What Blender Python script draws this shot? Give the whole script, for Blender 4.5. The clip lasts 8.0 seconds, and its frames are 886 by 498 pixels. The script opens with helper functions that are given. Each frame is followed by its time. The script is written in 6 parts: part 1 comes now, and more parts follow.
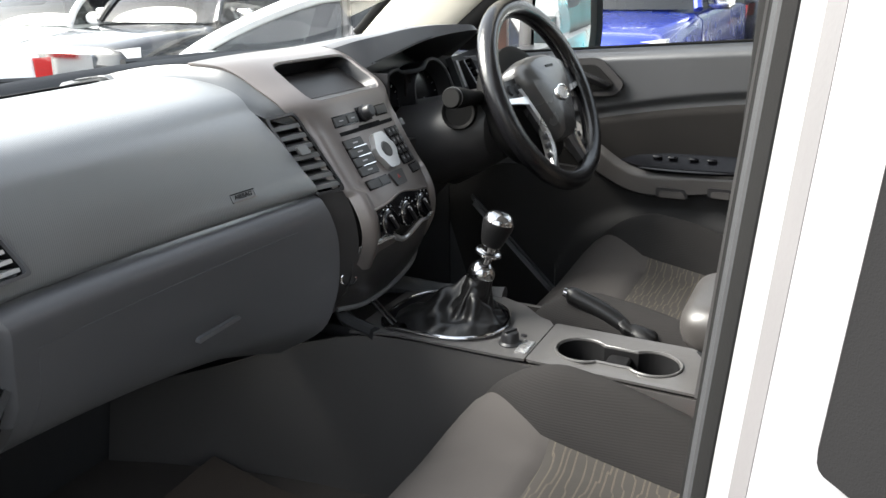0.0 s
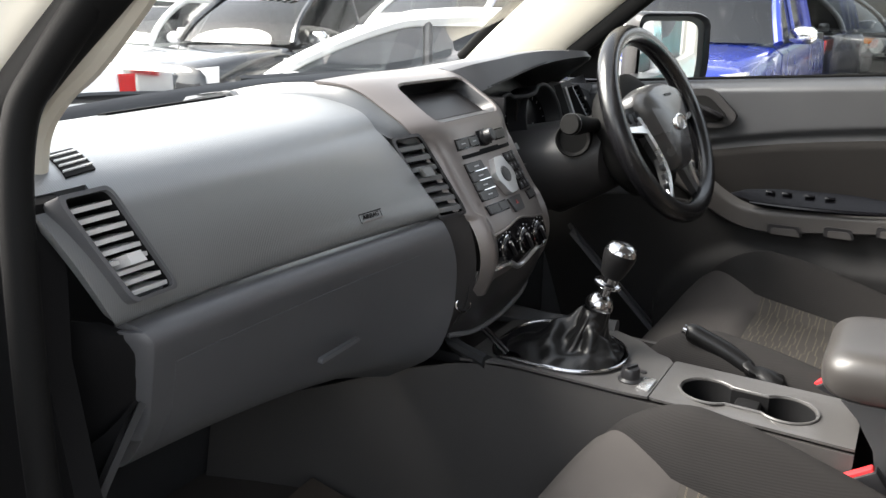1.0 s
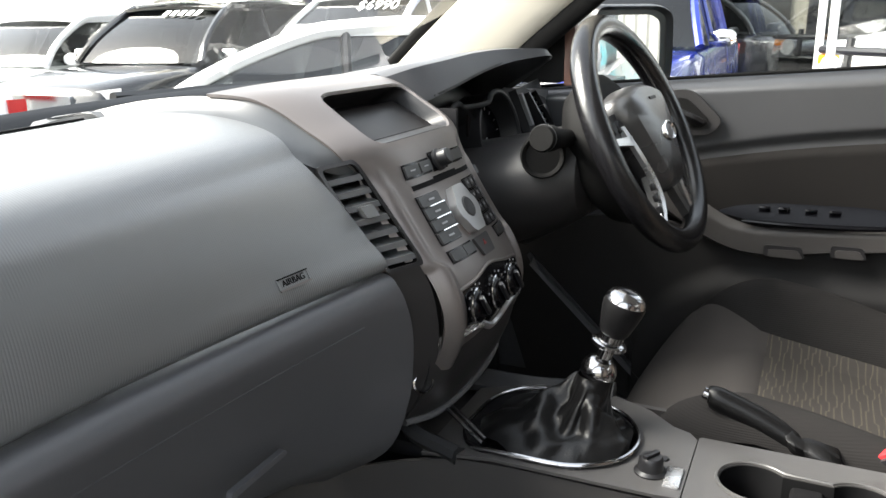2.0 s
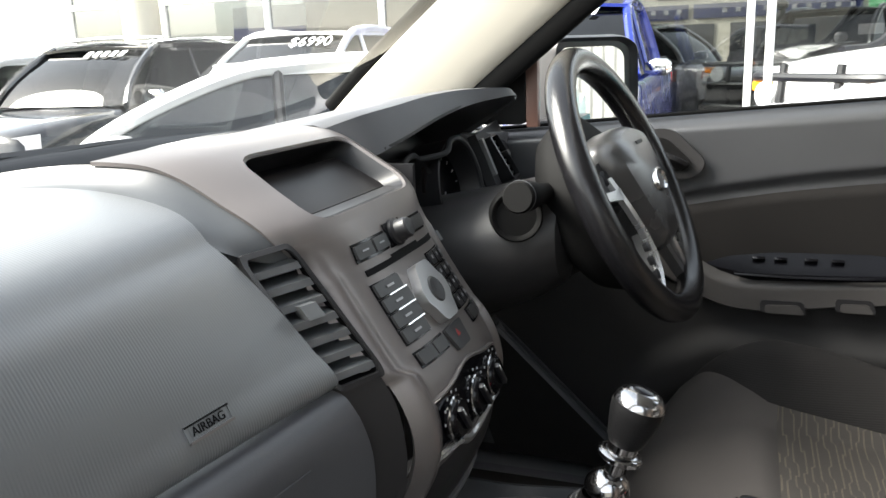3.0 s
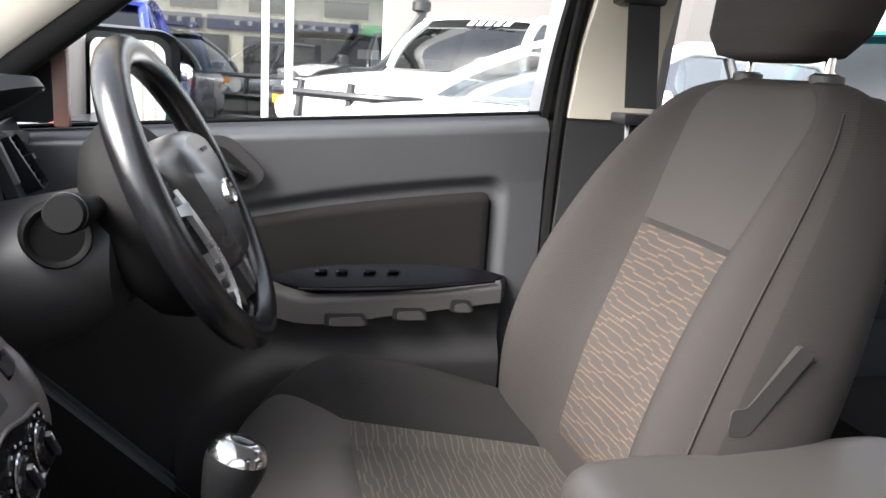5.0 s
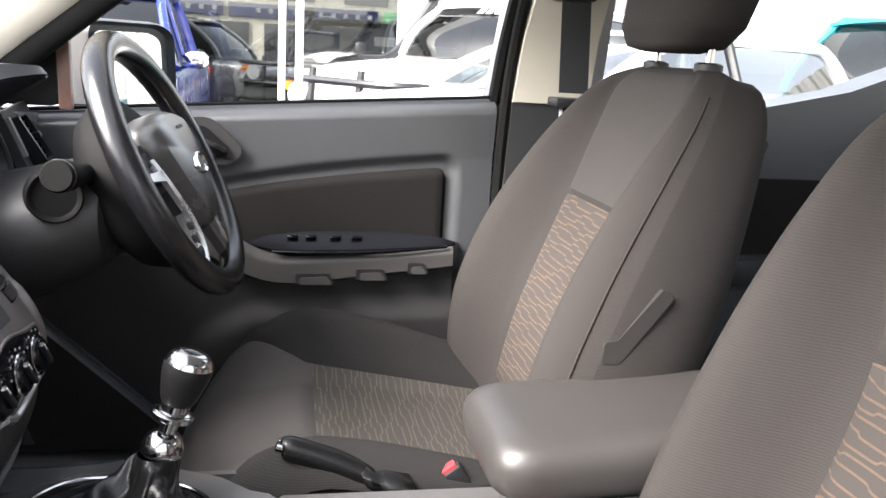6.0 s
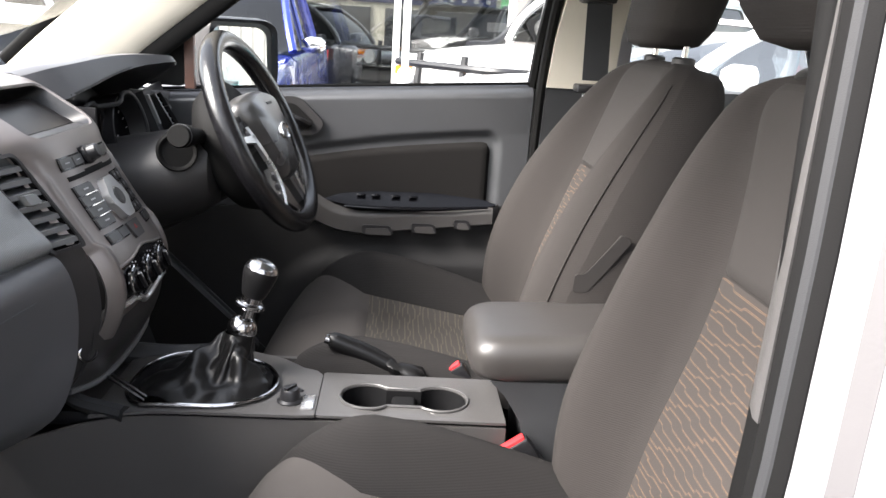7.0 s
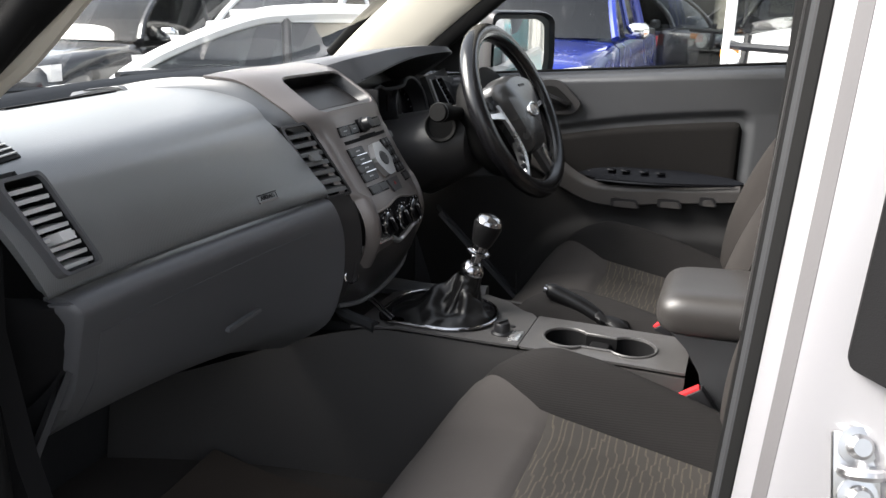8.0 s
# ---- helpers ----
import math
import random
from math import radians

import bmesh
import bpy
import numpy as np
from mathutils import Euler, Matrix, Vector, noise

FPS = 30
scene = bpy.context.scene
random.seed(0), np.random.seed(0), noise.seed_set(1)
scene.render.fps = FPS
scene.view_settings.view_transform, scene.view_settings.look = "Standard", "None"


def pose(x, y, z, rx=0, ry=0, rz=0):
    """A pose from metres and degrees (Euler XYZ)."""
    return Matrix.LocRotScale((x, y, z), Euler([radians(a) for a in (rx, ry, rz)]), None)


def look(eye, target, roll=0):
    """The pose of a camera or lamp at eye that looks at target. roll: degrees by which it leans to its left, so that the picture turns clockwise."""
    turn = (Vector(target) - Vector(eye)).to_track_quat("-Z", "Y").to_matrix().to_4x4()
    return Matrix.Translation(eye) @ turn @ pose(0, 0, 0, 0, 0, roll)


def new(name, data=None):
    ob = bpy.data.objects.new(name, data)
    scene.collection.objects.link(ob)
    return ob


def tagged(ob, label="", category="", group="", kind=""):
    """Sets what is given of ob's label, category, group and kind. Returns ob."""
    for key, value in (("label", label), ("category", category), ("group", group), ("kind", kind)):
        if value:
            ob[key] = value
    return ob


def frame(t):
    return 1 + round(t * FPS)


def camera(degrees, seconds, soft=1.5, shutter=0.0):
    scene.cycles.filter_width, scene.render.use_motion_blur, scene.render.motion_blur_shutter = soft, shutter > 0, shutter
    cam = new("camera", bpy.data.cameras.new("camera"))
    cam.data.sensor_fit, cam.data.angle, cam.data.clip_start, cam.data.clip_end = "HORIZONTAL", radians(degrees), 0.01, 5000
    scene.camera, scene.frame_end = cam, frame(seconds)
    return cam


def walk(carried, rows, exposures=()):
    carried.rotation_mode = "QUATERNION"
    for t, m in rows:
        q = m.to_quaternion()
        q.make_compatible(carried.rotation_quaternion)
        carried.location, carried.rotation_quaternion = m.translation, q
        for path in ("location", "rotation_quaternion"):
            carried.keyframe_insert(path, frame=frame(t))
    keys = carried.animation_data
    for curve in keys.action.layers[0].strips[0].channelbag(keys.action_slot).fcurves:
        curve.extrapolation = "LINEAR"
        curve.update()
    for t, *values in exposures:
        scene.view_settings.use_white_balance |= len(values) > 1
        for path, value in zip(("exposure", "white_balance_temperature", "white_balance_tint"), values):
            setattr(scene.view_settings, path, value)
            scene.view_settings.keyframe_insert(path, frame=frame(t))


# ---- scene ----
cam = camera(57.4, 8.0)
PATH = [
    (0, (-1.145, -0.013, 1.459), (0.554, 0.83, 0.824), -0.7),
    (0.5, (-1.175, 0.048, 1.448), (0.448, 1.044, 0.837), -0.2),
    (1, (-1.169, 0.093, 1.451), (0.484, 1.06, 0.877), 0.6),
    (1.2, (-1.141, 0.124, 1.437), (0.544, 1.052, 0.889), 0.4),
    (2.3, (-0.827, 0.325, 1.413), (0.938, 1.099, 0.88), -1.1),
    (2.5, (-0.794, 0.345, 1.419), (0.988, 1.095, 0.907), -1.3),
    (3, (-0.711, 0.389, 1.418), (1.111, 1.069, 0.949), -2.1),
    (3.5, (-0.598, 0.447, 1.41), (1.287, 0.919, 0.939), -1.9),
    (4, (-0.549, 0.482, 1.402), (1.395, 0.631, 0.957), 0.2),
    (4.5, (-0.552, 0.476, 1.404), (1.392, 0.269, 0.983), 2.2),
    (5, (-0.6, 0.458, 1.404), (1.299, 0.006, 0.969), 3.5),
    (6.3, (-0.888, 0.353, 1.422), (1.017, -0.008, 0.932), 3.3),
    (6.5, (-0.954, 0.335, 1.427), (0.954, 0.011, 0.921), 3.2),
    (7, (-1.144, 0.277, 1.444), (0.783, 0.15, 0.924), 3.7),
    (7.5, (-1.25, 0.208, 1.46), (0.663, 0.436, 0.922), 3.2),
    (8, (-1.323, 0.061, 1.459), (0.475, 0.718, 0.879), 0.9),
]
EXPOSE = [(0, 3.0, 6750, 8), (0.5, 3.5, 6800, 9), (1, 2.95, 6900, 10), (2.5, 2.95, 6900, 8), (3.0, 2.85, 6850, 8), (3.5, 2.75, 6750, 8), (4.0, 2.95, 6750, 10), (4.5, 3.05, 6700, 12), (5.2, 3.2, 6650, 13), (6.5, 3.45, 6800, 14), (7.0, 3.15, 6750, 13), (7.5, 2.7, 6750, 12), (8, 2.45, 6750, 11)]
walk(cam, [(t, look(eye, target, roll)) for t, eye, target, roll in PATH], EXPOSE)

# ---- light ----
world = bpy.data.worlds.new("sky")
scene.world = world
world.use_nodes = True
wn = world.node_tree.nodes
sky = wn.new("ShaderNodeTexSky")
sky.sky_type, sky.sun_disc = "NISHITA", False
sky.sun_elevation, sky.sun_rotation = radians(40), radians(336)
sky.air_density, sky.dust_density, sky.ozone_density = 1.0, 2.2, 0.6
haze = wn.new("ShaderNodeHueSaturation")
haze.inputs["Saturation"].default_value = 0.4
world.node_tree.links.new(sky.outputs[0], haze.inputs["Color"])
world.node_tree.links.new(haze.outputs[0], wn["Background"].inputs[0])
wn["Background"].inputs[1].default_value = 0.11
sun = new("sun", bpy.data.lights.new("sun", "SUN"))
sun.data.energy, sun.data.angle, sun.data.color = 1.9, radians(36), (1.0, 0.985, 0.965)
sun.matrix_world = look((-3.1, 7.0, 6.6), (0, 0, 0))

# ---- materials ----
def M(name, col, rough=0.5, metal=0.0, var=0.18, scale=30.0, bump=0.15, bscale=900.0, coat=0.0, spec=0.5, sheen=0.0, wear=0.12, coat_rough=0.05):
    """A surface with colour variation at two scales, uneven gloss and fine relief."""
    m = bpy.data.materials.new(name)
    m.use_nodes = True
    nt = m.node_tree
    n, l = nt.nodes, nt.links
    b = n["Principled BSDF"]
    co = n.new("ShaderNodeTexCoord")
    big, fine = n.new("ShaderNodeTexNoise"), n.new("ShaderNodeTexNoise")
    big.inputs["Scale"].default_value, big.inputs["Detail"].default_value = scale / 6, 5
    fine.inputs["Scale"].default_value, fine.inputs["Detail"].default_value = bscale, 2
    for t in (big, fine):
        l.new(co.outputs["Object"], t.inputs["Vector"])
    mix = n.new("ShaderNodeMix")
    mix.data_type = "RGBA"
    mix.inputs[6].default_value = (*[c * (1 - var) for c in col], 1)
    mix.inputs[7].default_value = (*[min(1, c * (1 + var)) for c in col], 1)
    l.new(big.outputs["Fac"], mix.inputs[0])
    l.new(mix.outputs[2], b.inputs["Base Color"])
    rr = n.new("ShaderNodeMapRange")
    rr.inputs[3].default_value, rr.inputs[4].default_value = max(0.02, rough - wear), min(1, rough + wear)
    l.new(big.outputs["Fac"], rr.inputs[0])
    l.new(rr.outputs[0], b.inputs["Roughness"])
    b.inputs["Metallic"].default_value = metal
    b.inputs["Coat Weight"].default_value = coat
    b.inputs["Coat Roughness"].default_value = coat_rough
    b.inputs["Specular IOR Level"].default_value = spec
    b.inputs["Sheen Weight"].default_value = sheen
    b.inputs["Sheen Roughness"].default_value = 0.5
    if bump:
        bp = n.new("ShaderNodeBump")
        bp.inputs["Strength"].default_value, bp.inputs["Distance"].default_value = bump, 0.0006
        l.new(fine.outputs["Fac"], bp.inputs["Height"])
        l.new(bp.outputs[0], b.inputs["Normal"])
    return m


def ribbed(m, axis, pitch, strength=0.3):
    """Adds fine ribs to a material, one every pitch metres along an axis of the object."""
    n, l = m.node_tree.nodes, m.node_tree.links
    w = n.new("ShaderNodeTexWave")
    w.bands_direction = axis
    w.inputs["Scale"].default_value = 0.314 / pitch
    co = n.new("ShaderNodeTexCoord")
    l.new(co.outputs["Object"], w.inputs["Vector"])
    bp = n.new("ShaderNodeBump")
    bp.inputs["Strength"].default_value, bp.inputs["Distance"].default_value = strength, 0.0006
    l.new(w.outputs["Fac"], bp.inputs["Height"])
    old = n["Principled BSDF"].inputs["Normal"]
    if old.links:
        l.new(old.links[0].from_socket, bp.inputs["Normal"])
    l.new(bp.outputs[0], old)
    return m


def woven(name, ground, thread, along, across):
    """Seat cloth with wavy, stepped threads that run along one axis and repeat along another."""
    m = M(name, ground, 0.9, var=0.2, bump=0.5, bscale=700, spec=0.15)
    n, l = m.node_tree.nodes, m.node_tree.links
    co, sep = n.new("ShaderNodeTexCoord"), n.new("ShaderNodeSeparateXYZ")
    l.new(co.outputs["Object"], sep.inputs[0])
    def math_node(op, a, b=None):
        k = n.new("ShaderNodeMath")
        k.operation = op
        for i, v in enumerate((a, b)):
            if v is None:
                continue
            if isinstance(v, (int, float)):
                k.inputs[i].default_value = v
            else:
                l.new(v, k.inputs[i])
        return k.outputs[0]
    s, t = sep.outputs[along], sep.outputs[across]
    nz = n.new("ShaderNodeTexNoise")
    nz.inputs["Scale"].default_value, nz.inputs["Detail"].default_value = 7, 1
    l.new(co.outputs["Object"], nz.inputs["Vector"])
    rows = math_node("MULTIPLY", t, 92)
    jog = math_node("ARCTANGENT", math_node("MULTIPLY", math_node("SINE", math_node("ADD", math_node("ADD", math_node("MULTIPLY", s, 62), math_node("MULTIPLY", math_node("FLOOR", rows), 1.7)), math_node("MULTIPLY", nz.outputs["Fac"], 16.0))), 16.0))
    band = math_node("ADD", math_node("FRACT", rows), math_node("MULTIPLY", jog, 0.14))
    off = math_node("ABSOLUTE", math_node("SUBTRACT", math_node("ABSOLUTE", math_node("SUBTRACT", band, 0.5)), 0.06))
    line = math_node("LESS_THAN", off, 0.028)
    weave = math_node("ADD", math_node("MULTIPLY", math_node("SINE", math_node("MULTIPLY", s, 2600)), 0.25), 0.65)
    mix = n.new("ShaderNodeMix")
    mix.data_type = "RGBA"
    old = n["Principled BSDF"].inputs["Base Color"]
    l.new(old.links[0].from_socket, mix.inputs[6])
    mix.inputs[7].default_value = (*thread, 1)
    l.new(math_node("MULTIPLY", line, weave), mix.inputs[0])
    l.new(mix.outputs[2], old)
    return m


def glass(name, tint=(1, 1, 1), gloss=1.0):
    """Thin clear glass: it lets light straight through and reflects more at a slant."""
    m = bpy.data.materials.new(name)
    m.use_nodes = True
    n, l = m.node_tree.nodes, m.node_tree.links
    n.remove(n["Principled BSDF"])
    tr, gl, mix, fr = n.new("ShaderNodeBsdfTransparent"), n.new("ShaderNodeBsdfGlossy"), n.new("ShaderNodeMixShader"), n.new("ShaderNodeLayerWeight")
    tr.inputs[0].default_value = (*tint, 1)
    gl.inputs["Roughness"].default_value = 0.02
    fr.inputs[0].default_value = 0.5
    pw, mr = n.new("ShaderNodeMath"), n.new("ShaderNodeMapRange")
    pw.operation, pw.inputs[1].default_value = "POWER", 5.0
    mr.inputs[3].default_value, mr.inputs[4].default_value = 0.05 * gloss, 0.05 * gloss + 0.85
    l.new(fr.outputs["Facing"], pw.inputs[0])
    l.new(pw.outputs[0], mr.inputs[0])
    l.new(mr.outputs[0], mix.inputs[0])
    l.new(tr.outputs[0], mix.inputs[1])
    l.new(gl.outputs[0], mix.inputs[2])
    l.new(mix.outputs[0], n["Material Output"].inputs[0])
    return m


def glowing(name, col, power):
    m = bpy.data.materials.new(name)
    m.use_nodes = True
    b = m.node_tree.nodes["Principled BSDF"]
    b.inputs["Base Color"].default_value = (*col, 1)
    b.inputs["Emission Color"].default_value, b.inputs["Emission Strength"].default_value = (*col, 1), power
    return m


PAD = ribbed(M("dash_pad_vinyl", (0.128, 0.134, 0.139), 0.36, spec=1.0, coat=0.5, coat_rough=0.4, bump=0.1, bscale=1200), "X", 0.0026, 0.3)
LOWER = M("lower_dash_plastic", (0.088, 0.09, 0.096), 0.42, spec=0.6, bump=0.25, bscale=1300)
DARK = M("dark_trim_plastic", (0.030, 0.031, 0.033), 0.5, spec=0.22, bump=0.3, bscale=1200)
BLACK = M("black_plastic", (0.014, 0.014, 0.0155), 0.36, bump=0.1)
GLOSS = M("gloss_black_trim", (0.003, 0.003, 0.004), 0.16, bump=0, spec=0.3, wear=0.05)
SILVER = M("satin_silver_trim", (0.19, 0.172, 0.165), 0.38, metal=0.55, var=0.06, bump=0.08, wear=0.06)
CONSOLE = M("console_grey_plastic", (0.072, 0.070, 0.069), 0.36, var=0.1, bump=0.2, bscale=1300)
CHROME = M("chrome", (0.75, 0.75, 0.75), 0.12, metal=1.0, var=0.03, bump=0, wear=0.06)
LEATHER = M("black_leather", (0.008, 0.008, 0.0085), 0.38, spec=0.2, bump=0.6, bscale=500, wear=0.15)
RIM = M("rubber_rim", (0.007, 0.007, 0.008), 0.17, spec=0.6, bump=0.25, bscale=1500)
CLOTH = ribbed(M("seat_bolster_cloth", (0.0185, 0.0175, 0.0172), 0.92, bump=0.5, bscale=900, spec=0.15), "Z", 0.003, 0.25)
# same cloths on the backrest, tones shifted for how light falls there
CLOTH_LIT = ribbed(M("seat_bolster_cloth_lit", (0.0305, 0.0275, 0.0260), 0.92, bump=0.5, bscale=900, spec=0.15), "Z", 0.003, 0.2)
CLOTH_GREY_DIM = M("seat_grey_cloth_dim", (0.042, 0.0385, 0.0365), 0.92, bump=0.5, bscale=900, spec=0.15)
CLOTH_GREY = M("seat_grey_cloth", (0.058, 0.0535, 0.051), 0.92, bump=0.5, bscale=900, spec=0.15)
PATCH_FLAT = woven("seat_patch_cloth_flat", (0.043, 0.040, 0.0365), (0.135, 0.110, 0.082), 0, 1)
PATCH_UP = woven("seat_patch_cloth_up", (0.045, 0.040, 0.0365), (0.18, 0.108, 0.068), 0, 2)
HANDLE = M("lever_plastic", (0.027, 0.025, 0.024), 0.7, bump=0.3, spec=0.2)
SEATPLASTIC = M("seat_plastic", (0.025, 0.0245, 0.024), 0.5, bump=0.3)
BEIGE = M("beige_pillar_trim", (0.56, 0.525, 0.445), 0.62, var=0.06, bump=0.2, bscale=700)
HEADLINER = M("headliner_fabric", (0.76, 0.74, 0.7), 0.95, var=0.06, bump=0.4, bscale=600)
SEAL = M("door_seal_rubber", (0.006, 0.006, 0.006), 0.7, bump=0.2, spec=0.12)
# near-black: part of the shade at the dash end and in wells is colour
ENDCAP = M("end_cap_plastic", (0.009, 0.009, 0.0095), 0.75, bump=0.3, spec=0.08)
BRUSHED = M("brushed_silver", (0.58, 0.58, 0.58), 0.27, metal=0.8, var=0.05, bump=0.05)
PAINT = M("silver_car_paint", (0.34, 0.34, 0.355), 0.3, metal=0.35, var=0.04, bump=0, coat=0.6)
CARPET = M("carpet", (0.045, 0.041, 0.038), 0.98, var=0.3, bump=1.0, bscale=500, spec=0.1)
MAT = M("mat_pile", (0.05, 0.042, 0.036), 0.98, var=0.3, bump=1.0, bscale=420, spec=0.05)
DOORGREY = M("door_grey_plastic", (0.054, 0.056, 0.060), 0.38, spec=0.75, bump=0.25, bscale=1300)
DOORTRIM = M("door_grip_plastic", (0.046, 0.0435, 0.0425), 0.45, bump=0.25, bscale=1300)
INSERT = M("door_insert_cloth", (0.0115, 0.0108, 0.0105), 0.9, bump=0.5, bscale=900, spec=0.12)
LOWTRIM = M("lower_door_plastic", (0.028, 0.0275, 0.0278), 0.6, spec=0.15, bump=0.3, bscale=1200)
RED = M("red_release_button", (0.6, 0.03, 0.035), 0.4, bump=0.05)
GROOVE_SHADE = M("groove_shade", (0.09, 0.087, 0.09), 0.6, bump=0.2, bscale=300)
STEEL = M("striker_steel", (0.55, 0.55, 0.55), 0.3, metal=1.0, bump=0.1)
BROWN = M("brown_seal_strip", (0.16, 0.085, 0.066), 0.5, bump=0.2)
SCREEN = M("display_glass", (0.012, 0.010, 0.0095), 0.34, bump=0, wear=0.05, spec=0.16)
PRINT = M("white_print", (0.55, 0.55, 0.55), 0.5, bump=0)
DARKCHROME = M("dark_chrome", (0.45, 0.45, 0.46), 0.16, metal=1.0, var=0.05, bump=0)
HUB = M("hub_vinyl", (0.040, 0.040, 0.041), 0.27, bump=0.2, bscale=1100, spec=0.9)
DIMPRINT = M("dim_print", (0.32, 0.32, 0.33), 0.5, bump=0)
KEYTOP = M("satin_grey_keys", (0.038, 0.0375, 0.038), 0.36, metal=0.1, var=0.06, bump=0.05)
DULLRED = M("dull_red_print", (0.25, 0.03, 0.03), 0.5, bump=0)
FILL = M("smooth_grey_vinyl", (0.06, 0.064, 0.068), 0.36, spec=0.8, bump=0.15, bscale=1300)
SLAT = M("vent_slat_plastic", (0.12, 0.126, 0.13), 0.3, spec=0.8, bump=0.1)
# paler than the other slats: the light they catch is put into the colour
PALESLAT = M("pale_vent_slat", (0.6, 0.6, 0.6), 0.5, bump=0.1)
CONSIDE = M("console_side_plastic", (0.045, 0.043, 0.042), 0.55, bump=0.3, bscale=1200)
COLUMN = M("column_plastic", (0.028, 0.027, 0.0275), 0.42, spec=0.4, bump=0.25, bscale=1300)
LIDPAD = M("armrest_pad", (0.036, 0.0335, 0.032), 0.42, var=0.1, bump=0.2, bscale=1300)
BOOT = M("boot_leather", (0.006, 0.006, 0.0063), 0.34, spec=0.32, bump=0.5, bscale=450, wear=0.1)
MIRROR = M("mirror_glass", (0.85, 0.87, 0.88), 0.02, metal=1.0, var=0.0, bump=0, wear=0.0)
CLEAR = glass("car_glass", (0.93, 0.96, 0.95), 0.45)


# ---- mesh helpers ----
def thing(name, at, label, category, group="", kind=""):
    ob = new(name)
    ob.location = at
    ob.empty_display_size = 0.05
    return tagged(ob, label, category, group, kind)


def part(name, bm, material, parent=None, label="", sharp=35, flat=False, materials=None):
    """Links a bmesh, in world metres, as one mesh object under a thing or a part."""
    bmesh.ops.recalc_face_normals(bm, faces=bm.faces)
    me = bpy.data.meshes.new(name)
    bm.to_mesh(me)
    bm.free()
    for m in materials or [material]:
        me.materials.append(m)
    if not flat:
        me.shade_smooth()
        me.set_sharp_from_angle(angle=radians(sharp))
    ob = new(name, me)
    if parent is not None:
        ob.parent = parent
        if parent.parent is None:
            ob.matrix_parent_inverse = Matrix.Translation(parent.location).inverted()
    if label:
        ob["label"] = label
    return ob


def solo(name, bm, material, label, category, group="", kind="", sharp=35):
    return tagged(part(name, bm, material, None, "", sharp), label, category, group, kind)


def bevel(bm, w, seg=2, angle=30):
    if w <= 0:
        return bm
    edges = [e for e in bm.edges if len(e.link_faces) == 2 and e.calc_face_angle(0) > radians(angle)]
    bmesh.ops.bevel(bm, geom=edges, offset=w, segments=seg, affect="EDGES", profile=0.6, clamp_overlap=True)
    return bm


def box(x0, x1, y0, y1, z0, z1, bev=0.004, seg=2, m=None):
    bm = bmesh.new()
    bmesh.ops.create_cube(bm, size=1, matrix=Matrix.LocRotScale(((x0 + x1) / 2, (y0 + y1) / 2, (z0 + z1) / 2), None, (abs(x1 - x0), abs(y1 - y0), abs(z1 - z0))))
    bevel(bm, bev, seg)
    if m is not None:
        bm.transform(m)
    return bm


def loft(rings, closed=True, caps=True, around=False):
    """Quads between rings of points; closed: each ring is a loop; around: the last ring joins the first."""
    bm = bmesh.new()
    rows = [[bm.verts.new(p) for p in ring] for ring in rings]
    k = len(rows[0])
    pairs = list(zip(rows, rows[1:])) + ([(rows[-1], rows[0])] if around else [])
    for a, b in pairs:
        for i in range(k if closed else k - 1):
            j = (i + 1) % k
            bm.faces.new((a[i], a[j], b[j], b[i]))
    if caps and closed and not around:
        if caps != "end":
            bm.faces.new(rows[0])
        bm.faces.new(rows[-1])
    return bm


def thick(bm, d, into=(0, 1, -0.4)):
    """Gives an open sheet a thickness towards the side that into names; its outer face stays in place."""
    bmesh.ops.recalc_face_normals(bm, faces=bm.faces)
    bm.normal_update()
    way = sum((f.normal * f.calc_area() for f in bm.faces), Vector()).dot(Vector(into))
    k = abs(d) if way > 0 else -abs(d)
    twin = {v: bm.verts.new(v.co + v.normal * k) for v in bm.verts[:]}
    border = [e for e in bm.edges if len(e.link_faces) == 1]
    for f in bm.faces[:]:
        bm.faces.new([twin[v] for v in reversed(f.verts)])
    for e in border:
        a, b = e.verts
        bm.faces.new((a, b, twin[b], twin[a]))
    return bm


def sheet(f, nu, nv, d=0.0, into=(0, 1, -0.4), skip=None):
    bm = loft([[f(i / nu, j / nv) for i in range(nu + 1)] for j in range(nv + 1)], closed=False, caps=False)
    if skip:
        bmesh.ops.delete(bm, geom=[q for q in bm.faces if skip(q.calc_center_median())], context="FACES")
    return thick(bm, d, into) if d else bm


def prism(pts, place, d0, d1, bev=0.0, seg=2):
    """A plate: an outline of 2D points, carried to space by place(a, b, depth), between two depths."""
    bm = bmesh.new()
    lo = [bm.verts.new(place(a, b, d0)) for a, b in pts]
    hi = [bm.verts.new(place(a, b, d1)) for a, b in pts]
    bm.faces.new(lo)
    bm.faces.new(hi)
    for i in range(len(pts)):
        j = (i + 1) % len(pts)
        bm.faces.new((lo[i], lo[j], hi[j], hi[i]))
    return bevel(bm, bev, seg, 40)


def rounded(pts, r, seg=4):
    """An outline with its corners rounded."""
    out = []
    n = len(pts)
    for i in range(n):
        p, a, b = Vector(pts[i]), Vector(pts[i - 1]), Vector(pts[(i + 1) % n])
        rr = min(r, (a - p).length * 0.48, (b - p).length * 0.48)
        s, e = p + (a - p).normalized() * rr, p + (b - p).normalized() * rr
        for k in range(seg + 1):
            t = k / seg
            q = s * (1 - t) ** 2 + p * 2 * t * (1 - t) + e * t * t
            out.append((q.x, q.y))
    return out


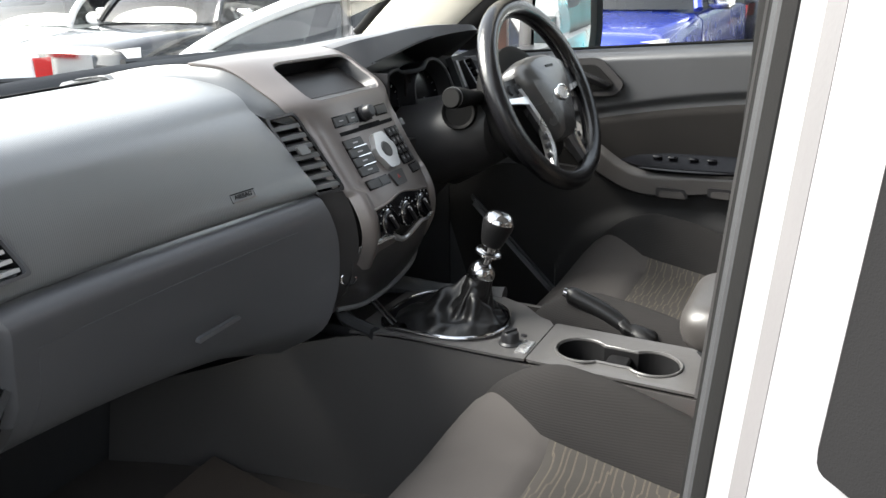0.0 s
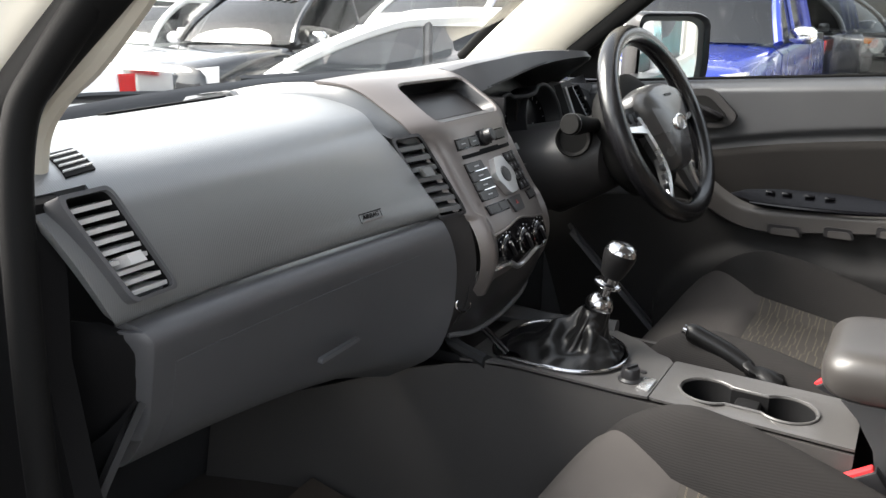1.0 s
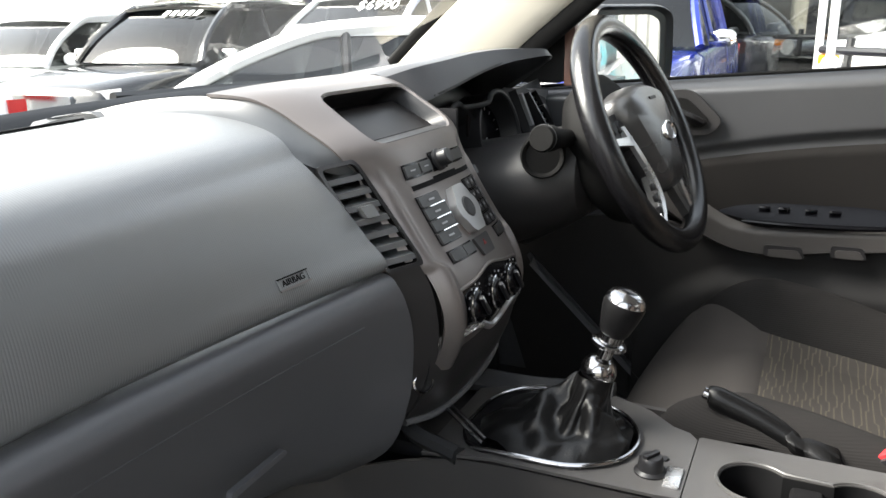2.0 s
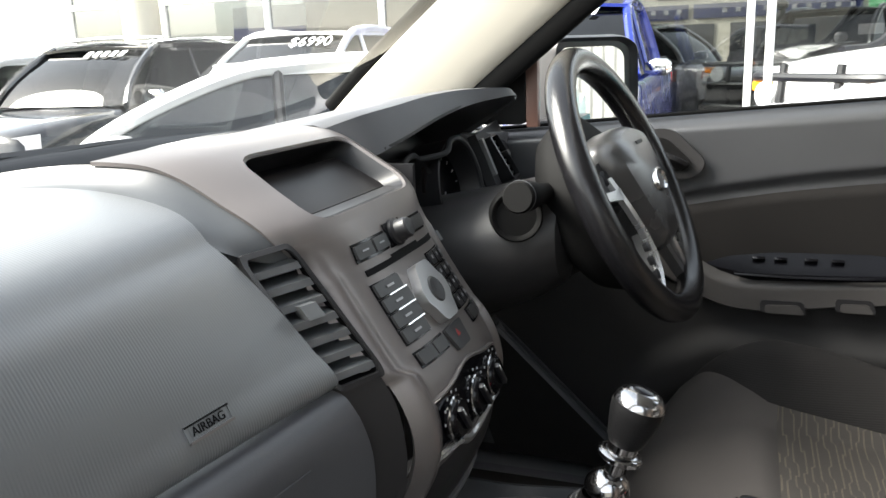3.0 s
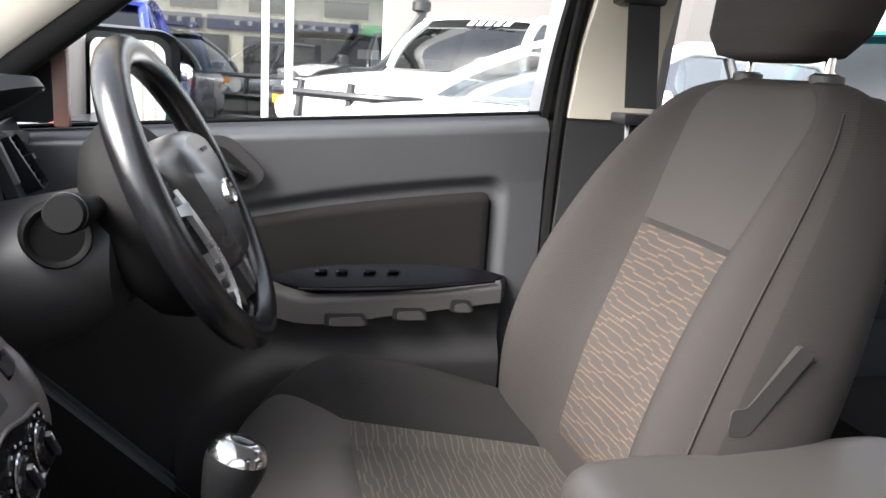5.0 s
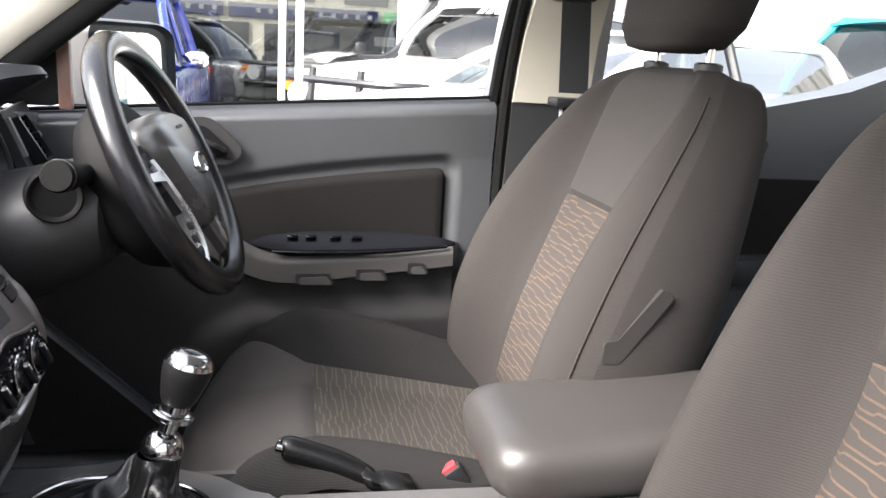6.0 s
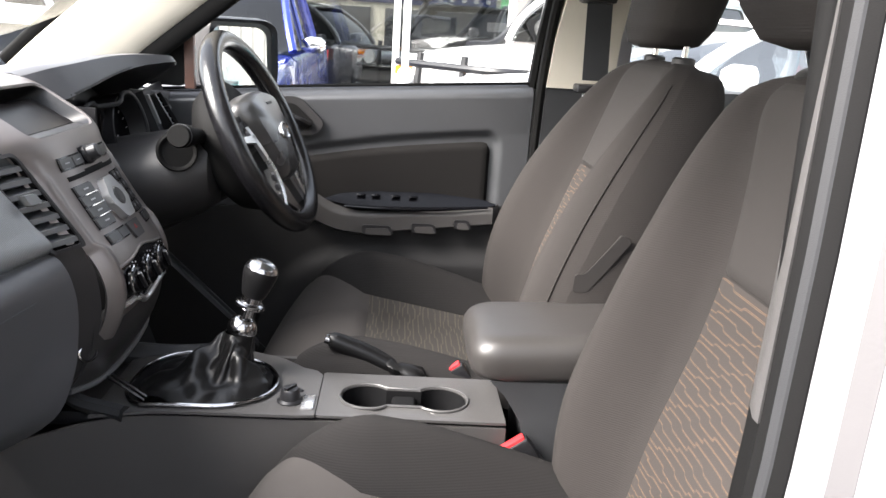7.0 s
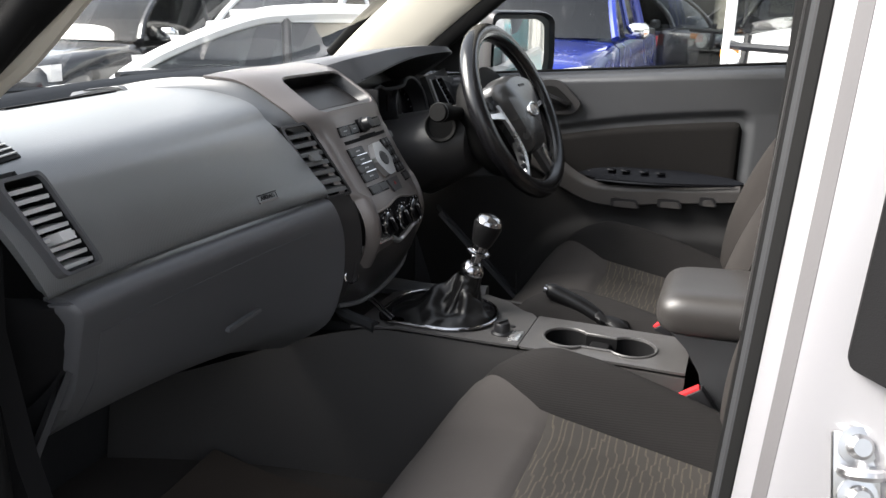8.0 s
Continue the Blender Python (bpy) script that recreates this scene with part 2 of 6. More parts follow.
def rect(w, h, r=0.0, seg=4, cx=0.0, cy=0.0):
    pts = [(cx - w / 2, cy - h / 2), (cx + w / 2, cy - h / 2), (cx + w / 2, cy + h / 2), (cx - w / 2, cy + h / 2)]
    return rounded(pts, r, seg) if r else pts


def lathe(profile, m, n=32, caps=True):
    """A turned shape: (radius, height) pairs round the z axis of the pose m."""
    rings = [[m @ Vector((r * math.cos(2 * math.pi * i / n), r * math.sin(2 * math.pi * i / n), h)) for i in range(n)] for r, h in profile]
    return loft(rings, True, caps)


def aim(at, to):
    """A pose at a point whose z axis points to another."""
    d = Vector(to) - Vector(at)
    return Matrix.Translation(at) @ d.to_track_quat("Z", "Y").to_matrix().to_4x4()


def smooth_path(pts, n):
    """Points along a smooth curve through the given ones."""
    pts = [Vector(p) for p in pts]
    ext = [pts[0] * 2 - pts[1], *pts, pts[-1] * 2 - pts[-2]]
    out = []
    for i in range(len(pts) - 1):
        a, b, c, d = ext[i:i + 4]
        for k in range(n):
            t = k / n
            out.append(0.5 * ((2 * b) + (c - a) * t + (2 * a - 5 * b + 4 * c - d) * t * t + (3 * b - a - 3 * c + d) * t ** 3))
    return out + [pts[-1]]


def tube(pts, radius, n=10, closed=False, flat=1.0, smooth=6):
    """A round bar along points; radius: a number or one per given point."""
    k = len(pts)
    radii = [radius] * k if isinstance(radius, (int, float)) else list(radius)
    path = smooth_path(pts, smooth) if smooth > 1 and not closed else [Vector(p) for p in pts]
    if smooth > 1 and not closed:
        radii = [np.interp(i / smooth, range(k), radii) for i in range(len(path))]
    rings = []
    side = None
    for i, p in enumerate(path):
        a = path[i - 1] if (i or closed) else p
        b = path[(i + 1) % len(path)] if (i + 1 < len(path) or closed) else p
        d = (b - a).normalized()
        if side is None:
            side = d.orthogonal().normalized()
        side = (side - d * side.dot(d)).normalized()
        up = d.cross(side)
        rings.append([p + (side * math.cos(2 * math.pi * j / n) + up * math.sin(2 * math.pi * j / n) * flat) * radii[i] for j in range(n)])
    return loft(rings, True, not closed, closed)


def curve(table, v):
    """Reads a table of (key, value, value...) rows at v, with soft steps between."""
    ks = [r[0] for r in table]
    out = [float(np.interp(v, ks, [r[i] for r in table])) for i in range(1, len(table[0]))]
    return out[0] if len(out) == 1 else out


def soft(table, n=8):
    """The same table made finer along a smooth curve."""
    return [tuple(map(float, r)) for r in _fine(table, n)]


def _fine(table, n):
    rows = [np.array(r, float) for r in table]
    ext = [rows[0] * 2 - rows[1], *rows, rows[-1] * 2 - rows[-2]]
    out = []
    for i in range(len(rows) - 1):
        a, b, c, d = ext[i:i + 4]
        for k in range(n):
            t = k / n
            out.append(0.5 * (2 * b + (c - a) * t + (2 * a - 5 * b + 4 * c - d) * t * t + (3 * b - a - 3 * c + d) * t ** 3))
    return out + [rows[-1]]


# ---- car shell (setting) ----
def shell():
    for s, side in ((1, "right"), (-1, "left")):
        # windscreen pillars: beige trim within, painted metal without
        inner = [(0.672, 1.06, 1.262), (0.66, 0.965, 1.345), (0.645, 0.79, 1.485), (0.613, 0.56, 1.655), (0.57, 0.36, 1.755)]
        if s < 0:
            inner = [(-x - 0.045, y - 0.02, z) for x, y, z in inner]
        wide = 0.078 if s > 0 else 0.05

        def slab(p, a, b, da=0.0, db=0.0):
            """A rounded section at a point: half sizes across the pillar and through it, and an offset."""
            way = Vector((-s * 0.1, -0.7, 0.5)).normalized()
            e1 = way.cross(Vector((s * 0.85, 0.45, -0.1))).normalized()
            e1 = e1 if e1.x * s > 0 else -e1
            e2 = e1.cross(way)
            return [Vector(p) + e1 * (da + a * math.copysign(abs(math.cos(t)) ** 0.6, math.cos(t))) + e2 * (db + b * math.copysign(abs(math.sin(t)) ** 0.8, math.sin(t))) for t in [2 * math.pi * i / 20 for i in range(20)]]
        spine = smooth_path(inner, 5)
        solo("windscreen_pillar_trim", loft([slab(p, wide, 0.03) for p in spine]), BEIGE,
             "beige moulded plastic trim on the windscreen pillar", "pillar trim", kind="structure")
        solo("windscreen_edge", loft([slab(p, 0.014, 0.012, -wide - 0.008) for p in spine]), SEAL, "black edge band of the windscreen", "windscreen edge", kind="structure")
        solo("pillar_seal", loft([slab(p, 0.022, 0.02, wide + 0.012) for p in spine[4:]]), SEAL, "black rubber seal along the windscreen pillar", "door seal", kind="structure")
        outer = [(s * 0.77, 1.20, 1.20), (s * 0.755, 1.02, 1.36), (s * 0.735, 0.84, 1.51), (s * 0.69, 0.6, 1.69), (s * 0.64, 0.36, 1.80)]
        solo("windscreen_pillar", tube(outer, 0.04, 12), PAINT, "silver painted windscreen pillar of the car body", "car body", kind="structure")
        # sill and floor side
        solo("door_sill", box(s * 0.68, s * 0.9, -0.2, 0.95, 0.5, 0.6, 0.02), PAINT, "silver painted door sill of the car", "car body", kind="structure")
    # footwell side on the driver's side
    solo("footwell_wall", box(0.735, 0.76, 0.9, 1.2, 0.56, 1.26, 0.004), DARK, "dark side wall of the driver's footwell", "car body", kind="structure")
    solo("floor", box(-0.7, 0.74, -1.1, 1.3, 0.56, 0.6, 0.01), CARPET, "black carpeted floor of the car", "floor", kind="structure")
    solo("firewall", box(-0.74, 0.74, 1.16, 1.2, 0.56, 1.2, 0.005), DARK, "black panel behind the footwells", "car body", kind="structure")
    solo("roof", sheet(lambda u, v: Vector((-0.66 + 1.32 * u, curve(soft_roof, v)[0], curve(soft_roof, v)[1] - 0.05 * (2 * u - 1) ** 4)), 12, 20, 0.012, (0, 0, -1)), PAINT,
         "silver painted steel roof of the car", "car roof", kind="structure")
    solo("ceiling", sheet(lambda u, v: Vector((-0.62 + 1.24 * u, curve(soft_roof, v)[0], curve(soft_roof, v)[1] - 0.045 - 0.05 * (2 * u - 1) ** 4)), 12, 20, 0.01, (0, 0, 1)), HEADLINER,
         "pale beige fabric headliner", "ceiling", kind="structure")


soft_roof = [(i / 20, *[float(np.interp(i / 20, [0, 0.1, 0.5, 0.85, 1], col)) for col in ([-1.2, -1.05, -0.35, 0.2, 0.40], [1.68, 1.79, 1.84, 1.815, 1.765])]) for i in range(21)]
shell()

# passenger-side door opening: kick panel, seals, pillar with its jamb
kick = [(0.70, 0.6), (0.79, 0.95), (0.81, 1.1), (0.79, 1.27), (0.90, 1.30), (1.1, 1.28), (1.16, 0.6)]
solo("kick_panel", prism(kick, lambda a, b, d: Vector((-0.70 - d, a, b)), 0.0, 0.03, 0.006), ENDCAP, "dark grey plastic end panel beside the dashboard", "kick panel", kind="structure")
front_jamb = [(-0.79, 0.93, 0.55), (-0.79, 0.915, 0.9), (-0.785, 0.90, 1.15), (-0.775, 0.90, 1.28)]
solo("door_jamb_front", loft([[Vector((x - 0.0, y - 0.005, z)), Vector((x - 0.12, y + 0.01, z)), Vector((x - 0.12, y + 0.2, z)), Vector((x, y + 0.2, z))] for x, y, z in front_jamb]), PAINT,
     "silver painted front jamb of the open doorway", "car body", kind="structure")
seal_path = [(-0.735, -0.0, 0.62), (-0.735, 0.55, 0.61), (-0.765, 0.75, 0.70), (-0.766, 0.782, 0.95), (-0.757, 0.783, 1.21), (-0.741, 0.784, 1.335), (-0.722, 0.755, 1.40), (-0.690, 0.62, 1.535), (-0.655, 0.42, 1.70), (-0.64, 0.2, 1.77), (-0.645, 0.03, 1.72), (-0.66, 0.026, 1.5), (-0.68, 0.028, 1.25), (-0.69, 0.025, 1.0), (-0.70, 0.02, 0.75), (-0.735, 0.0, 0.62)]
solo("pillar_trim_foot", tube([(-0.692, 0.842, 1.256), (-0.692, 0.838, 1.29), (-0.690, 0.828, 1.332), (-0.687, 0.792, 1.372), (-0.680, 0.740, 1.410), (-0.665, 0.62, 1.52), (-0.645, 0.45, 1.66)], [0.006, 0.010, 0.0125, 0.0135, 0.014, 0.014, 0.012], 10), BEIGE, "beige lower end of the windscreen pillar trim", "pillar trim", kind="structure")
solo("door_seal", tube(seal_path, [0.016] * 4 + [0.0155] * 3 + [0.018] * 2 + [0.014] + [0.009] * 6, 12, flat=1.0), SEAL, "black rubber seal round the open doorway", "door seal", kind="structure")


def b_pillar():
    """The pillar at the rear of the open doorway, from the cabin outwards."""
    zs = [0.55, 0.8, 1.0, 1.2, 1.33, 1.5, 1.65, 1.76]
    lean = lambda z: 0.062 * (z - 1.25)
    xin = lambda z: -0.70 + 0.05 * max(0, z - 1.25) / 0.5
    run = lambda sec, hs=zs: loft([[Vector((xin(z) + a, b - lean(z), z)) for a, b in sec] for z in hs])
    sec = [(0.03, 0.02), (-0.010, 0.027), (-0.020, 0.022), (-0.032, 0.014), (-0.034, 0.010), (-0.043, 0.003), (-0.0465, 0.003), (-0.052, -0.004), (-0.056, -0.018), (-0.066, -0.045), (-0.082, -0.075), (-0.115, -0.12), (-0.14, -0.17), (-0.10, -0.2), (0.02, -0.2)]
    pil = thing("door_pillar", (-0.75, -0.05, 0.55), "silver painted pillar behind the open doorway, with a striker", "car body", kind="structure")
    part("pillar_body", run(sec), PAINT, pil, sharp=50)
    # the groove's shade is painted on as a grey band
    part("groove_band", run([(-0.0335, 0.0125), (-0.0465, 0.0035), (-0.044, -0.004), (-0.032, 0.004)]), GROOVE_SHADE, pil, "grey band in the groove, its shade put into the colour")
    at = Matrix.Translation((-0.772, -0.038, 1.160)) @ pose(0, 0, 0, 0, -68, 14)
    part("striker_plate", box(-0.026, 0.026, -0.016, 0.016, -0.002, 0.004, 0.003, m=at), STEEL, pil, "bare steel striker plate")
    part("striker_loop", tube([at @ Vector(q) for q in ((0.0, -0.010, 0.0), (0.0, -0.010, 0.016), (0.0, 0.0, 0.022), (0.0, 0.010, 0.016), (0.0, 0.010, 0.0))], 0.0042, 8), STEEL, pil, "bent steel striker loop")
    for y in (-0.5, 0.5):
        part("striker_bolt", lathe([(0.0, 0.010), (0.006, 0.010), (0.0085, 0.0075), (0.0085, 0.003), (0.0135, 0.0025), (0.0135, 0.0)], at @ Matrix.Translation((y * 0.034, 0, 0.003)), 16, False), STEEL, pil, "round steel striker bolt")
    part("dark_tape", prism(rounded([(0.0, 1.230), (0.12, 1.220), (0.12, 1.74), (0.004, 1.74)], 0.010), lambda a, b, d: Vector((xin(b) - 0.0585 - a * 0.45 - max(0, a - 0.03) * 0.4 - d, -0.024 - a * 0.8 - lean(b), b)), 0.0, 0.006), ENDCAP, pil, "dark grey matt tape")
    part("pillar_seal", run([(0.036, 0.018), (0.034, 0.034), (0.004, 0.041), (-0.008, 0.036), (-0.015, 0.026), (-0.014, 0.014), (0.02, 0.01)]), SEAL, pil, "black rubber seal strip")
    part("seal_lip", run([(-0.004, 0.0385), (-0.009, 0.0355), (-0.011, 0.030), (-0.004, 0.032)]), DARK, pil, "grey lip of the seal")
    part("trim_lip", run([(0.030, 0.0365), (0.012, 0.0425), (0.004, 0.0425), (0.006, 0.036), (0.028, 0.031)], [1.22, 1.33, 1.5, 1.65, 1.76]), CONSOLE, pil, "grey inner trim edge above the waistline")
    part("pillar_trim", run([(0.032, 0.028), (0.06, 0.01), (0.065, -0.14), (0.04, -0.17), (0.03, -0.1)]), DARK, pil, "dark grey inner trim")


b_pillar()


# ---- dashboard ----
dash = thing("dashboard", (0, 0.95, 0.9), "dark grey moulded dashboard with a satin silver centre panel", "dashboard")
CX = 0.03


def seam(x):
    """The line between the dashboard's upper pad and its lower panel."""
    t = (x + 0.66) / 0.53
    return 0.782 - 0.076 * t ** 1.6 if t > 0 else 0.782, 1.128 + 0.014 * t


def pad(u, v):
    x0 = -0.664 - 0.070 * min(1, v / 0.5)
    k = min(1, max(0, (v - 0.02) / 0.46))
    x = x0 + (-0.140 - 0.023 * k - x0) * u
    ys, zs = seam(x)
    dy, z = curve(soft_pad, v)
    dy += 0.62 * u ** 2 * min(z, 0.13) * min(1, v * 6)
    top = 1.30 + 0.012 * u
    y = ys + dy + (0.0 if v < 0.6 else (v - 0.6) / 0.4 * (1.17 - ys - 0.39 - 0.0806 * u ** 2))
    return Vector((x, y, zs + z * (top - zs) / 0.17))


soft_pad = soft([(0, 0.0, 0.0), (0.08, -0.012, 0.012), (0.2, -0.014, 0.045), (0.35, -0.008, 0.09), (0.48, 0.008, 0.13), (0.6, 0.045, 0.158), (0.75, 0.14, 0.172), (0.88, 0.26, 0.168), (1.0, 0.39, 0.15)], 6)


def in_vent(p, corner, across, up):
    """Whether a point lies in a vent's opening, seen from the front."""
    d = across[0] * up[2] - across[2] * up[0]
    x, z = p.x - corner[0], p.z - corner[2]
    a, b = (x * up[2] - z * up[0]) / d, (across[0] * z - across[2] * x) / d
    return 0.05 < a < 0.95 and 0.03 < b < 0.97


SIDE_VENT = ((-0.661, 0.756, 1.157), (0.058, -0.003, 0.002), (-0.064, 0.013, 0.122))
part("upper_pad", sheet(pad, 90, 80, 0.012, skip=lambda p: p.y < 0.84 and in_vent(p, *SIDE_VENT)), PAD, dash, "blue-grey ribbed vinyl upper pad")


def lower(u, v):
    """The lower panel; its inner end swells forward and falls straight beside the centre panel."""
    def flank(u):
        x0 = -0.652 + 0.045 * min(1, v / 0.6)
        x = x0 + (-0.133 - x0) * u
        ys, zs = seam(x)
        dy, dz = curve(soft_low, v)
        return Vector((x, ys + dy - 0.01 * math.sin(math.pi * u) * v, zs + dz))
    return flank(u) + (Vector(curve(inner_end, v)) - flank(1)) * u ** 3


inner_end = soft([(0, -0.140, 0.712, 1.142), (0.06, -0.140, 0.698, 1.138), (0.13, -0.139, 0.690, 1.128), (0.2, -0.131, 0.685, 1.108), (0.35, -0.117, 0.684, 1.07), (0.55, -0.110, 0.688, 1.02), (0.75, -0.112, 0.696, 0.965), (0.9, -0.118, 0.725, 0.90), (1.0, -0.13, 0.81, 0.845)], 5)

soft_low = soft([(0, 0.02, -0.004), (0.06, -0.008, -0.004), (0.13, -0.022, -0.016), (0.2, -0.022, -0.03), (0.35, 0.0, -0.075), (0.55, 0.03, -0.135), (0.8, 0.07, -0.20), (0.92, 0.11, -0.235), (1.0, 0.18, -0.25)], 6)
part("lower_panel", sheet(lower, 26, 40, 0.02), LOWER, dash, "dark grey lower panel")
part("end_trim", sheet(lambda u, v: lower(0, 0.1 + 0.62 * v) + Vector((-0.014 * u, 0.022 * u * u + 0.004 * u, 0)), 4, 24, 0.006, (1, 0.3, 0)), LOWER, dash)
foot = soft([(0, -0.622, 0.802, 1.02), (0.35, -0.652, 0.808, 0.972), (0.7, -0.686, 0.812, 0.92), (1, -0.72, 0.815, 0.86)], 4)
part("end_trim", sheet(lambda u, v: Vector(curve(foot, v)) + Vector((-0.002 + 0.009 * u, 0.006 - 0.004 * u, 0)), 3, 18, 0.003, (0.3, 1, 0)), DARK, dash)
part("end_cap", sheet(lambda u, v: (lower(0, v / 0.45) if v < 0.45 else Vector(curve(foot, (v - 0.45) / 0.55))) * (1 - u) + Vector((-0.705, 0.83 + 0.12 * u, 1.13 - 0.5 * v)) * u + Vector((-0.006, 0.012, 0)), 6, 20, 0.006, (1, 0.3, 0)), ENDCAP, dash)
glove = part("glovebox_lid", sheet(lambda u, v: lower(0.06 + 0.80 * u, 0.32 + 0.52 * v - 0.08 * u) + Vector((0, -0.0015, 0.001)), 20, 16, 0.004), LOWER, dash, "dark grey glovebox lid")
part("latch", prism(rounded([(-0.045, 0), (0.045, 0.003), (0.042, 0.009), (-0.042, 0.007)], 0.003), lambda a, b, d: Vector((-0.34 + a, 0.742 - d, 0.985 + b)), -0.006, 0.0015, 0.0008), LOWER, glove)
# airbag mark: a raised frame with the word
def on_pad(x, v):
    """A pose on the pad's face: x across, y up, z out of it."""
    u = (x + 0.70) / 0.563
    c, a, b = pad(u, v), pad(u + 0.02, v), pad(u, v + 0.02)
    ex = (a - c).normalized()
    ez = ex.cross(b - c).normalized()
    ez = ez if ez.y < 0 else -ez
    ey = ez.cross(ex)
    return Matrix(((ex.x, ey.x, ez.x, c.x), (ex.y, ey.y, ez.y, c.y), (ex.z, ey.z, ez.z, c.z), (0, 0, 0, 1)))


BADGE = on_pad(-0.272, 0.155)
bo, bi = rect(0.044, 0.013, 0.002, 3), rect(0.041, 0.010, 0.001, 3)
part("airbag_badge", loft([[BADGE @ Vector((x, y, z)) for x, y in o] for o, z in ((bo, -0.002), (bo, 0.0016), (bi, 0.0016), (bi, 0.0004), ([(x * 0.1, y * 0.1) for x, y in bi], 0.0004))], True, "end"), PAD, dash, "raised frame of the airbag mark")


def text(body, size, m, material, parent, label="", depth=0.0003):
    """Raised lettering made into a mesh."""
    c = bpy.data.curves.new("lettering", "FONT")
    c.body, c.size, c.extrude, c.align_x, c.align_y = body, size, depth, "CENTER", "CENTER"
    tmp = bpy.data.objects.new("lettering", c)
    me = bpy.data.meshes.new_from_object(tmp)
    bpy.data.objects.remove(tmp)
    bm = bmesh.new()
    bm.from_mesh(me)
    bpy.data.meshes.remove(me)
    bm.transform(m)
    return part("lettering", bm, material, parent, label, flat=True)


# highlight and shadow on the mark's edges, set as silver and black bars
part("badge_shading", prism([(-0.0215, -0.0072), (0.0215, -0.0072), (0.0215, -0.0052), (-0.0215, -0.0052)], lambda a, b, d: BADGE @ Vector((a, b, d)), 0.0, 0.0026, 0.0006, 1), SILVER, dash, "lower edge of the airbag mark, its highlight put in silver")
part("badge_shading", prism([(-0.0215, 0.0048), (0.0215, 0.0048), (0.0215, 0.0062), (-0.0215, 0.0062)], lambda a, b, d: BADGE @ Vector((a, b, d)), 0.0, 0.0020, 0.0), ENDCAP, dash, "upper edge of the airbag mark, its shadow put in black")
text("AIRBAG", 0.0092, BADGE @ Matrix.Translation((0, 0, 0.0010)), ENDCAP, dash)
part("demister_slot", sheet(lambda u, v: pad(0.52 + 0.40 * u, 0.90 + 0.018 * v) + Vector((0, 0, 0.0035)), 24, 3, 0.003, (0, 0, -1)), ENDCAP, dash, "black demister slot")
# upper edge towards the windscreen
part("windscreen_ledge", tube([(-0.70, 1.17, 1.268), (-0.3, 1.21, 1.288), (0.03, 1.22, 1.295), (0.4, 1.21, 1.29), (0.72, 1.15, 1.27)], 0.02, 8, flat=0.6), BLACK, dash)


# centre panel: x' across from its axis, s up along its face
STACK = soft([(-0.34, 0.73, 0.915), (-0.29, 0.694, 0.955), (-0.22, 0.65, 1.018), (-0.17, 0.632, 1.066), (-0.12, 0.64, 1.112), (-0.06, 0.675, 1.166), (0.0, 0.708, 1.22), (0.06, 0.737, 1.276), (0.11, 0.782, 1.307), (0.16, 0.825, 1.331), (0.2, 0.865, 1.341), (0.28, 0.945, 1.342), (0.38, 1.04, 1.33), (0.52, 1.18, 1.298)], 6)
WIDTH = soft([(-0.34, 0.10), (-0.22, 0.118), (-0.16, 0.124), (-0.09, 0.126), (0.0, 0.128), (0.03, 0.136), (0.06, 0.156), (0.14, 0.162), (0.2, 0.168), (0.36, 0.185), (0.52, 0.22)], 5)


def face(a, s, d=0.0):
    """A point on the centre panel's face; d: metres out of it."""
    y, z = curve(STACK, s)
    y2, z2 = curve(STACK, s + 0.01)
    nrm = Vector((0, -(z2 - z), y2 - y)).normalized()
    bow = 0.03 * min(1.3, abs(a) / curve(WIDTH, s)) ** 4
    p = Vector((CX + a, y + bow, z - 0.25 * bow)) + nrm * d
    return p


def ring_sheet(outer, inner, d, steps=6):
    """A sheet between two outlines on the face, with rolled edges."""
    rings = []
    for k in range(steps + 1):
        t = k / steps
        rings.append([face(o[0] * (1 - t) + i[0] * t, o[1] * (1 - t) + i[1] * t, d) for o, i in zip(outer, inner)])
    return rings


def outline(n, s0, s1, inset=0.0):
    pts = []
    for k in range(n):
        t = k / n * 4
        q, r = int(t), t - int(t)
        s = (s0, s0 + (s1 - s0) * r, s1, s1 + (s0 - s1) * r)[q]
        a = (-1 + 2 * r, 1, 1 - 2 * r, -1)[q]
        pts.append((a * (curve(WIDTH, s) - inset), s))
    return pts


def quad_outline(n, corners, r):
    """n points evenly round a rounded quadrilateral, from the lower left corner on."""
    pts = [Vector(p) for p in rounded(corners, r, 8)]
    start = min(range(len(pts)), key=lambda i: (pts[i] - Vector(corners[0])).length)
    pts = pts[start:] + pts[:start]
    lens = [0]
    for i in range(len(pts)):
        lens.append(lens[-1] + (pts[(i + 1) % len(pts)] - pts[i]).length)
    out = []
    # corner by corner, so that the loops run alike
    idx = [min(range(len(pts)), key=lambda i: (pts[i] - Vector(c)).length) for c in corners]
    for q in range(4):
        a, b = lens[idx[q]], lens[idx[(q + 1) % 4]] if q < 3 else lens[-1]
        for k in range(n // 4):
            d = a + (b - a) * k / (n // 4)
            j = max(i for i in range(len(pts)) if lens[i] <= d + 1e-9)
            t = (d - lens[j]) / max(1e-9, lens[j + 1] - lens[j])
            p = pts[j] * (1 - t) + pts[(j + 1) % len(pts)] * t
            out.append((p.x, p.y))
    return out


